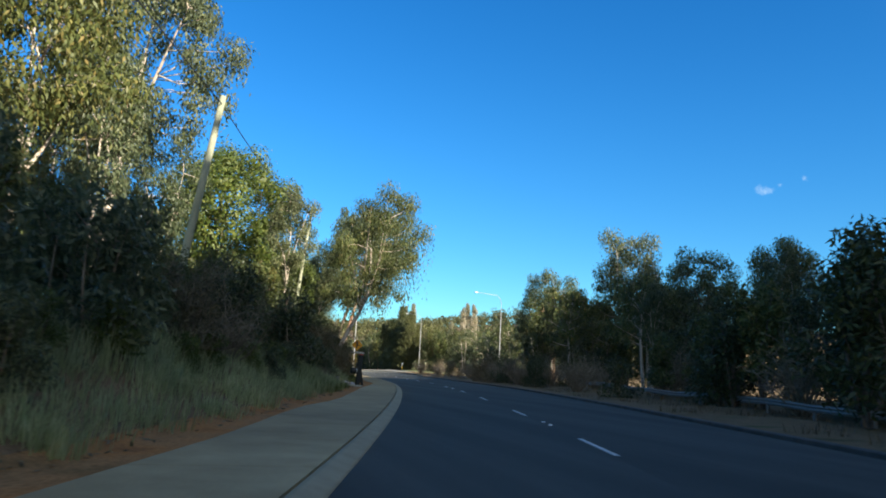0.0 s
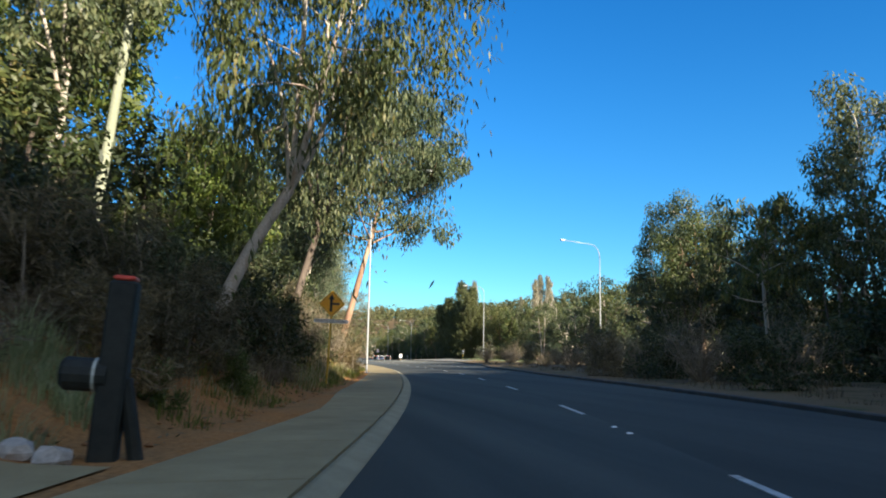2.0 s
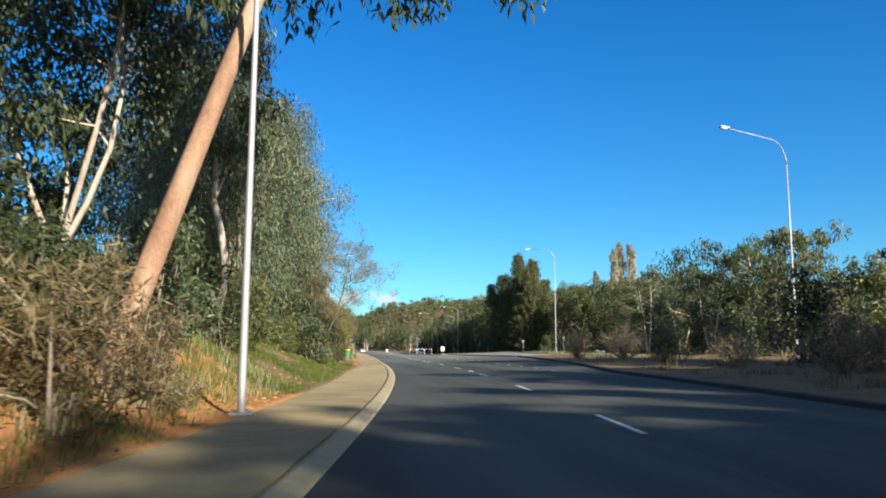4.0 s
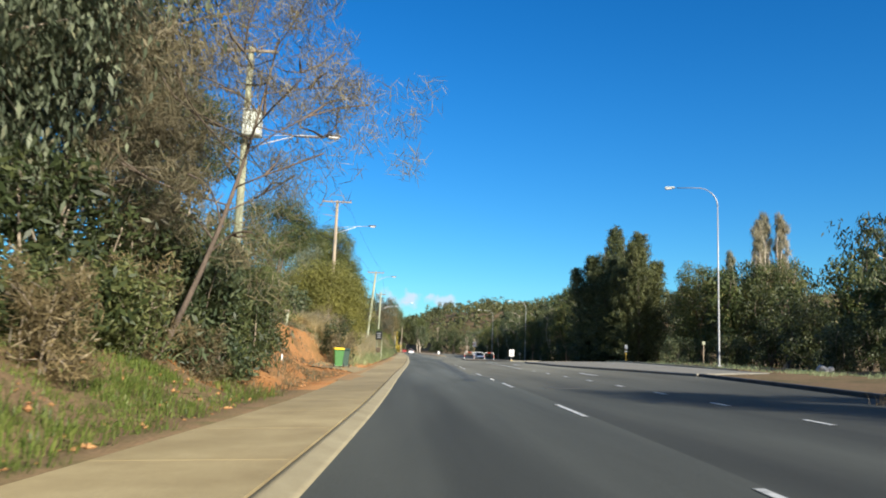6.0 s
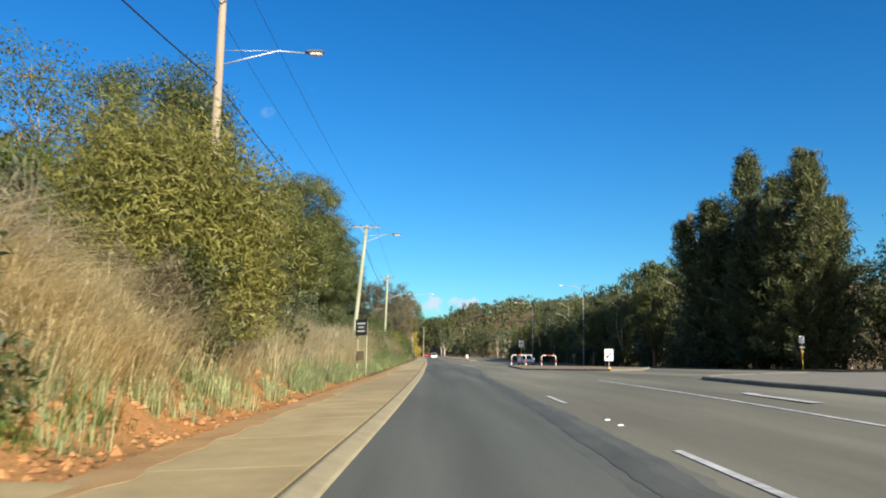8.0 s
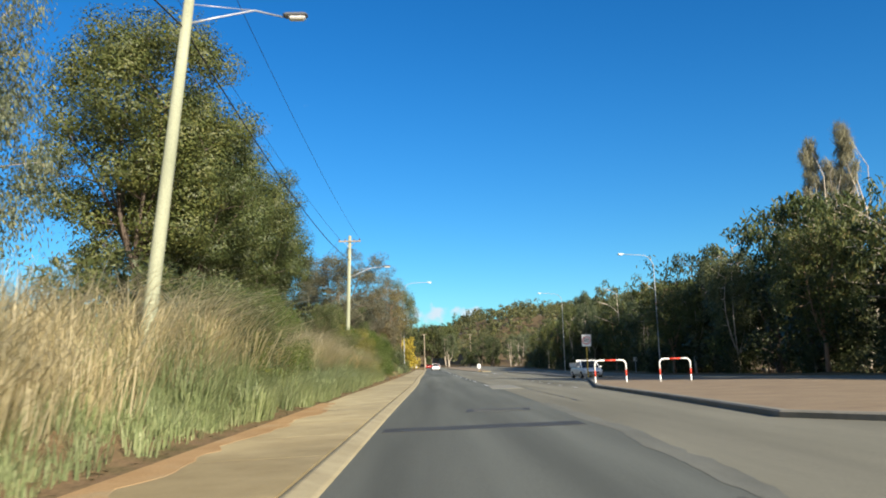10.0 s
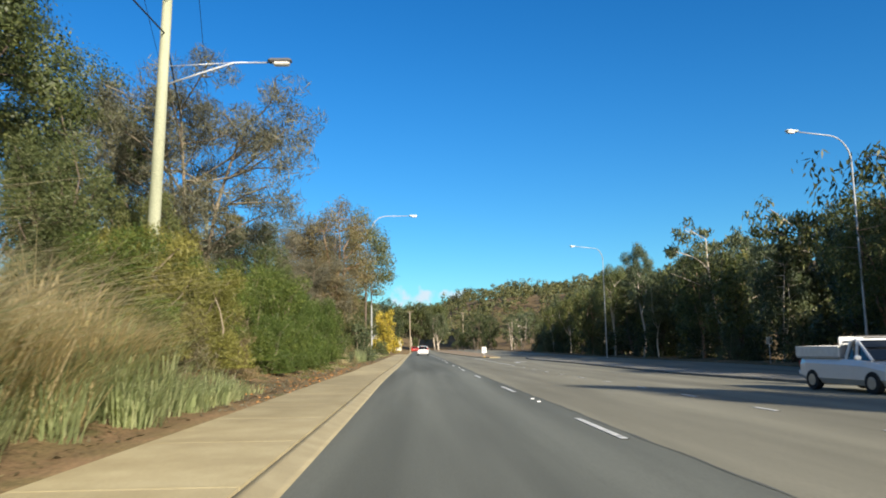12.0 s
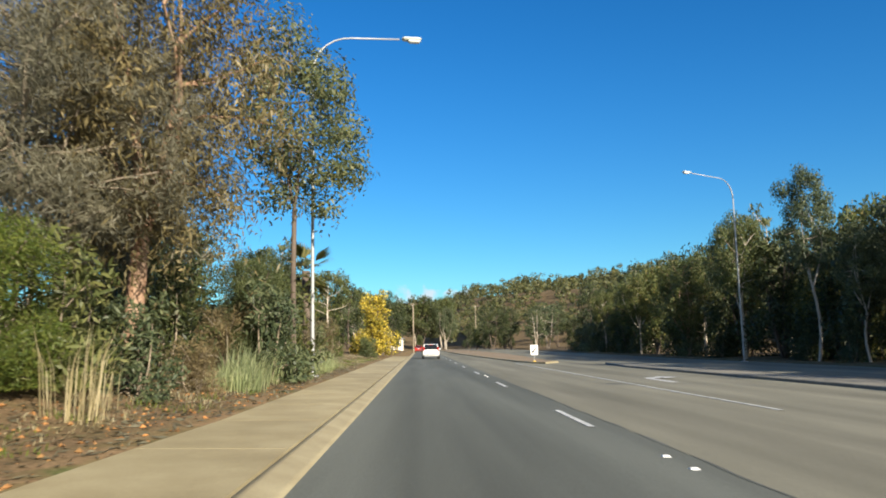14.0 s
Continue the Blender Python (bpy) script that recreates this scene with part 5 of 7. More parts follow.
# ---- vehicles ----
def car(m, label, paint, kind="hatch", parts_rear=True):
    """A car from lengthwise sections: sill, waist and roof lines, glass set into the cabin, wheels."""
    root = thing("car", label, "car", m)
    L, W = 4.3, 1.76
    # y, half-width, bottom, waist height
    body = [(-2.12, 0.70, 0.42, 0.78), (-2.06, 0.80, 0.30, 0.92), (-1.7, 0.87, 0.24, 0.96), (-0.8, 0.88, 0.22, 0.95), (0.4, 0.88, 0.22, 0.93), (1.1, 0.87, 0.22, 0.90), (1.75, 0.83, 0.24, 0.80), (2.08, 0.74, 0.32, 0.66), (2.16, 0.62, 0.40, 0.56)]
    vs = []
    for y, w, lo, hi in body:
        vs += [(-w * 0.86, y, lo), (-w, y, lo + 0.16), (-w, y, hi - 0.16), (-w * 0.93, y, hi), (0, y, hi + 0.03), (w * 0.93, y, hi), (w, y, hi - 0.16), (w, y, lo + 0.16), (w * 0.86, y, lo)]
    n = 9
    fs = [(i * n + j, i * n + j + 1, i * n + n + j + 1, i * n + n + j) for i in range(len(body) - 1) for j in range(n - 1)]
    fs += [tuple(range(n)), tuple((len(body) - 1) * n + j for j in range(n - 1, -1, -1))]
    fs += [(i * n + n - 1, i * n, i * n + n, i * n + 2 * n - 1) for i in range(len(body) - 1)]
    part("body", Builder().add(vs, fs), paint, root, rounded=False)
    rear = -2.0 if kind == "hatch" else 0.15
    top0 = -1.62 if kind == "hatch" else 0.28
    cab = [(rear, 0.76, 0.93, 0.93), (top0, 0.64, 0.93, 1.46), (0.1 if kind == "hatch" else 0.5, 0.65, 0.92, 1.50), (0.55, 0.63, 0.92, 1.45), (1.25, 0.74, 0.90, 0.92)]
    gl = Builder()
    gv = []
    for y, w, lo, hi in cab:
        gv += [(-max(w, 0.76), y, lo), (-w, y, hi), (w, y, hi), (max(w, 0.76), y, lo)]
    gl.add(gv, [(i * 4 + j, i * 4 + j + 1, i * 4 + 5 + j, i * 4 + 4 + j) for i in range(4) for j in range(3)])
    part("windows", gl, M_CARGLASS, root)
    rv = []
    for y, w, lo, hi in cab[1:4]:
        rv += [(-w - 0.015, y, hi - 0.09), (-w, y, hi + 0.012), (0, y, hi + 0.04), (w, y, hi + 0.012), (w + 0.015, y, hi - 0.09)]
    k = Builder().add(rv, [(i * 5 + j, i * 5 + j + 1, i * 5 + 6 + j, i * 5 + 5 + j) for i in range(2) for j in range(4)] + [(0, 1, 2, 3, 4), (14, 13, 12, 11, 10)])
    part("roof", k, paint, root)
    for s in (-1, 1):
        for (ya, wa, za), (yb, wb, zb) in (((rear, 0.77, 0.92), (top0, 0.655, 1.46)), ((1.25, 0.76, 0.91), (0.55, 0.645, 1.45)), ((-0.35 if kind == "hatch" else 0.62, 0.775, 0.92), (-0.4 if kind == "hatch" else 0.55, 0.66, 1.47))):
            part("pillar", Builder().tube([(s * wa, ya, za), (s * wb, yb, zb)], 0.045, 6), paint, root)
        part("tail_light", Builder().box(s * 0.72, rear - 0.03 if kind == "hatch" else -2.1, 1.0 if kind == "hatch" else 0.78, 0.13, 0.14, 0.42 if kind == "hatch" else 0.2, None, 0.03), M_TAIL, root)
        part("headlight", Builder().box(s * 0.60, 2.06, 0.66, 0.34, 0.16, 0.15, None, 0.04), M_LENS, root)
        part("mirror", Builder().box(s * 0.98, 0.95, 0.98, 0.18, 0.12, 0.13, None, 0.03), paint, root)
        for y in (-1.35, 1.32):
            w = part("tyre", Builder().tube([(s * 0.68, y, 0.31), (s * 0.72, y, 0.31), (s * 0.86, y, 0.31), (s * 0.895, y, 0.31)], [0.29, 0.31, 0.31, 0.29], 20), M_RUBBER, root)
            part("rim", Builder().tube([(s * 0.86, y, 0.31), (s * 0.90, y, 0.31)], [0.2, 0.17], 14), M_ALLOY, w)
    bp = part("rear_bumper", Builder().box(0, -2.1, 0.5, 1.62, 0.2, 0.22, None, 0.06), paint, root)
    part("bumper_strip", Builder().box(0, -2.21, 0.52, 1.3, 0.02, 0.06), M_BLACK, bp)
    part("number_plate", Builder().box(0, -2.14, 0.80, 0.37, 0.02, 0.13), M_WHITE, root)
    part("plate_bar", Builder().box(0, -2.152, 0.80, 0.27, 0.01, 0.05), M_BLACK, root)
    part("front_grille", Builder().box(0, 2.15, 0.52, 0.9, 0.06, 0.13, None, 0.02), M_BLACK, root)
    part("front_plate", Builder().box(0, 2.2, 0.42, 0.37, 0.02, 0.10), M_WHITE, root)
    if kind == "ute":
        tr = part("tray", Builder().box(0, -1.05, 0.98, 1.78, 2.1, 0.08, None, 0.02), M_GALV, root)
        for s in (-0.87, 0.87):
            part("tray_side", Builder().box(s, -1.05, 1.16, 0.04, 2.1, 0.3), M_WHITE, tr)
        part("tailboard", Builder().box(0, -2.1, 1.16, 1.78, 0.04, 0.3), M_WHITE, tr)
        part("headboard", Builder().box(0, 0.0, 1.3, 1.7, 0.05, 0.55), M_GALV, tr)
        part("roof_rack", Builder().box(0, 0.35, 1.58, 1.2, 0.06, 0.04).box(0, 0.75, 1.53, 1.2, 0.06, 0.04), M_BLACK, root)
    else:
        part("rear_wiper", Builder().box(0.1, -1.99, 1.04, 0.4, 0.02, 0.02), M_BLACK, root)
        part("high_brake_light", Builder().box(0, -1.68, 1.45, 0.3, 0.04, 0.03), M_TAIL, root)
    return root


car(Matrix.Translation((1.0, 79.0, road_z(1.0, 79))), "white hatchback seen from behind in the near lane", M_CARWHITE)
car(Matrix.Translation((13.0, -19.6, road_z(13, -19.6))) @ Matrix.Rotation(math.pi + 0.08, 4, 'Z'), "white utility with a tray coming along the far carriageway", M_CARWHITE, "ute")
car(Matrix.Translation((-0.6, 175.0, road_z(0, 175))), "red hatchback far ahead in the near lane", M_CARRED)


# ---- guard rail ----
rail = thing("guard_rail", "low weathered steel guard rail on short posts beyond the verge", "guard rail")
for i in range(17):
    y = -296 + 4 * i
    x = xref(y) + 16.5
    part("post", Builder().box(x, y, gz(x, y) + 0.25, 0.12, 0.12, 0.8, None, 0.01), M_RAIL, rail)
    x2 = xref(y + 4) + 16.5
    if i < 16:
        za, zb = gz(x, y) + 0.5, gz(x2, y + 4) + 0.5
        part("beam", Builder().add([(x - 0.08, y, za - 0.15), (x - 0.13, y, za - 0.07), (x - 0.08, y, za), (x - 0.13, y, za + 0.07), (x - 0.08, y, za + 0.15),
                                    (x2 - 0.08, y + 4, zb - 0.15), (x2 - 0.13, y + 4, zb - 0.07), (x2 - 0.08, y + 4, zb), (x2 - 0.13, y + 4, zb + 0.07), (x2 - 0.08, y + 4, zb + 0.15)],
                                   [(j, j + 1, j + 6, j + 5) for j in range(4)]), M_RAIL, rail)


# ---- log fence above the driveway ----
fence = thing("log_fence", "weathered split-log fence on a grassy rise", "fence")
LOGS = ((-16.6, -122.5), (-14.2, -123.0), (-11.9, -123.6), (-10.1, -123.4))
for i, (x, y) in enumerate(LOGS):
    z = gz(x, y)
    part("post", Builder().tube([(x, y, z - 0.3), (x + 0.06, y, z + 0.4), (x + 0.1, y + 0.02, z + 0.85)], [0.11, 0.10, 0.09], 8), M_TIMBER, fence, rounded=True)
    if i:
        px, py = LOGS[i - 1]
        pz = gz(px, py)
        part("rail", Builder().tube([(px - 0.1, py - 0.05, pz + 0.8), ((px + x) / 2, (py + y) / 2 - 0.08, (pz + z) / 2 + 0.74), (x + 0.2, y - 0.05, z + 0.76)], [0.10, 0.085, 0.075], 8), M_TIMBER2, fence, rounded=True)


# ---- houses far off ----
def house(x, y, w, d, h, turn, label, wall, roof):
    root = thing("house", label, "house", Matrix.Translation((x, y, gz(x, y))) @ Matrix.Rotation(turn, 4, 'Z'))
    wl = part("wall", Builder().box(0, 0, h / 2 - 0.5, w, d, h + 1.0), wall, root)
    o = 0.5
    part("roof", Builder().add([(-w / 2 - o, -d / 2 - o, h), (w / 2 + o, -d / 2 - o, h), (w / 2 + o, d / 2 + o, h), (-w / 2 - o, d / 2 + o, h), (-w / 4, 0, h + 2.2), (w / 4, 0, h + 2.2)],
                               [(0, 1, 5, 4), (1, 2, 5), (2, 3, 4, 5), (3, 0, 4), (3, 2, 1, 0)]), roof, root)
    for k in range(3):
        wx = (k - 1) * w * 0.3
        f = part("window", Builder().box(wx, -d / 2 - 0.02, h * 0.55, 1.5, 0.08, 1.2), M_WHITE, wl)
        part("pane", Builder().box(wx, -d / 2 - 0.07, h * 0.55, 1.3, 0.03, 1.0), M_CARGLASS, f)
    return root


house(-12.0, 232.0, 12, 8, 2.8, 0.2, "pale house with a grey hipped roof far down the road", M_WALLC, M_ROOF)
house(46.0, 182.0, 8, 6, 2.6, -0.6, "pale house glimpsed between dark trees", M_WALLC, M_ROOF)

# ---- plant kinds ----
# near kinds: fine leaves
P_GUM = [billow("eucalyptus_tree", "tall eucalypt with pale trunk and hanging olive leaf clumps", 11, 15, 7.6, 0.34, L_GUM, M_BARK, 15000, 42, leaf=(0.28, 0.10), droop=0.6, hang=0.9, limbs=5, r=0.22, size=(0.09, 0.16)),
         billow("eucalyptus_tree", "open-crowned eucalypt with several pale stems", 12, 14, 7.4, 0.28, L_GUM2, M_BARK, 14000, 40, leaf=(0.28, 0.10), droop=0.6, hang=0.9, limbs=5, r=0.2, size=(0.09, 0.16), fork=0.14),
         billow("eucalyptus_tree", "slender eucalypt with thin greyish crown", 13, 16, 5.4, 0.42, L_GUM2, M_BARK, 9500, 30, leaf=(0.28, 0.10), droop=0.6, hang=0.9, limbs=4, r=0.17, size=(0.10, 0.18), fork=0.36),
         billow("eucalyptus_tree", "spreading eucalypt with dense leaf clumps", 14, 14, 9.0, 0.24, L_GUM, M_BARK3, 19000, 52, leaf=(0.28, 0.11), droop=0.5, hang=0.6, limbs=6, r=0.24, size=(0.09, 0.16), fork=0.2)]
P_WEEP = billow("eucalyptus_tree", "weeping eucalypt leaning over the footpath with golden-green foliage", 15, 16.6, 8.6, 0.26, L_GUM, M_BARK, 19000, 34, leaf=(0.32, 0.075), droop=0.85, lean=(4.6, 1.0), limbs=5, r=0.2, size=(0.085, 0.15), hang=1.8, fork=0.26, wild=0.5)
P_LEAN = gum("eucalyptus_tree", "leaning eucalypt with pale trunk and open drooping crown", 19, 17, 5.2, 0.42, L_GUM2, M_BARK3, 28000, 52, lean=(4.2, 4.5), leaf=(0.34, 0.10), droop=0.7, crad=0.17, r=0.23)
P_FORK = billow("eucalyptus_tree", "dark-limbed eucalypt leaning towards the road with an airy crown", 20, 14.5, 9.0, 0.34, L_GUM2, M_BARK2, 13000, 40, leaf=(0.30, 0.09), droop=0.7, lean=(3.0, 0.6), limbs=4, r=0.19, size=(0.08, 0.15), hang=0.9, fork=0.36)
P_TALLGUM = billow("eucalyptus_tree", "very tall eucalypt with long pale trunk and open hanging crown", 25, 27, 15, 0.36, L_GUM2, M_BARK, 22000, 52, leaf=(0.36, 0.13), droop=0.6, lean=(2.5, 0.5), limbs=6, r=0.36, size=(0.06, 0.11), hang=1.0, fork=0.4)
P_GREEN = billow("leafy_tree", "rounded leafy tree in fresh sunlit green", 33, 17, 11.5, 0.2, L_GREEN, M_BARK2, 27000, 80, leaf=(0.34, 0.15), limbs=7, size=(0.10, 0.16), wild=0.15, facing=0.85, fork=0.2)
P_ROUND = billow("wattle_bush", "large rounded olive-yellow wattle bush", 34, 6.4, 6.8, -0.25, L_OLIVE, M_BARK2, 76000, 120, leaf=(0.22, 0.045), droop=-0.1, limbs=7, r=0.12, size=(0.17, 0.24), wild=0.06, facing=0.6, fork=0.08, category="shrub", part_name="foliage")
P_BUSH = billow("shrub", "broad dark green roadside bush with fine leaves", 47, 4.2, 6.2, -0.2, L_BIG, M_TWIG, 36000, 90, leaf=(0.15, 0.045), droop=0.0, limbs=7, r=0.07, size=(0.12, 0.2), wild=0.22, facing=0.45, fork=0.06, category="shrub", part_name="foliage")
P_OPEN = billow("deciduous_tree", "wide open half-bare tree with thin branches and scattered leaves", 26, 11.5, 12, 0.22, L_SPARSE, M_TWIG, 13000, 130, leaf=(0.17, 0.075), droop=0.1, limbs=9, r=0.16, size=(0.05, 0.10), wild=0.2, facing=0.2, fork=0.14)
P_CROWN = billow("eucalyptus_tree", "eucalypt with a broad olive crown over bare forked limbs", 27, 16.5, 10, 0.5, L_GUM, M_BARK2, 28000, 40, leaf=(0.21, 0.09), droop=0.2, limbs=7, r=0.26, size=(0.11, 0.18), wild=0.2, fork=0.3)
P_WATTLE = dense("wattle_tree", "wattle tree in bright yellow flower", 61, 7.5, 5.5, L_YELLOW, M_BARK2, 6000, 40, leaf=(0.30, 0.16), low=0.15, lump=(0.2, 0.4))
P_DRYTREE = gum("sheoak_tree", "half-dry brown tree with fine upright branchlets", 62, 9.5, 3.6, 0.25, L_DRY, M_TWIG, 33000, 66, leaf=(0.34, 0.024), droop=-0.3, stems=3, r=0.16)
P_SPIKE = gum("sheoak_tree", "leaning half-dead tree with fine sweeping grey-brown branchlets", 65, 9.8, 2.9, 0.36, L_DRY, M_BARK2, 11000, 32, lean=(2.6, -0.6), leaf=(0.5, 0.016), droop=-0.4, r=0.085)
P_ORANGE = billow("eucalyptus_tree", "eucalypt with forked orange-brown trunk and brownish foliage", 63, 12.5, 6.4, 0.18, L_DRYGUM, M_BARK3, 24000, 56, leaf=(0.24, 0.05), droop=0.5, lean=(0.6, 0.0), limbs=5, r=0.27, size=(0.10, 0.18), hang=1.4, fork=0.26)
P_CLUMP = billow("eucalyptus_tree", "slim eucalypt with a ragged grey-green crown beside a lamp post", 39, 13.0, 4.6, 0.40, L_GUM2, M_BARK2, 9500, 22, leaf=(0.22, 0.08), droop=0.35, limbs=3, r=0.11, size=(0.15, 0.26), hang=0.4, fork=0.45, wild=0.45)
P_ACACIA = dense("acacia_tree", "tall feathery grey-green acacia tree", 36, 10, 7.5, L_ACACIA, M_BARK2, 38000, 90, leaf=(0.25, 0.05), droop=-0.15, low=0.10, taper=0.3, lump=(0.18, 0.34), facing=0.3)
P_FEATHER = dense("acacia_shrub", "bright green feathery acacia shrub", 37, 3.2, 3.6, L_FRESH, M_TWIG, 22000, 46, (0.15, 0.022), -0.2, 0.03, 0.25, "shrub", 0.05, "foliage", 0.3, (0.2, 0.38))
P_OLIVE = dense("acacia_shrub", "olive-yellow feathery acacia shrub", 46, 3.0, 3.4, L_OLIVE, M_TWIG, 20000, 44, (0.16, 0.022), -0.2, 0.03, 0.25, "shrub", 0.05, "foliage", 0.3, (0.2, 0.36))
P_SHEOAK = sheoak("sheoak_tree", "tall dense she-oak with dark feathery plumes", 31, 18, 13, L_SHEOAK, M_BARK2)
P_POPLAR = dense("poplar_tree", "tall narrow leafless poplar with pale twigs", 32, 20, 3.0, L_POPLAR, M_BARK, 6500, 46, leaf=(1.2, 0.05), droop=-0.65, taper=0.6, low=0.15)
P_BIG = billow("eucalyptus_tree", "large spreading eucalypt with billowing olive-green crown", 35, 22, 13, 0.16, L_BIG, M_BARK2, 72000, 76, leaf=(0.23, 0.105), droop=0.12, limbs=8, r=0.34, size=(0.105, 0.17), wild=0.3, facing=0.8, fork=0.2)
P_GREY = billow("eucalyptus_tree", "large weeping eucalypt with grey-green hanging foliage", 38, 18, 11.5, 0.10, L_GREY, M_BARK, 46000, 90, leaf=(0.28, 0.08), droop=0.75, limbs=7, r=0.28, size=(0.09, 0.15), hang=1.3, wild=0.25, fork=0.16)
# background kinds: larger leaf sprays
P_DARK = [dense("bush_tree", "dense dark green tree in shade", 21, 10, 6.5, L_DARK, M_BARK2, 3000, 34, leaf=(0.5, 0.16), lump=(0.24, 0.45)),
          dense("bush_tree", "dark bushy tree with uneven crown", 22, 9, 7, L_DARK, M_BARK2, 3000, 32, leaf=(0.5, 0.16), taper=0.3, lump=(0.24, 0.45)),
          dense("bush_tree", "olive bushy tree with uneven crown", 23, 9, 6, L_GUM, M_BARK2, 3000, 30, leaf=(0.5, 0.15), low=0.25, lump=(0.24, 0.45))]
P_FAR = [gum("eucalyptus_tree", "eucalypt with bare trunk and olive crown", 16, 15, 4.4, 0.4, L_GUM, M_BARK, 3600, 26, leaf=(0.6, 0.16)),
         gum("eucalyptus_tree", "eucalypt with grey-green clumped crown", 17, 14, 4.6, 0.35, L_GUM2, M_BARK, 3600, 26, stems=2, leaf=(0.6, 0.16)),
         gum("eucalyptus_tree", "eucalypt with dense dark crown", 18, 14, 5.0, 0.3, L_DARK, M_BARK2, 3800, 30, stems=2, leaf=(0.6, 0.18), crad=0.22)]
# added tree kind, kept out of view and only there to block the sun
P_SHADE = dense("eucalyptus_tree", "unseen very tall eucalypt added to shade the start of the road", 24, 30, 17, L_DARK, M_BARK2, 2800, 60, leaf=(2.1, 1.0), low=0.12, taper=0.2, lump=(0.24, 0.42))
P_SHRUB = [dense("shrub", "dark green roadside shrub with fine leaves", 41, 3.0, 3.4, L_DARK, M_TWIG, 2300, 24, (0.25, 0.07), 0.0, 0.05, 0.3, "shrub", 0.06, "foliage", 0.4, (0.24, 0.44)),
           dense("shrub", "fresh green feathery roadside shrub", 42, 2.6, 2.8, L_GREEN, M_TWIG, 2800, 24, (0.26, 0.05), -0.25, 0.05, 0.3, "shrub", 0.05, "foliage", 0.4, (0.24, 0.44)),
           dense("shrub", "olive roadside shrub with fine leaves", 43, 2.8, 3.2, L_ACACIA, M_TWIG, 2400, 24, (0.26, 0.06), -0.1, 0.05, 0.3, "shrub", 0.05, "foliage", 0.4, (0.24, 0.44)),
           dense("shrub", "dry brown roadside shrub", 44, 2.4, 3.0, L_BROWN, M_TWIG, 2600, 26, (0.30, 0.03), -0.15, 0.05, 0.3, "shrub", 0.05, "foliage", 0.2, (0.24, 0.44)),
           dense("shrub", "grey-green bushy roadside shrub", 45, 3.4, 3.4, L_GUM2, M_TWIG, 2400, 26, (0.28, 0.08), 0.1, 0.05, 0.35, "shrub", 0.06, "foliage", 0.4, (0.24, 0.44))]
P_TWIG = [twiggy("dry_bush", "leafless bush of dry grey-brown twigs", 51, 2.2, 3.0, M_TWIG, 300, 900),
          twiggy("dry_bush", "bare bush of tangled dry branches", 52, 3.0, 3.4, M_TWIG, 400, 1200)]


def palm(seed, H):
    rng = np.random.default_rng(seed)
    root = thing("palm_tree", "small palm with a shaggy skirt of dead fronds", "palm")
    part("trunk", Builder().tube([(0, 0, -0.2), (0.1, 0, H * 0.5), (0.05, 0, H)], [0.2, 0.17, 0.2], 10), M_BARK2, root, rounded=True)
    cs = []
    for i in range(26):
        a, e = i * 2.4, rng.uniform(-0.9, 1.2)
        d = np.array((math.cos(a) * math.cos(e), math.sin(a) * math.cos(e), math.sin(e)))
        base = np.array((0.05, 0, H))
        tip = base + d * 1.5 + np.array((0, 0, -0.35))
        side = unit(np.cross(d, np.array((0, 0, 1.0))))
        for k in range(14):
            s = (k / 13 - 0.5) * 1.5
            fan = unit(d + side * s)
            q0 = base + d * 0.7
            q1 = q0 + fan * 1.0 + np.array((0, 0, -0.25 * abs(s)))
            w = np.cross(fan, d) * 0 + unit(np.cross(fan, side + d * 0.01)) * 0.0 + side * 0.05
            cs.append(np.stack([q0, (q0 + q1) / 2 + w, q1, (q0 + q1) / 2 - w]))
    ob = new("fronds", quads_mesh("fronds", np.array(cs), L_PALM))
    ob.parent = root
    return root


P_PALM = palm(71, 4.2)
P_TALLPALM = palm(72, 9.6)

rnd = random.Random(5)


def spread(kinds, x0, x1, y0, y1, n, s0, s1):
    """Scatter copies over a stretch of verge, x from the driven line."""
    for i in range(n):
        y = y0 + (y1 - y0) * (i + rnd.random()) / n
        place(rnd.choice(kinds), xref(y) + rnd.uniform(x0, x1), y, rnd.uniform(s0, s1), rnd.uniform(0, 6.28), rnd.uniform(0.9, 1.15))


DARKSHRUB = [P_SHRUB[0], P_SHRUB[3], P_SHRUB[4], P_TWIG[1], P_TWIG[0]]
BROWN = [P_SHRUB[3], P_TWIG[0], P_SHRUB[4], P_SHRUB[0], P_SHRUB[0]]
# left side, start: thicket on the bank, gums above it
place(P_WEEP, -16.5, -232.8, 0.98, 0.0)
place(P_FORK, -14.6, -218.4, 1.0, 0.0)
place(P_TALLGUM, -34.0, -241.5, 1.0, 0.0)
place(P_LEAN, -11.2, -198.0, 1.2, 0.0, 1.1)
for x, y, s in ((-10.4, -202.5, 1.0), (-11.6, -205, 1.15), (-10.2, -199, 0.8), (-13.0, -209, 1.2), (-17.0, -240.2, 0.8), (-18.6, -239.5, 1.0), (-16.6, -236.4, 0.95), (-17.8, -237.2, 1.1), (-16.0, -234.6, 0.85), (-15.0, -229.5, 0.85)):
    place(P_SHRUB[3], x, y, s, s * 9)
place(P_GREEN, -25.5, -221, 1.12, 1.0)
place(P_GREEN, -19.0, -203, 0.75, 2.2)
place(P_GREEN, -19.5, -213, 0.62, 4.2)
place(P_GUM[0], -38.0, -236, 1.15, 0.5)
place(P_GUM[2], -33.0, -248, 1.15, 1.5)
place(P_GUM[1], -31.0, -238, 1.0, 2.5)
place(P_GUM[0], -34.5, -258, 1.25, 3.5)
place(P_GUM[2], -20.6, -231.5, 0.85, 4.5)
place(P_GUM[1], -14.6, -191, 1.0, 0.2)
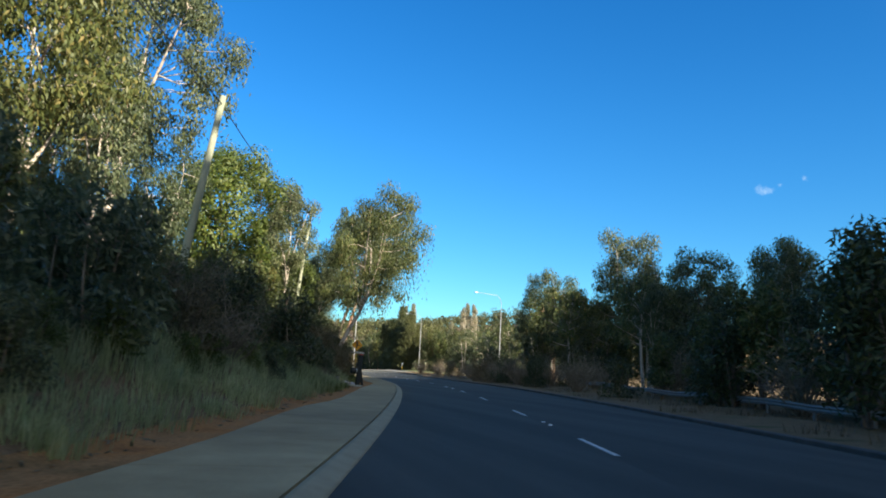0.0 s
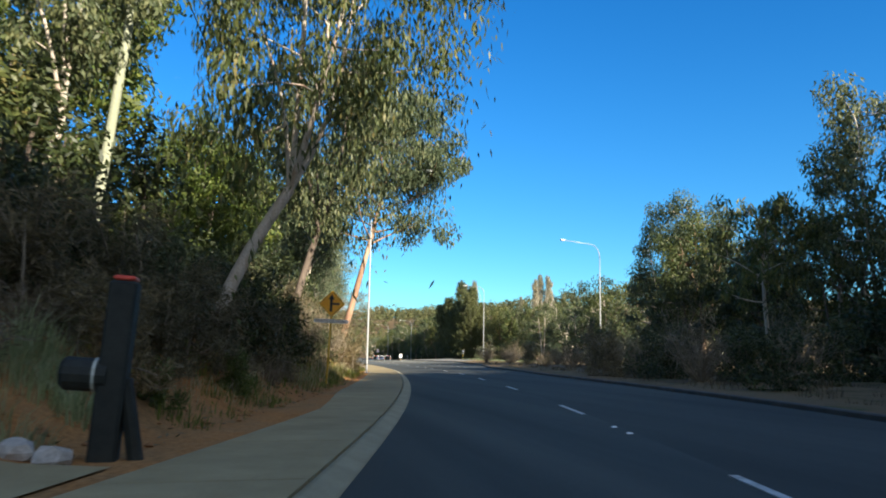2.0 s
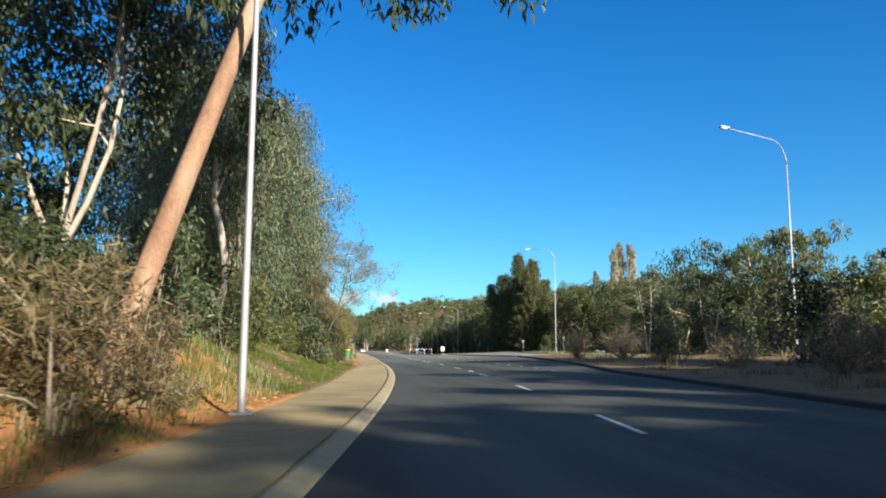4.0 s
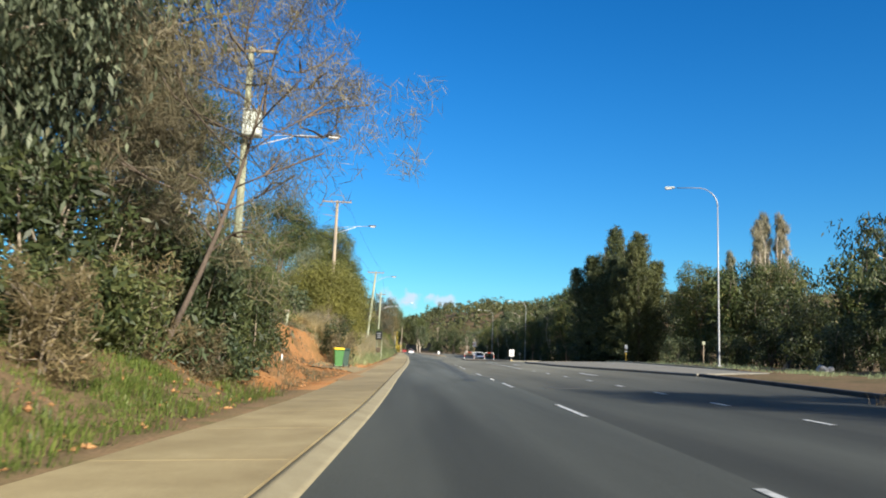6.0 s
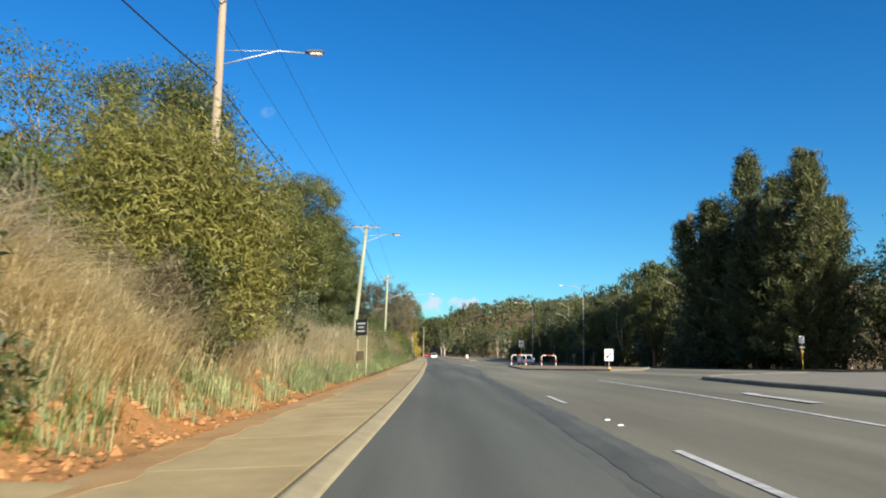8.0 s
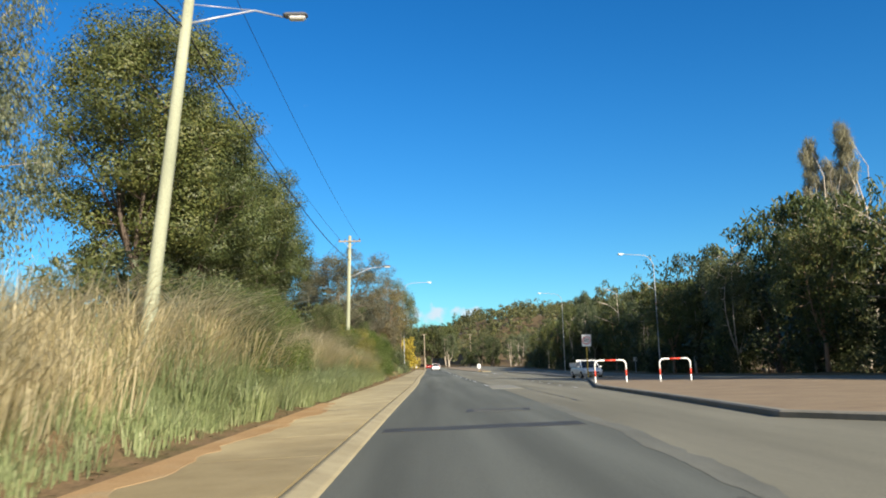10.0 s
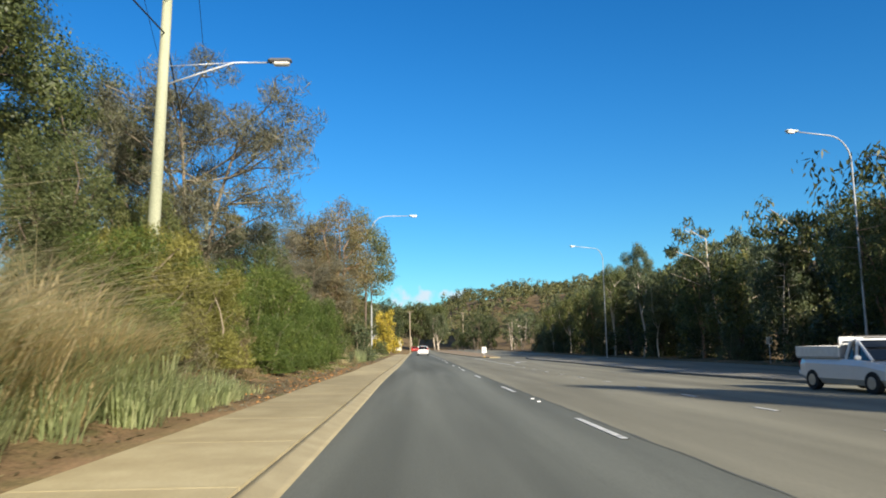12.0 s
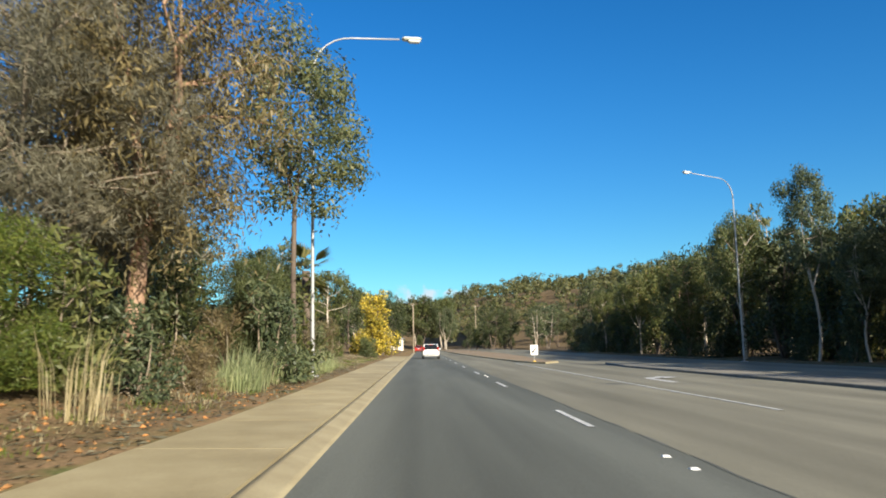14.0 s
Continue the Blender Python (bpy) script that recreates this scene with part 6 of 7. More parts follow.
for x, y, k in ((-26.0, -263.5, 0.72), (-28.5, -266.5, 0.8), (-25.2, -258.0, 0.7)):
    place(P_BUSH, x, y, k, y)
place(P_GUM[2], -12.4, -180, 1.05, 1.0)
spread([P_DARK[2], P_SHRUB[4], P_SHRUB[3]], -12.5, -8.6, -292, -252, 14, 0.38, 0.5)
spread(P_DARK, -18, -12.5, -292, -205, 9, 0.4, 0.6)
spread(DARKSHRUB, -8.6, -6.4, -292, -253, 15, 0.7, 1.0)
spread([P_SHRUB[1], P_SHRUB[4], P_SHRUB[1]], -6.6, -5.5, -290, -253, 14, 0.3, 0.5)
spread(BROWN, -10.5, -6.6, -242, -186, 24, 0.6, 1.05)
spread(BROWN + [P_SHRUB[2]], -12.5, -9.5, -238, -186, 10, 0.9, 1.4)
spread([P_SHRUB[4], P_SHRUB[3], P_TWIG[0], P_SHRUB[1]], -8.8, -5.0, -264, -250.5, 16, 0.3, 0.6)
spread([P_SHRUB[3], P_TWIG[0], P_SHRUB[4], P_SHRUB[3]], -9.5, -5.6, -243.4, -228, 18, 0.4, 0.75)
spread([P_SHRUB[0], P_SHRUB[4], P_TWIG[1], P_SHRUB[3], P_SHRUB[0]], -7.4, -5.6, -232, -199, 24, 0.5, 0.85)
spread([P_SHRUB[0], P_SHRUB[3], P_SHRUB[4]], -9.4, -7.2, -230, -199, 14, 0.9, 1.3)
spread([P_SHRUB[3], P_SHRUB[4], P_TWIG[0], P_SHRUB[1]], -7.4, -4.9, -241, -226, 16, 0.3, 0.5)
spread(P_DARK, -16, -12, -236, -180, 8, 0.5, 0.7)
for k, x, y, s in ((2, -27.6, -243.0, 0.6), (2, -24.8, -238.0, 0.62), (2, -30.0, -232.0, 0.8)):
    place(P_DARK[k], x, y, s, y)
spread([P_DARK[2], P_DARK[1], P_SHRUB[4]], -18, -10.5, -247, -216, 13, 0.55, 0.85)
spread(P_FAR, -50, -26, -280, -150, 8, 0.9, 1.2)

# left side, middle
place(P_GREY, -15.2, -152, 1.15, 1.0)
place(P_GREY, -16.5, -166, 1.1, 3.1)
place(P_BIG, -17.5, -140, 0.75, 3.1)
place(P_GREY, -13.0, -173, 0.85, 2.1)
place(P_GREY, -12.6, -157.5, 0.92, 4.1)
place(P_SPIKE, -8.9, -152.2, 1.0, 0.0)
for k, x, y, s in ((0, -8.9, -150.5, 1.15), (2, -9.2, -147.0, 1.2), (0, -8.6, -143.8, 0.95), (4, -9.6, -141.5, 1.2), (0, -8.2, -147.2, 0.7), (3, -7.9, -151.6, 0.6)):
    place(P_SHRUB[k], x, y, s, y)
place(P_SHRUB[0], -8.4, -164.8, 0.85, 2.2)
place(P_DRYTREE, -12.0, -151.8, 1.12, 3.6)
place(P_CROWN, -21.0, -114, 1.05, 2.0)
place(P_BIG, -20.8, -118.0, 0.44, 1.0)
place(P_BUSH, -14.2, -125.2, 1.05, 0.0)
place(P_BUSH, -17.6, -127.0, 1.1, 2.0)
place(P_BUSH, -11.9, -125.4, 0.7, 4.0)
for x, y, k in ((-10.3, -134.2, 0.62), (-10.2, -132.6, 0.7), (-9.9, -131.2, 0.6), (-11.6, -131.8, 0.8)):
    place(P_SHRUB[3], x, y, k, y)
spread([P_SHRUB[0], P_SHRUB[2], P_SHRUB[3], P_SHRUB[0], P_SHRUB[4]], -11, -7.6, -186, -138, 24, 1.0, 1.45)
spread([P_SHRUB[0], P_SHRUB[2], P_SHRUB[3]], -7.6, -5.9, -172, -138, 13, 0.55, 0.95)
place(P_SHRUB[4], -15.8, -128.0, 1.1, 0.4)
place(P_SHRUB[2], -11.6, -131.2, 0.85, 0.4)
spread([P_SHRUB[2], P_SHRUB[0], P_SHRUB[4]], -6.9, -5.7, -168, -142, 9, 0.65, 0.95)
place(P_ROUND, -9.5, -106.2, 1.1, 0.0, 0.98)
place(P_CROWN, -17.6, -84.0, 0.98, 0.0)
place(P_OPEN, -19.5, -97.0, 1.05, 0.5)
place(P_SHRUB[0], -7.6, -109.2, 1.0, 0.4)
place(P_SHRUB[3], -8.0, -111.0, 0.95, 0.4)
place(P_SHRUB[3], -6.7, -121.6, 0.95, 3.4)
place(P_SHRUB[0], -7.3, -120.2, 0.9, 1.4)
place(P_TWIG[1], -8.4, -116.5, 0.7, 0.4)
place(P_SHRUB[4], -11.0, -112, 1.1, 1.4)
place(P_SHRUB[2], -11.6, -120.5, 1.3, 1.4)
place(P_GREEN, -15.5, -103, 0.36, 0.4)
place(P_SHRUB[0], -8.6, -96.0, 1.2, 1.4)
place(P_SHRUB[0], -9.4, -92.0, 1.35, 1.4)
spread([P_SHRUB[0], P_SHRUB[2], P_SHRUB[4]], -12, -9.4, -96, -62, 10, 0.9, 1.35)
spread(P_DARK + P_FAR, -36, -20, -128, 0, 9, 0.75, 1.0)
# left side, tall trees by the grass bank
place(P_BIG, -16.4, -17, 0.78, 0.9)
place(P_BIG, -16.6, -31, 0.8, 2.9)
place(P_BIG, -16.6, -43, 0.92, 4.4)
place(P_BIG, -15.4, -37, 0.78, 1.2)
place(P_BIG, -15.0, -24, 0.72, 3.2)
place(P_BIG, -15.4, -7, 0.6, 1.9)
place(P_GREY, -20, -57, 0.9, 1.9)
spread([P_SHRUB[0], P_SHRUB[2], P_SHRUB[4]], -12, -9.6, -62, -14, 10, 1.0, 1.4)
place(P_ACACIA, -8.7, -23.0, 0.52, 0.3)
place(P_SHRUB[2], -8.2, -16.0, 1.15, 0.3)
place(P_SHRUB[0], -7.2, -19.0, 0.85, 0.3)
place(P_SHRUB[3], -6.8, -14.5, 0.95, 0.3)
place(P_BUSH, -7.6, -60.0, 0.72, 2.0)
place(P_FEATHER, -6.7, -56.6, 1.05, 1.0)
place(P_FEATHER, -6.9, -52.2, 0.9, 2.0)
place(P_BUSH, -8.4, -54.5, 0.66, 4.0)
place(P_SHRUB[2], -6.5, -58.2, 0.85, 2.0)
place(P_SHRUB[1], -6.0, -61.0, 0.7, 1.0)
place(P_SHRUB[2], -6.6, -49.5, 0.7, 4.0)
place(P_SHRUB[3], -6.2, -44.0, 0.6, 3.0)
# left side, end
place(P_DRYTREE, -8.8, -10.5, 1.22, 2.0)
for k, (x, y, s) in enumerate(((-6.7, -16.2, 1.0), (-6.5, -13.4, 0.9), (-7.6, -19.2, 1.1), (-7.2, -23.5, 0.95))):
    place(P_FEATHER, x, y, s, k * 1.7)
for x, y, k in ((-5.4, -9.8, 0.7), (-5.5, -6.4, 0.8), (-5.2, -2.6, 0.6), (-5.5, -12.6, 0.7)):
    place(P_FEATHER, x, y, k, y)
place(P_OLIVE, -6.0, -19.6, 1.0, 1.0)
place(P_OLIVE, -6.6, -22.6, 1.15, 3.0)
place(P_FEATHER, -6.3, 4.0, 0.95, 3.0)
place(P_SHRUB[3], -5.7, -17.2, 0.65, 1.0)
place(P_SHRUB[3], -6.0, -21.4, 0.7, 2.0)
place(P_ACACIA, -9.2, -16.0, 0.55, 1.0)
place(P_TALLPALM, -14.2, 17.0, 0.95, 0.0)
place(P_ACACIA, -8.6, -2.5, 0.72, 3.0)
place(P_ROUND, -8.4, -17.0, 0.55, 1.0)
place(P_ACACIA, -8.7, 5.5, 0.58, 1.0)
place(P_ACACIA, -10.5, -8.0, 0.6, 5.0)
place(P_FEATHER, -6.3, -7.6, 1.30, 0.0)
place(P_FEATHER, -6.2, -4.4, 1.17, 1.0)
place(P_FEATHER, -6.8, -11.0, 1.23, 2.0)
place(P_SHRUB[3], -6.8, -0.5, 0.8, 3.0)
place(P_TWIG[1], -6.4, 1.6, 0.6, 3.0)
place(P_FEATHER, -6.2, 7.2, 1.23, 4.0)
for k, (x, y, s) in enumerate(((-5.7, 4.8, 0.85), (-7.8, 0.8, 1.3), (-7.8, 8.6, 1.3))):
    place(P_FEATHER, x, y, s, k * 1.3 + 0.5)
place(P_SHRUB[4], -7.6, 10.0, 1.2, 2.0)
place(P_SHRUB[2], -6.4, 13.0, 0.95, 0.9)
place(P_SHRUB[4], -5.4, 14.6, 0.6, 2.9)
place(P_FEATHER, -6.8, 11.4, 0.95, 2.9)
place(P_ACACIA, -9.4, 13.0, 0.5, 1.9)
place(P_SHRUB[0], -6.4, 14.6, 0.6, 2.9)
place(P_SHRUB[3], -5.2, 17.6, 0.55, 1.9)
place(P_ORANGE, -6.7, 17.4, 1.0, 0.6)
place(P_DRYTREE, -8.7, 19.5, 1.2, 0.6)
place(P_DRYTREE, -7.9, 15.0, 0.8, 2.6)
place(P_ACACIA, -10.5, 27, 0.9, 0.6)
place(P_CLUMP, -4.5, 27.0, 1.05, 2.6)
place(P_SHRUB[4], -4.75, 24.0, 0.95, 1.1)
place(P_ACACIA, -5.6, 25.0, 0.42, 2.4)
place(P_SHRUB[2], -5.8, 29.5, 0.95, 2.2)
place(P_ACACIA, -6.6, 31.0, 0.5, 2.0)
place(P_SHRUB[4], -4.9, 25.2, 0.9, 1.6)
place(P_SHRUB[0], -5.2, 27.6, 1.25, 0.6)
place(P_SHRUB[0], -7.2, 21, 1.0, 2.9)
place(P_SHRUB[3], -6.2, 24, 0.9, 2.9)
place(P_PALM, -7.0, 46.0, 1.3, 1.0)
place(P_WATTLE, -5.0, 84.0, 1.0, 0.0, 1.0)
place(P_WATTLE, -5.6, 92.0, 0.75, 1.0)
spread(P_SHRUB, -8.5, -5.8, 26, 60, 9, 0.75, 1.2)
spread(P_SHRUB[1:4], -8.5, -5.2, 60, 118, 7, 0.65, 0.95)
spread(P_FAR + P_DARK, -24, -9.5, 36, 150, 20, 0.6, 0.9)
spread(P_FAR + P_DARK, -34, -6, 118, 222, 12, 0.5, 0.85)

# right side, start
place(P_GUM[1], 22.2, -211.8, 1.42, 0.3)
place(P_GUM[1], 24.1, -183, 1.3, 1.3)
place(P_GUM[3], 22.5, -190, 1.1, 2.3)
place(P_DARK[0], 22.1, -201.5, 1.15, 2.3)
place(P_GUM[3], 23.3, -225, 1.15, 3.3)
place(P_GUM[0], 29.0, -231, 1.15, 1.3)
place(P_SHRUB[3], 3.6, -211.2, 1.2, 0.0)
place(P_SHRUB[0], 6.4, -212.5, 1.1, 1.0)
place(P_SHRUB[0], 5.0, -216.5, 0.9, 2.0)
for x, y, k in ((5.2, -223.0, 0.85), (3.2, -228.0, 0.8), (7.6, -219.0, 1.0), (8.6, -224.0, 1.0)):
    place(P_SHRUB[0], x, y, k, y)
place(P_SHRUB[3], 8.4, -206.0, 1.0, 3.0)
place(P_GUM[2], 26.0, -234, 0.9, 5.3)
spread(P_FAR + P_DARK, 27, 36, -246, -178, 14, 0.55, 0.8)
spread([P_DARK[2], P_FAR[1], P_DARK[0]], 22, 32, -276, -200, 14, 0.5, 0.7)
spread([P_FAR[2], P_FAR[0], P_FAR[1], P_GUM[2]], 20, 29, -240, -177, 17, 0.55, 0.85)
spread(P_DARK, 15, 21, -268, -242, 7, 0.5, 0.72)
for k, x, y, s in ((0, -2.6, -271.8, 0.8), (1, 1.5, -268.0, 0.9), (0, 6.5, -263.5, 0.95), (2, 0.5, -262.5, 0.75), (1, 10.0, -258.5, 0.9)):
    place(P_DARK[k], x, y, s, x)
spread([P_SHRUB[0], P_SHRUB[3], P_TWIG[0], P_TWIG[1]], 12.5, 19, -284, -150, 26, 0.7, 1.2)
spread([P_SHRUB[0], P_SHRUB[4]], 21, 28, -228, -165, 8, 1.1, 1.6)
# unseen tall forest, added out of view to shade the start of the road
for y in range(-420, -248, 8):
    for k in (0, 1):
        x = max(xref(y) + 34, -25 + 1.05 * (y + 294) + 18) + 9 * k + rnd.uniform(-1.5, 1.5)
        place(P_SHADE, x, y + rnd.uniform(-2, 2), rnd.uniform(1.0, 1.1) * (1.12 if y < -294 else 1.06 if y < -277 else 1.01 if y < -270 else 1.0 if y < -263 else 1.07 if y < -255 else 1.12), rnd.uniform(0, 6.28))
# right side, middle
place(P_SHEOAK, 29.8, -57.0, 1.14, 0.0)
place(P_SHEOAK, 30.4, -67.0, 1.0, 4.0)
place(P_SHEOAK, 28.4, -61.5, 0.85, 1.2)
place(P_SHEOAK, 27.0, -54.0, 0.9, 2.2)
place(P_GUM[3], 36.0, -75.5, 1.0, 4.0)
place(P_FAR[2], 38.5, -79.0, 0.95, 1.0)
place(P_GUM[3], 42.5, -82.0, 1.0, 2.0)
place(P_DARK[1], 39.0, -86.0, 1.1, 5.0)
for x, y, k in ((33.5, -78.0, 1.3), (31.6, -83.0, 1.2), (33.0, -88.5, 1.2)):
    place(P_SHRUB[0], x, y, k, y)
for i, (x, y, s) in enumerate(((44, -1, 1.45), (46.5, -4, 1.5), (48, 2, 1.35))):
    place(P_POPLAR, x, y, s, i)
for i, (x, y, s) in enumerate(((31.5, -24, 1.12), (33, -10, 1.2), (34, 6, 1.1), (32, 20, 0.95), (31.5, 33, 1.0), (33, 44, 0.9))):
    place(P_FAR[i % 3], x, y, s, i * 1.3)
for i, (x, y, s) in enumerate(((46.2, -70, 1.14), (48.5, -67.5, 1.22), (50.2, -69, 1.2), (43.2, -68, 0.9))):
    place(P_POPLAR, x, y, s, i)
spread(P_FAR + P_DARK, 29, 38, -152, -98, 15, 0.6, 0.82)
spread([P_SHRUB[0], P_SHRUB[4]], 28, 31, -150, -84, 8, 0.9, 1.4)
spread(P_DARK, 34, 44, -150, -60, 9, 1.0, 1.35)
# right side, end
spread(P_DARK, 28.5, 33, -56, 130, 38, 0.85, 1.2)
spread(P_FAR, 30, 38, -55, 140, 20, 0.65, 0.95)
spread(P_SHRUB[:1] + P_SHRUB[4:], 27.8, 29, -56, 130, 14, 0.7, 1.1)
spread(P_DARK + P_FAR, 36, 50, -40, 190, 16, 0.85, 1.15)
spread([P_SHRUB[0], P_SHRUB[4], P_SHRUB[0]], 29, 34, -70, 150, 46, 1.1, 1.7)
place(P_ROUND, 34.5, 60, 1.25, 0.4)
spread(P_DARK + P_FAR, 15, 62, 190, 262, 22, 0.7, 1.0)
spread(P_DARK + P_FAR, -34, 15, 240, 300, 14, 0.5, 0.68)
spread(P_FAR + P_GUM[:2], -34, 14, 296, 326, 12, 1.25, 1.6)

spread(P_GUM, 27.6, 29.6, -34, 120, 13, 0.6, 0.85)
spread(P_DARK + P_FAR, 48, 64, -125, -20, 16, 1.0, 1.3)
spread(P_FAR + P_DARK, 48, 100, -150, 190, 60, 0.65, 0.9)


# ---- forest on the hill ----
def d_line(x, y):
    return y + 1.35 * max(0.0, x - 40)


def hill_forest(seed, n):
    """Separate rounded crowns on the slope, each of two or three puffs full above and flat below."""
    rng = np.random.default_rng(seed)
    near, far = [], []
    count = 0
    while count < n:
        x, y = rng.uniform(-420, 620), rng.uniform(190, 1150)
        d = d_line(x, y)
        if abs(x - 4) < 16 and y < 300 or d < 262 or d > 1250 or abs(math.atan2(x, y + 40)) > 0.62:
            continue
        count += 1
        z = gz(x, y)
        H = rng.uniform(7, 14) * (1.0 + 0.5 * noise.noise((x * 0.035, y * 0.035, 6.0)))
        W = H * rng.uniform(0.30, 0.5)
        for k in range(3):
            c = np.array((x + rng.normal() * W * 0.45, y + rng.normal() * W * 0.45, z + H * (0.55 + 0.16 * k + rng.uniform(-0.06, 0.06))))
            r = W * rng.uniform(0.5, 0.8) * (1.15 - 0.2 * k)
            m = 84 if d < 470 else 34
            p = unit(rng.normal(size=(m, 3)))
            p[:, 2] = np.where(p[:, 2] < 0, p[:, 2] * 0.5, p[:, 2])
            q = c + p * r * (rng.uniform(0.55, 1, (m, 1)) ** 0.4)
            (near if d < 470 else far).append(np.stack([q, unit(p + np.array((0, 0, 0.2)))], 1))
    out = []
    for q, L in ((near, 0.85), (far, 1.5)):
        q = np.concatenate(q)
        out.append(leaf_quads(rng, q[:, 0], L, L * 0.62, 0.05, q[:, 1], 0.88))
    return quads_mesh("forest", np.concatenate(out), L_HILL)


tagged(new("forest", hill_forest(81, 4300)), "olive-green eucalypt forest covering the hillside", "forest", "", "stuff")


# ---- grass and litter ----
def blades(name, label, spots, mat, seed, h0, h1, width, bend, cat="grass"):
    """Curved grass blades in tufts; spots: (x, y, how many, radius)."""
    rng = np.random.default_rng(seed)
    out = []
    for x, y, n, rad, hs in spots:
        z = gz(x, y)
        a = rng.uniform(0, 6.28, n)
        rr = rad * np.sqrt(rng.uniform(0, 1, n))
        bx, by = x + rr * np.cos(a), y + rr * np.sin(a)
        h = rng.uniform(h0, h1, n) * hs
        wind = np.stack([np.cos(a) * rr / rad * 0.9 + 0.45 + rng.normal(0, 0.35, n), np.sin(a) * rr / rad * 0.9 - 0.15 + rng.normal(0, 0.35, n)], 1)
        wind = unit(wind)
        dx, dy = wind[:, 0], wind[:, 1]
        w = width * rng.uniform(0.6, 1.3, n)
        sx, sy = -dy * w, dx * w
        bz = np.array([gz(float(p), float(q)) for p, q in zip(bx, by)]) - 0.03
        b0 = np.stack([bx, by, bz], 1)
        bd = bend * rng.uniform(0.4, 1.5, n)
        mid = b0 + np.stack([dx * bd * h * 0.32, dy * bd * h * 0.32, h * 0.6], 1)
        tip = b0 + np.stack([dx * bd * h, dy * bd * h, h * (1 - 0.22 * bd)], 1)
        s = np.stack([sx, sy, np.zeros(n)], 1)
        out.append(np.stack([b0 - s, b0 + s, mid + s * 0.8, mid - s * 0.8], 1))
        out.append(np.stack([mid - s * 0.8, mid + s * 0.8, tip + s * 0.08, tip - s * 0.08], 1))
    ob = new(name, quads_mesh(name, np.concatenate(out), mat))
    return tagged(ob, label, cat, "", "stuff")


def tufts(seed, u0, u1, y0, y1, count, n, rad, s0=0.8, s1=1.2):
    r = random.Random(seed)
    res = []
    for i in range(count):
        y = r.uniform(y0, y1)
        x = xref(y) + r.uniform(u0, u1)
        res.append((x, y, n, rad, r.uniform(s0, s1) * (1 + 0.6 * noise.noise((x * 0.5, y * 0.5, 8.0)))))
    return res


def lawn(seed, u0, u1, y0, y1, count, n, rad):
    """Tufts kept to uneven patches."""
    return [q for q in tufts(seed, u0, u1, y0, y1, count, n, rad) if noise.noise((q[0] * 0.35, q[1] * 0.22, 4.0)) > -0.16]


# tall grass on the bank
blades("tall_grass", "tall dry straw-coloured grass with pale seed heads on the bank", tufts(1, -9.4, -5.9, -69, -27, 190, 90, 0.42, 0.45, 1.45), L_STRAW, 1, 1.1, 2.2, 0.014, 1.0)
blades("tall_grass", "tall flopping straw-coloured grass beside the footpath", tufts(44, -7.4, -5.3, -37, -25, 64, 90, 0.42, 0.7, 1.25), L_STRAW, 44, 1.1, 1.9, 0.014, 1.1)
blades("tall_grass", "long green grass among the dry stalks on the bank", tufts(21, -7.6, -4.9, -69, -27, 120, 80, 0.40, 0.4, 1.35), L_GRASS, 21, 0.8, 1.6, 0.013, 0.8)
blades("tall_grass", "long green grass at the foot of the bank", tufts(2, -5.6, -4.3, -69, -24, 160, 80, 0.36, 0.4, 1.5), L_GRASS, 2, 0.45, 1.0, 0.012, 0.75)
blades("tall_grass", "tall dry straw-coloured grass with pale seed heads behind the bins", tufts(3, -9.6, -5.6, -113, -70, 300, 55, 0.5, 0.7, 1.2), L_STRAW, 3, 0.9, 1.8, 0.013, 0.55)
blades("tall_grass", "tall straw-coloured grass above the earth cutting", tufts(14, -8.8, -5.9, -119, -106, 90, 80, 0.5, 0.6, 1.2), L_STRAW, 14, 0.9, 1.6, 0.014, 1.1)
blades("tall_grass", "scattered green tufts at the foot of the cutting", tufts(33, -6.2, -4.7, -119, -104, 46, 40, 0.35, 0.6, 1.1), L_GRASS, 33, 0.3, 0.8, 0.012, 0.4)
blades("tall_grass", "long green grass along the bank foot", tufts(4, -6.2, -4.6, -104, -66, 240, 40, 0.35, 0.6, 1.1), L_GRASS, 4, 0.3, 0.8, 0.012, 0.4)
blades("grass", "short bright green grass on the earth bank", lawn(5, -8.5, -4.0, -190, -151, 1000, 48, 0.45), L_LAWN, 5, 0.08, 0.26, 0.010, 0.4)
blades("grass", "patches of green grass on the red cutting", lawn(15, -10.5, -5.0, -121, -110, 220, 46, 0.4), L_LAWN, 15, 0.1, 0.32, 0.010, 0.4)
blades("grass", "short green grass at the footpath edge in shade", tufts(6, -7.2, -4.4, -292, -253, 420, 46, 0.4, 0.8, 1.3), L_GRASS, 6, 0.2, 0.6, 0.010, 0.35)
blades("grass", "weeds and dry grass on the earth bank in shade", tufts(7, -9.5, -4.6, -240, -186, 300, 34, 0.45, 0.6, 1.3), L_STRAW, 7, 0.15, 0.6, 0.008, 0.5)
blades("grass", "weeds and short grass on the bank above the driveway", tufts(17, -9.5, -4.3, -264, -249.6, 330, 46, 0.45, 0.7, 1.3), L_LAWN, 17, 0.12, 0.45, 0.009, 0.5)
blades("tall_grass", "long green tufts at the foot of the letterbox", tufts(46, -6.4, -4.9, -243.8, -240.5, 22, 60, 0.35, 0.7, 1.2), L_GRASS, 46, 0.3, 0.7, 0.010, 0.5)
blades("grass", "weeds along the footpath edge", tufts(8, -6.8, -4.2, -240, -186, 300, 36, 0.45, 0.6, 1.3), L_LAWN, 8, 0.12, 0.4, 0.010, 0.4)
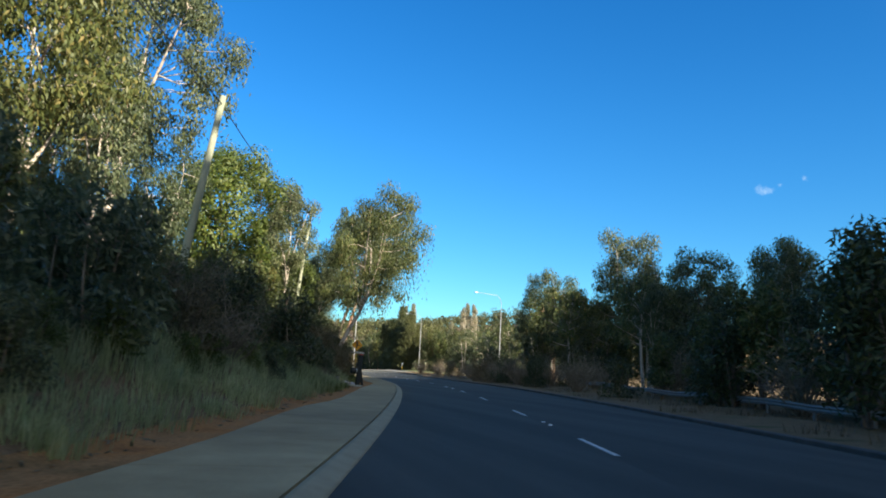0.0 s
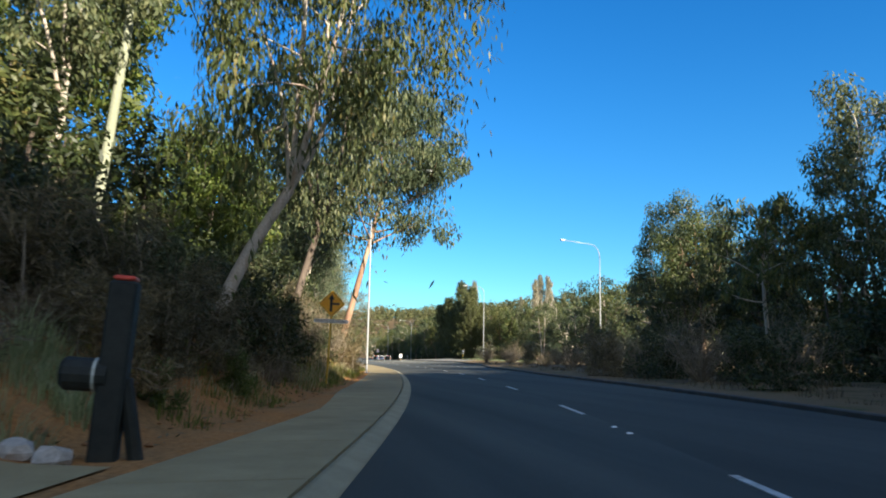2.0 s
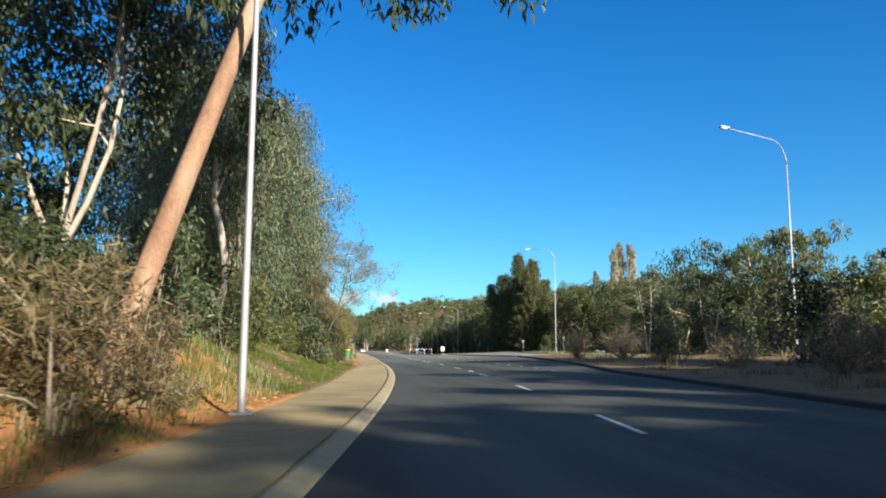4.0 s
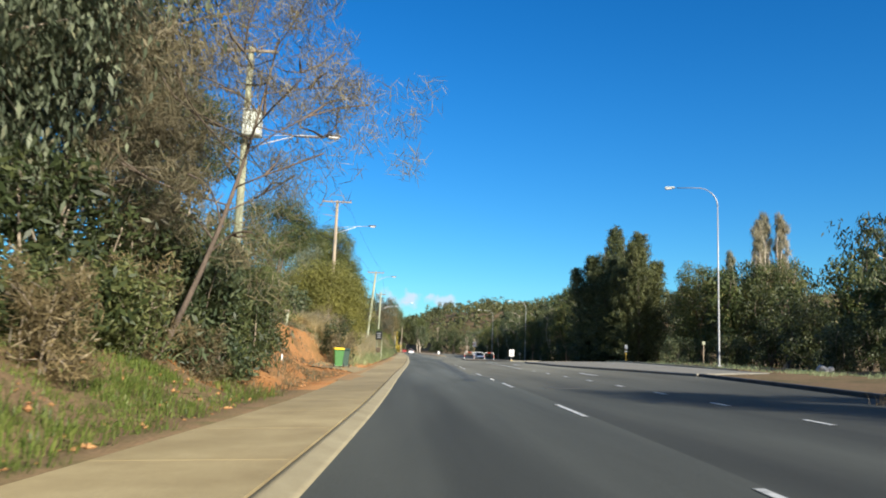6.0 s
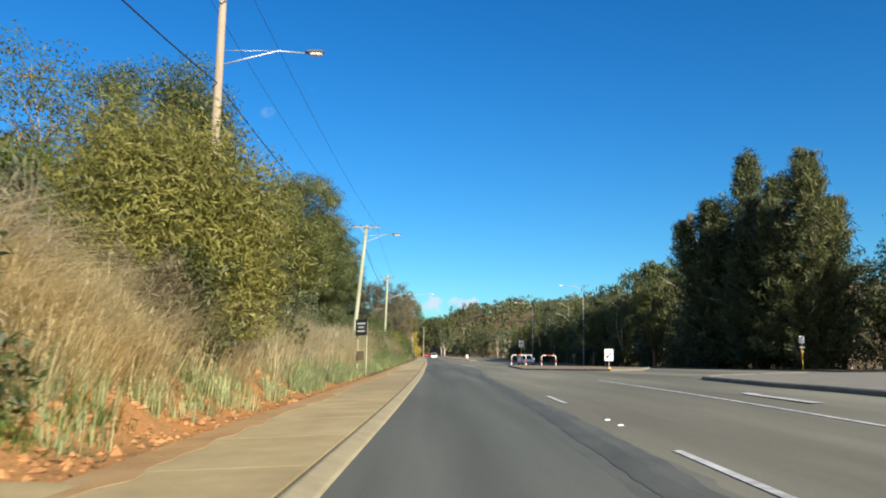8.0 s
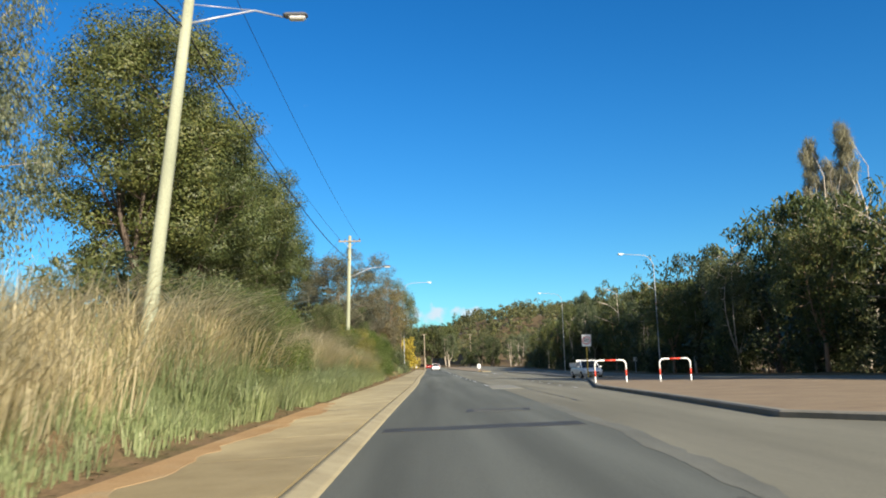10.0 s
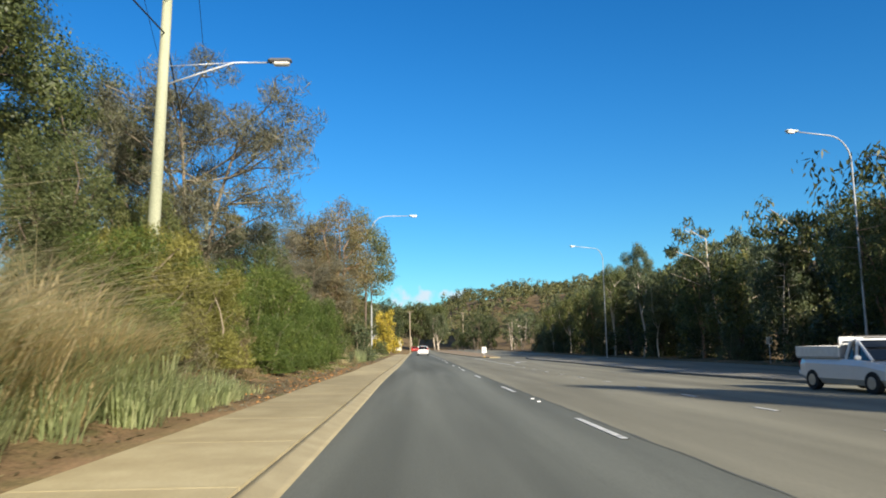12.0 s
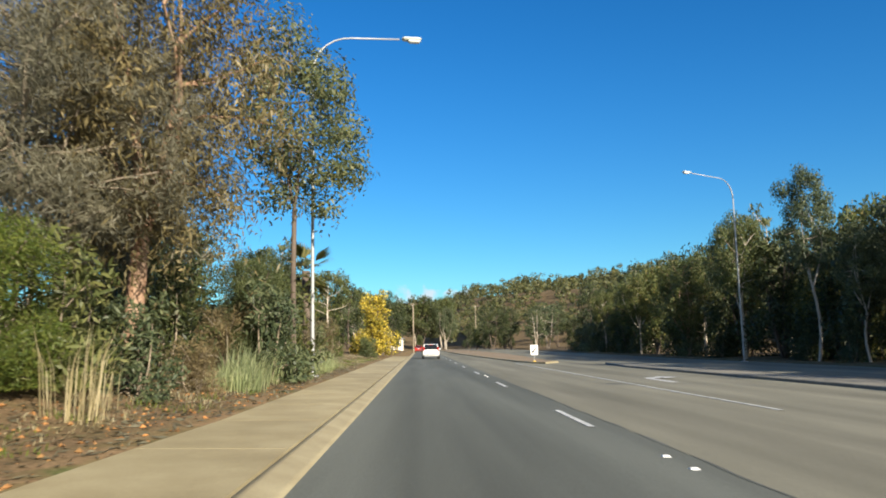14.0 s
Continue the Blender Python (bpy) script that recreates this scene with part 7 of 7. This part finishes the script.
blades("tall_grass", "small patch of long green grass at the footpath edge", tufts(31, -5.4, -4.3, -26, -20.5, 46, 44, 0.35, 0.6, 1.1), L_GRASS, 31, 0.25, 0.6, 0.011, 0.5)
blades("grass", "sparse weeds on the red earth bank", tufts(32, -8.5, -4.1, -152, -134, 170, 34, 0.4, 0.6, 1.2), L_BROWN, 32, 0.08, 0.35, 0.009, 0.6)
blades("grass", "green and dry grass at the footpath edge", tufts(9, -5.2, -4.0, -12, 70, 150, 30, 0.35, 0.5, 1.1), L_LAWN, 9, 0.06, 0.25, 0.010, 0.4)
blades("grass", "dry grass and litter at the footpath edge", tufts(10, -6.6, -4.0, -14, 70, 260, 26, 0.5, 0.5, 1.0), L_STRAW, 10, 0.05, 0.25, 0.009, 0.8)
blades("tall_grass", "long green grass beside the lamp post", tufts(16, -5.3, -4.3, 19, 42, 60, 44, 0.4, 0.7, 1.2), L_GRASS, 16, 0.4, 1.0, 0.012, 0.4)
blades("grass", "dry brown grass on the far verge", tufts(11, 10.2, 18, -292, -150, 260, 26, 0.6, 0.6, 1.2), L_DARKDRY, 11, 0.12, 0.5, 0.012, 0.5)
blades("grass", "green grass on the far verge beside the lamp", tufts(12, 18, 25, -150, -98, 140, 34, 0.6, 0.6, 1.1), L_GRASS, 12, 0.1, 0.35, 0.012, 0.4)
blades("grass", "tall pale reeds beside shrubs", tufts(13, -5.3, -4.7, 10.8, 13.2, 5, 11, 0.3, 0.8, 1.1), L_STRAW, 13, 0.6, 1.3, 0.010, 0.35)


def litter(name, label, mat, seed, u0, u1, y0, y1, n):
    rng = np.random.default_rng(seed)
    y = rng.uniform(y0, y1, n)
    u = rng.uniform(u0, u1, n)
    p = np.array([(xref(float(b)) + float(a), float(b), gz(xref(float(b)) + float(a), float(b)) + 0.02) for a, b in zip(u, y)])
    d = rng.normal(size=(n, 3)) * np.array((1, 1, 0.15))
    d = unit(d)
    s = unit(np.cross(d, np.array((0, 0, 1.0)) + rng.normal(size=(n, 3)) * 0.3))
    L, W = rng.uniform(0.04, 0.13, (n, 1)), rng.uniform(0.012, 0.03, (n, 1))
    q = np.stack([p - d * L, p + s * W, p + d * L, p - s * W], 1)
    return tagged(new(name, quads_mesh(name, q, mat)), label, "leaf litter", "", "stuff")


blades("tall_grass", "mound of tall straw-coloured grass above the bins", tufts(41, -12.6, -8.4, -119, -113.5, 70, 90, 0.4, 0.7, 1.2), L_STRAW, 41, 0.8, 1.35, 0.012, 1.0)
blades("grass", "dry weeds and grass over the red earth cutting", tufts(43, -9.6, -6.4, -138, -119, 110, 40, 0.45, 0.5, 1.2), L_DRY, 43, 0.15, 0.55, 0.009, 0.8)
blades("tall_grass", "scattered straw tufts on the cutting behind the bins", tufts(45, -10.0, -5.6, -121, -112, 46, 60, 0.35, 0.5, 1.2), L_STRAW, 45, 0.35, 0.8, 0.011, 0.9)
blades("grass", "green lawn by the log fence", tufts(42, -15.5, -9.0, -128, -119, 150, 46, 0.6, 0.7, 1.1), L_LAWN, 42, 0.08, 0.24, 0.010, 0.4)
litter("leaf_litter", "fallen dry leaves and bark on the verge", L_BROWN, 1, -6.8, -3.9, -190, 70, 9000)
litter("leaf_litter", "fallen dry leaves and twigs on the shaded bank", L_BROWN, 2, -8.5, -3.9, -292, -190, 5000)


# ---- stones ----
def stone(x, y, r, mat, label, group):
    sd = int((x * 31 + y * 17) * 10) % 9973
    rng = np.random.default_rng(abs(sd))
    bm = bmesh.new()
    bmesh.ops.create_icosphere(bm, subdivisions=2, radius=r)
    k = rng.uniform(0.6, 1.2, 3)
    for v in bm.verts:
        n = noise.noise(Vector(v.co) * (1.6 / r) + Vector((sd, 0, 0)))
        v.co = Vector((v.co.x * k[0], v.co.y * k[1], v.co.z * 0.7)) * (1 + 0.35 * n)
    me = bpy.data.meshes.new("stone")
    bm.to_mesh(me)
    bm.free()
    me.materials.append(mat)
    ob = new("stone", me)
    ob.matrix_basis = Matrix.Translation((x, y, gz(x, y) + r * 0.25)) @ Matrix.Rotation(sd, 4, 'Z')
    return tagged(ob, label, "stone", group)


for i in range(26):
    k = i / 25
    y = (-249.1 if i % 2 else -244.0) + rnd.uniform(-0.35, 0.35)
    u = -4.4 - 7 * k + rnd.uniform(-0.2, 0.2)
    stone(xref(y) + u, y, rnd.uniform(0.16, 0.32), M_STONE, "pale limestone edging stone beside the driveway", "driveway edging stones")
for i in range(22):
    y = rnd.uniform(-133, -104)
    stone(xref(y) + rnd.uniform(-6.6, -4.9), y, rnd.uniform(0.06, 0.16), M_STONE2, "reddish laterite stone on the earth bank", "bank stones")
for x, y, r in ((-10.6, -130.8, 0.4), (-10.0, -130.2, 0.34), (-11.0, -129.9, 0.3)):
    stone(x, y, r, M_STONE2, "large orange laterite boulder beside the driveway", "driveway boulders")
for x, y, r in ((23.5, -125.0, 0.5), (24.3, -124.5, 0.36)):
    stone(x, y, r, M_STONE, "pale boulder on the grassy verge", "verge boulders")


def rubble(label, mat, seed, u0, u1, y0, y1, n, r0, r1):
    """Loose clods and gravel strewn on the earth."""
    rng = np.random.default_rng(seed)
    b = Builder()
    fs = [(0, 2, 4), (2, 1, 4), (1, 3, 4), (3, 0, 4), (2, 0, 5), (1, 2, 5), (3, 1, 5), (0, 3, 5)]
    for i in range(n):
        y = rng.uniform(y0, y1)
        x = xref(y) + rng.uniform(u0, u1)
        r = r0 + (r1 - r0) * rng.uniform() ** 3
        k = r * rng.uniform(0.6, 1.3, 6)
        a = rng.uniform(0, 6.28)
        ca, sa = math.cos(a), math.sin(a)
        z = gz(x, y) + 0.2 * r
        b.add([(x + ca * k[0], y + sa * k[0], z), (x - ca * k[1], y - sa * k[1], z), (x - sa * k[2], y + ca * k[2], z + 0.1 * r), (x + sa * k[3], y - ca * k[3], z), (x, y, z + 0.7 * k[4]), (x, y, z - 0.7 * k[5])], fs)
    return tagged(new("rubble", b.mesh("rubble", mat)), label, "rubble", "", "stuff")


rubble("broken orange earth clods and gravel on the cutting", M_STONE2, 3, -8.5, -4.0, -136, -110, 2200, 0.015, 0.10)
rubble("broken red earth and stones at the foot of the grass bank", M_STONE2, 6, -6.6, -4.2, -121, -104, 420, 0.02, 0.12)
rubble("red earth clods below the shrubs", M_EARTH, 9, -6.0, -3.3, -24, 22, 1500, 0.012, 0.06)
litter("leaf_litter", "thick fallen leaves and bark strips below the shrubs", L_DRY, 5, -6.0, -3.25, -26, 40, 6000)
rubble("red gravel and earth clods on the bank", M_STONE2, 4, -7.5, -3.9, -188, -136, 1600, 0.015, 0.09)
rubble("gravel and earth clods on the shaded bank", M_STONE2, 5, -7.5, -3.9, -244, -188, 1500, 0.015, 0.10)


# survey peg on the cutting
peg = thing("survey_peg", "short white painted peg in red earth", "peg", Matrix.Translation((-7.9, -138.4, gz(-7.9, -138.4))))
part("stake", Builder().box(0, 0, 0.14, 0.06, 0.04, 0.34, None, 0.006), M_WHITE, peg)

# cracks across the broken footpath slabs
def crack(name, pts, w, label):
    vs = []
    for i, (u, y) in enumerate(pts):
        k = w * (0.5 + 0.5 * math.sin(i * 2.1 + y))
        for d in (-k, k):
            vs.append((xref(y) + u, y + d, road_z(u, y) + 0.0885))
    k = Builder().add(vs, [(2 * i, 2 * i + 2, 2 * i + 3, 2 * i + 1) for i in range(len(pts) - 1)])
    return setting(name, k.mesh(name, M_SEAM), label)


crack("path_crack", [(-3.3, -62.6), (-2.9, -62.7), (-2.5, -62.5), (-2.1, -62.8), (-1.75, -62.6), (-1.65, -62.3)], 0.05, "dark crack across a broken footpath slab")
crack("path_crack", [(-3.2, -60.4), (-2.8, -60.5), (-2.3, -60.3), (-1.8, -60.5), (-1.66, -60.2)], 0.05, "dark crack across a broken footpath slab")

# earth washed from the bank over the inner edge of the footpath
b = ribbon(Builder(), -141, -58, ((lambda y: lerp(y, PATH_L) - 0.15, 0.09), (lambda y: lerp(y, PATH_L) + 0.42 + 0.6 * noise.noise((y * 0.23, 2.0, 0.0)) + 0.3 * noise.noise((y * 1.1, 5.0, 0.0)), 0.083), (lambda y: lerp(y, PATH_L) + 0.46 + 0.6 * noise.noise((y * 0.23, 2.0, 0.0)) + 0.3 * noise.noise((y * 1.1, 5.0, 0.0)), 0.06)), 0.4)
setting("washed_earth", b.mesh("washed_earth", M_SAND), "sandy orange earth washed onto the footpath")

# ---- footpath slabs, last ----
footpath = thing("pavement", "sandy concrete footpath in cast slabs beside the kerb", "footpath", kind="structure")


def slab(ya, yb):
    """One cast slab, lips chamfered, joint left open to the next."""
    ya, yb = ya + 0.012, yb - 0.012
    vs = []
    for y in (ya, yb):
        left = lerp(y, PATH_L)
        inner = lerp(y, EDGE) - 0.362
        for u, h in ((left, -0.1), (left, 0.075), (inner, 0.083), (inner, -0.1)):
            vs.append((xref(y) + u, y, road_z(u, y) + h))
    k = Builder().add(vs, [(0, 1, 5, 4), (1, 2, 6, 5), (2, 3, 7, 6), (3, 2, 1, 0), (4, 5, 6, 7)])
    return part("slab", k, M_CONC, footpath)


for i in range(124):
    y = -318 + 3.3 * i
    slab(y, y + 3.3)
for ya, yb, us in ((-248.8, -244.4, (-12.0, -10.0, -8.5, -7.3, -6.2, -5.2, -4.5, -4.0, -3.6)), (-130.6, -120.8, (-6.6, -6.0, -5.3, -4.9, -4.4, -4.0, -3.6))):
    vs = []
    ys = steps(ya, yb, 1.5)
    for y in ys:
        vs += [(xref(y) + u, y, gz(xref(y) + u, y) + (0.05 if u < -3.9 else 0.088 - gz(xref(y) + u, y) + road_z(u, y))) for u in us]
    n = len(us)
    k = Builder().add(vs, [(i * n + j, i * n + j + 1, (i + 1) * n + j + 1, (i + 1) * n + j) for i in range(len(ys) - 1) for j in range(n - 1)])
    tagged(new("driveway", k.mesh("driveway", M_CONC, True)), "sandy concrete driveway meeting the footpath", "driveway", "driveways", "structure")
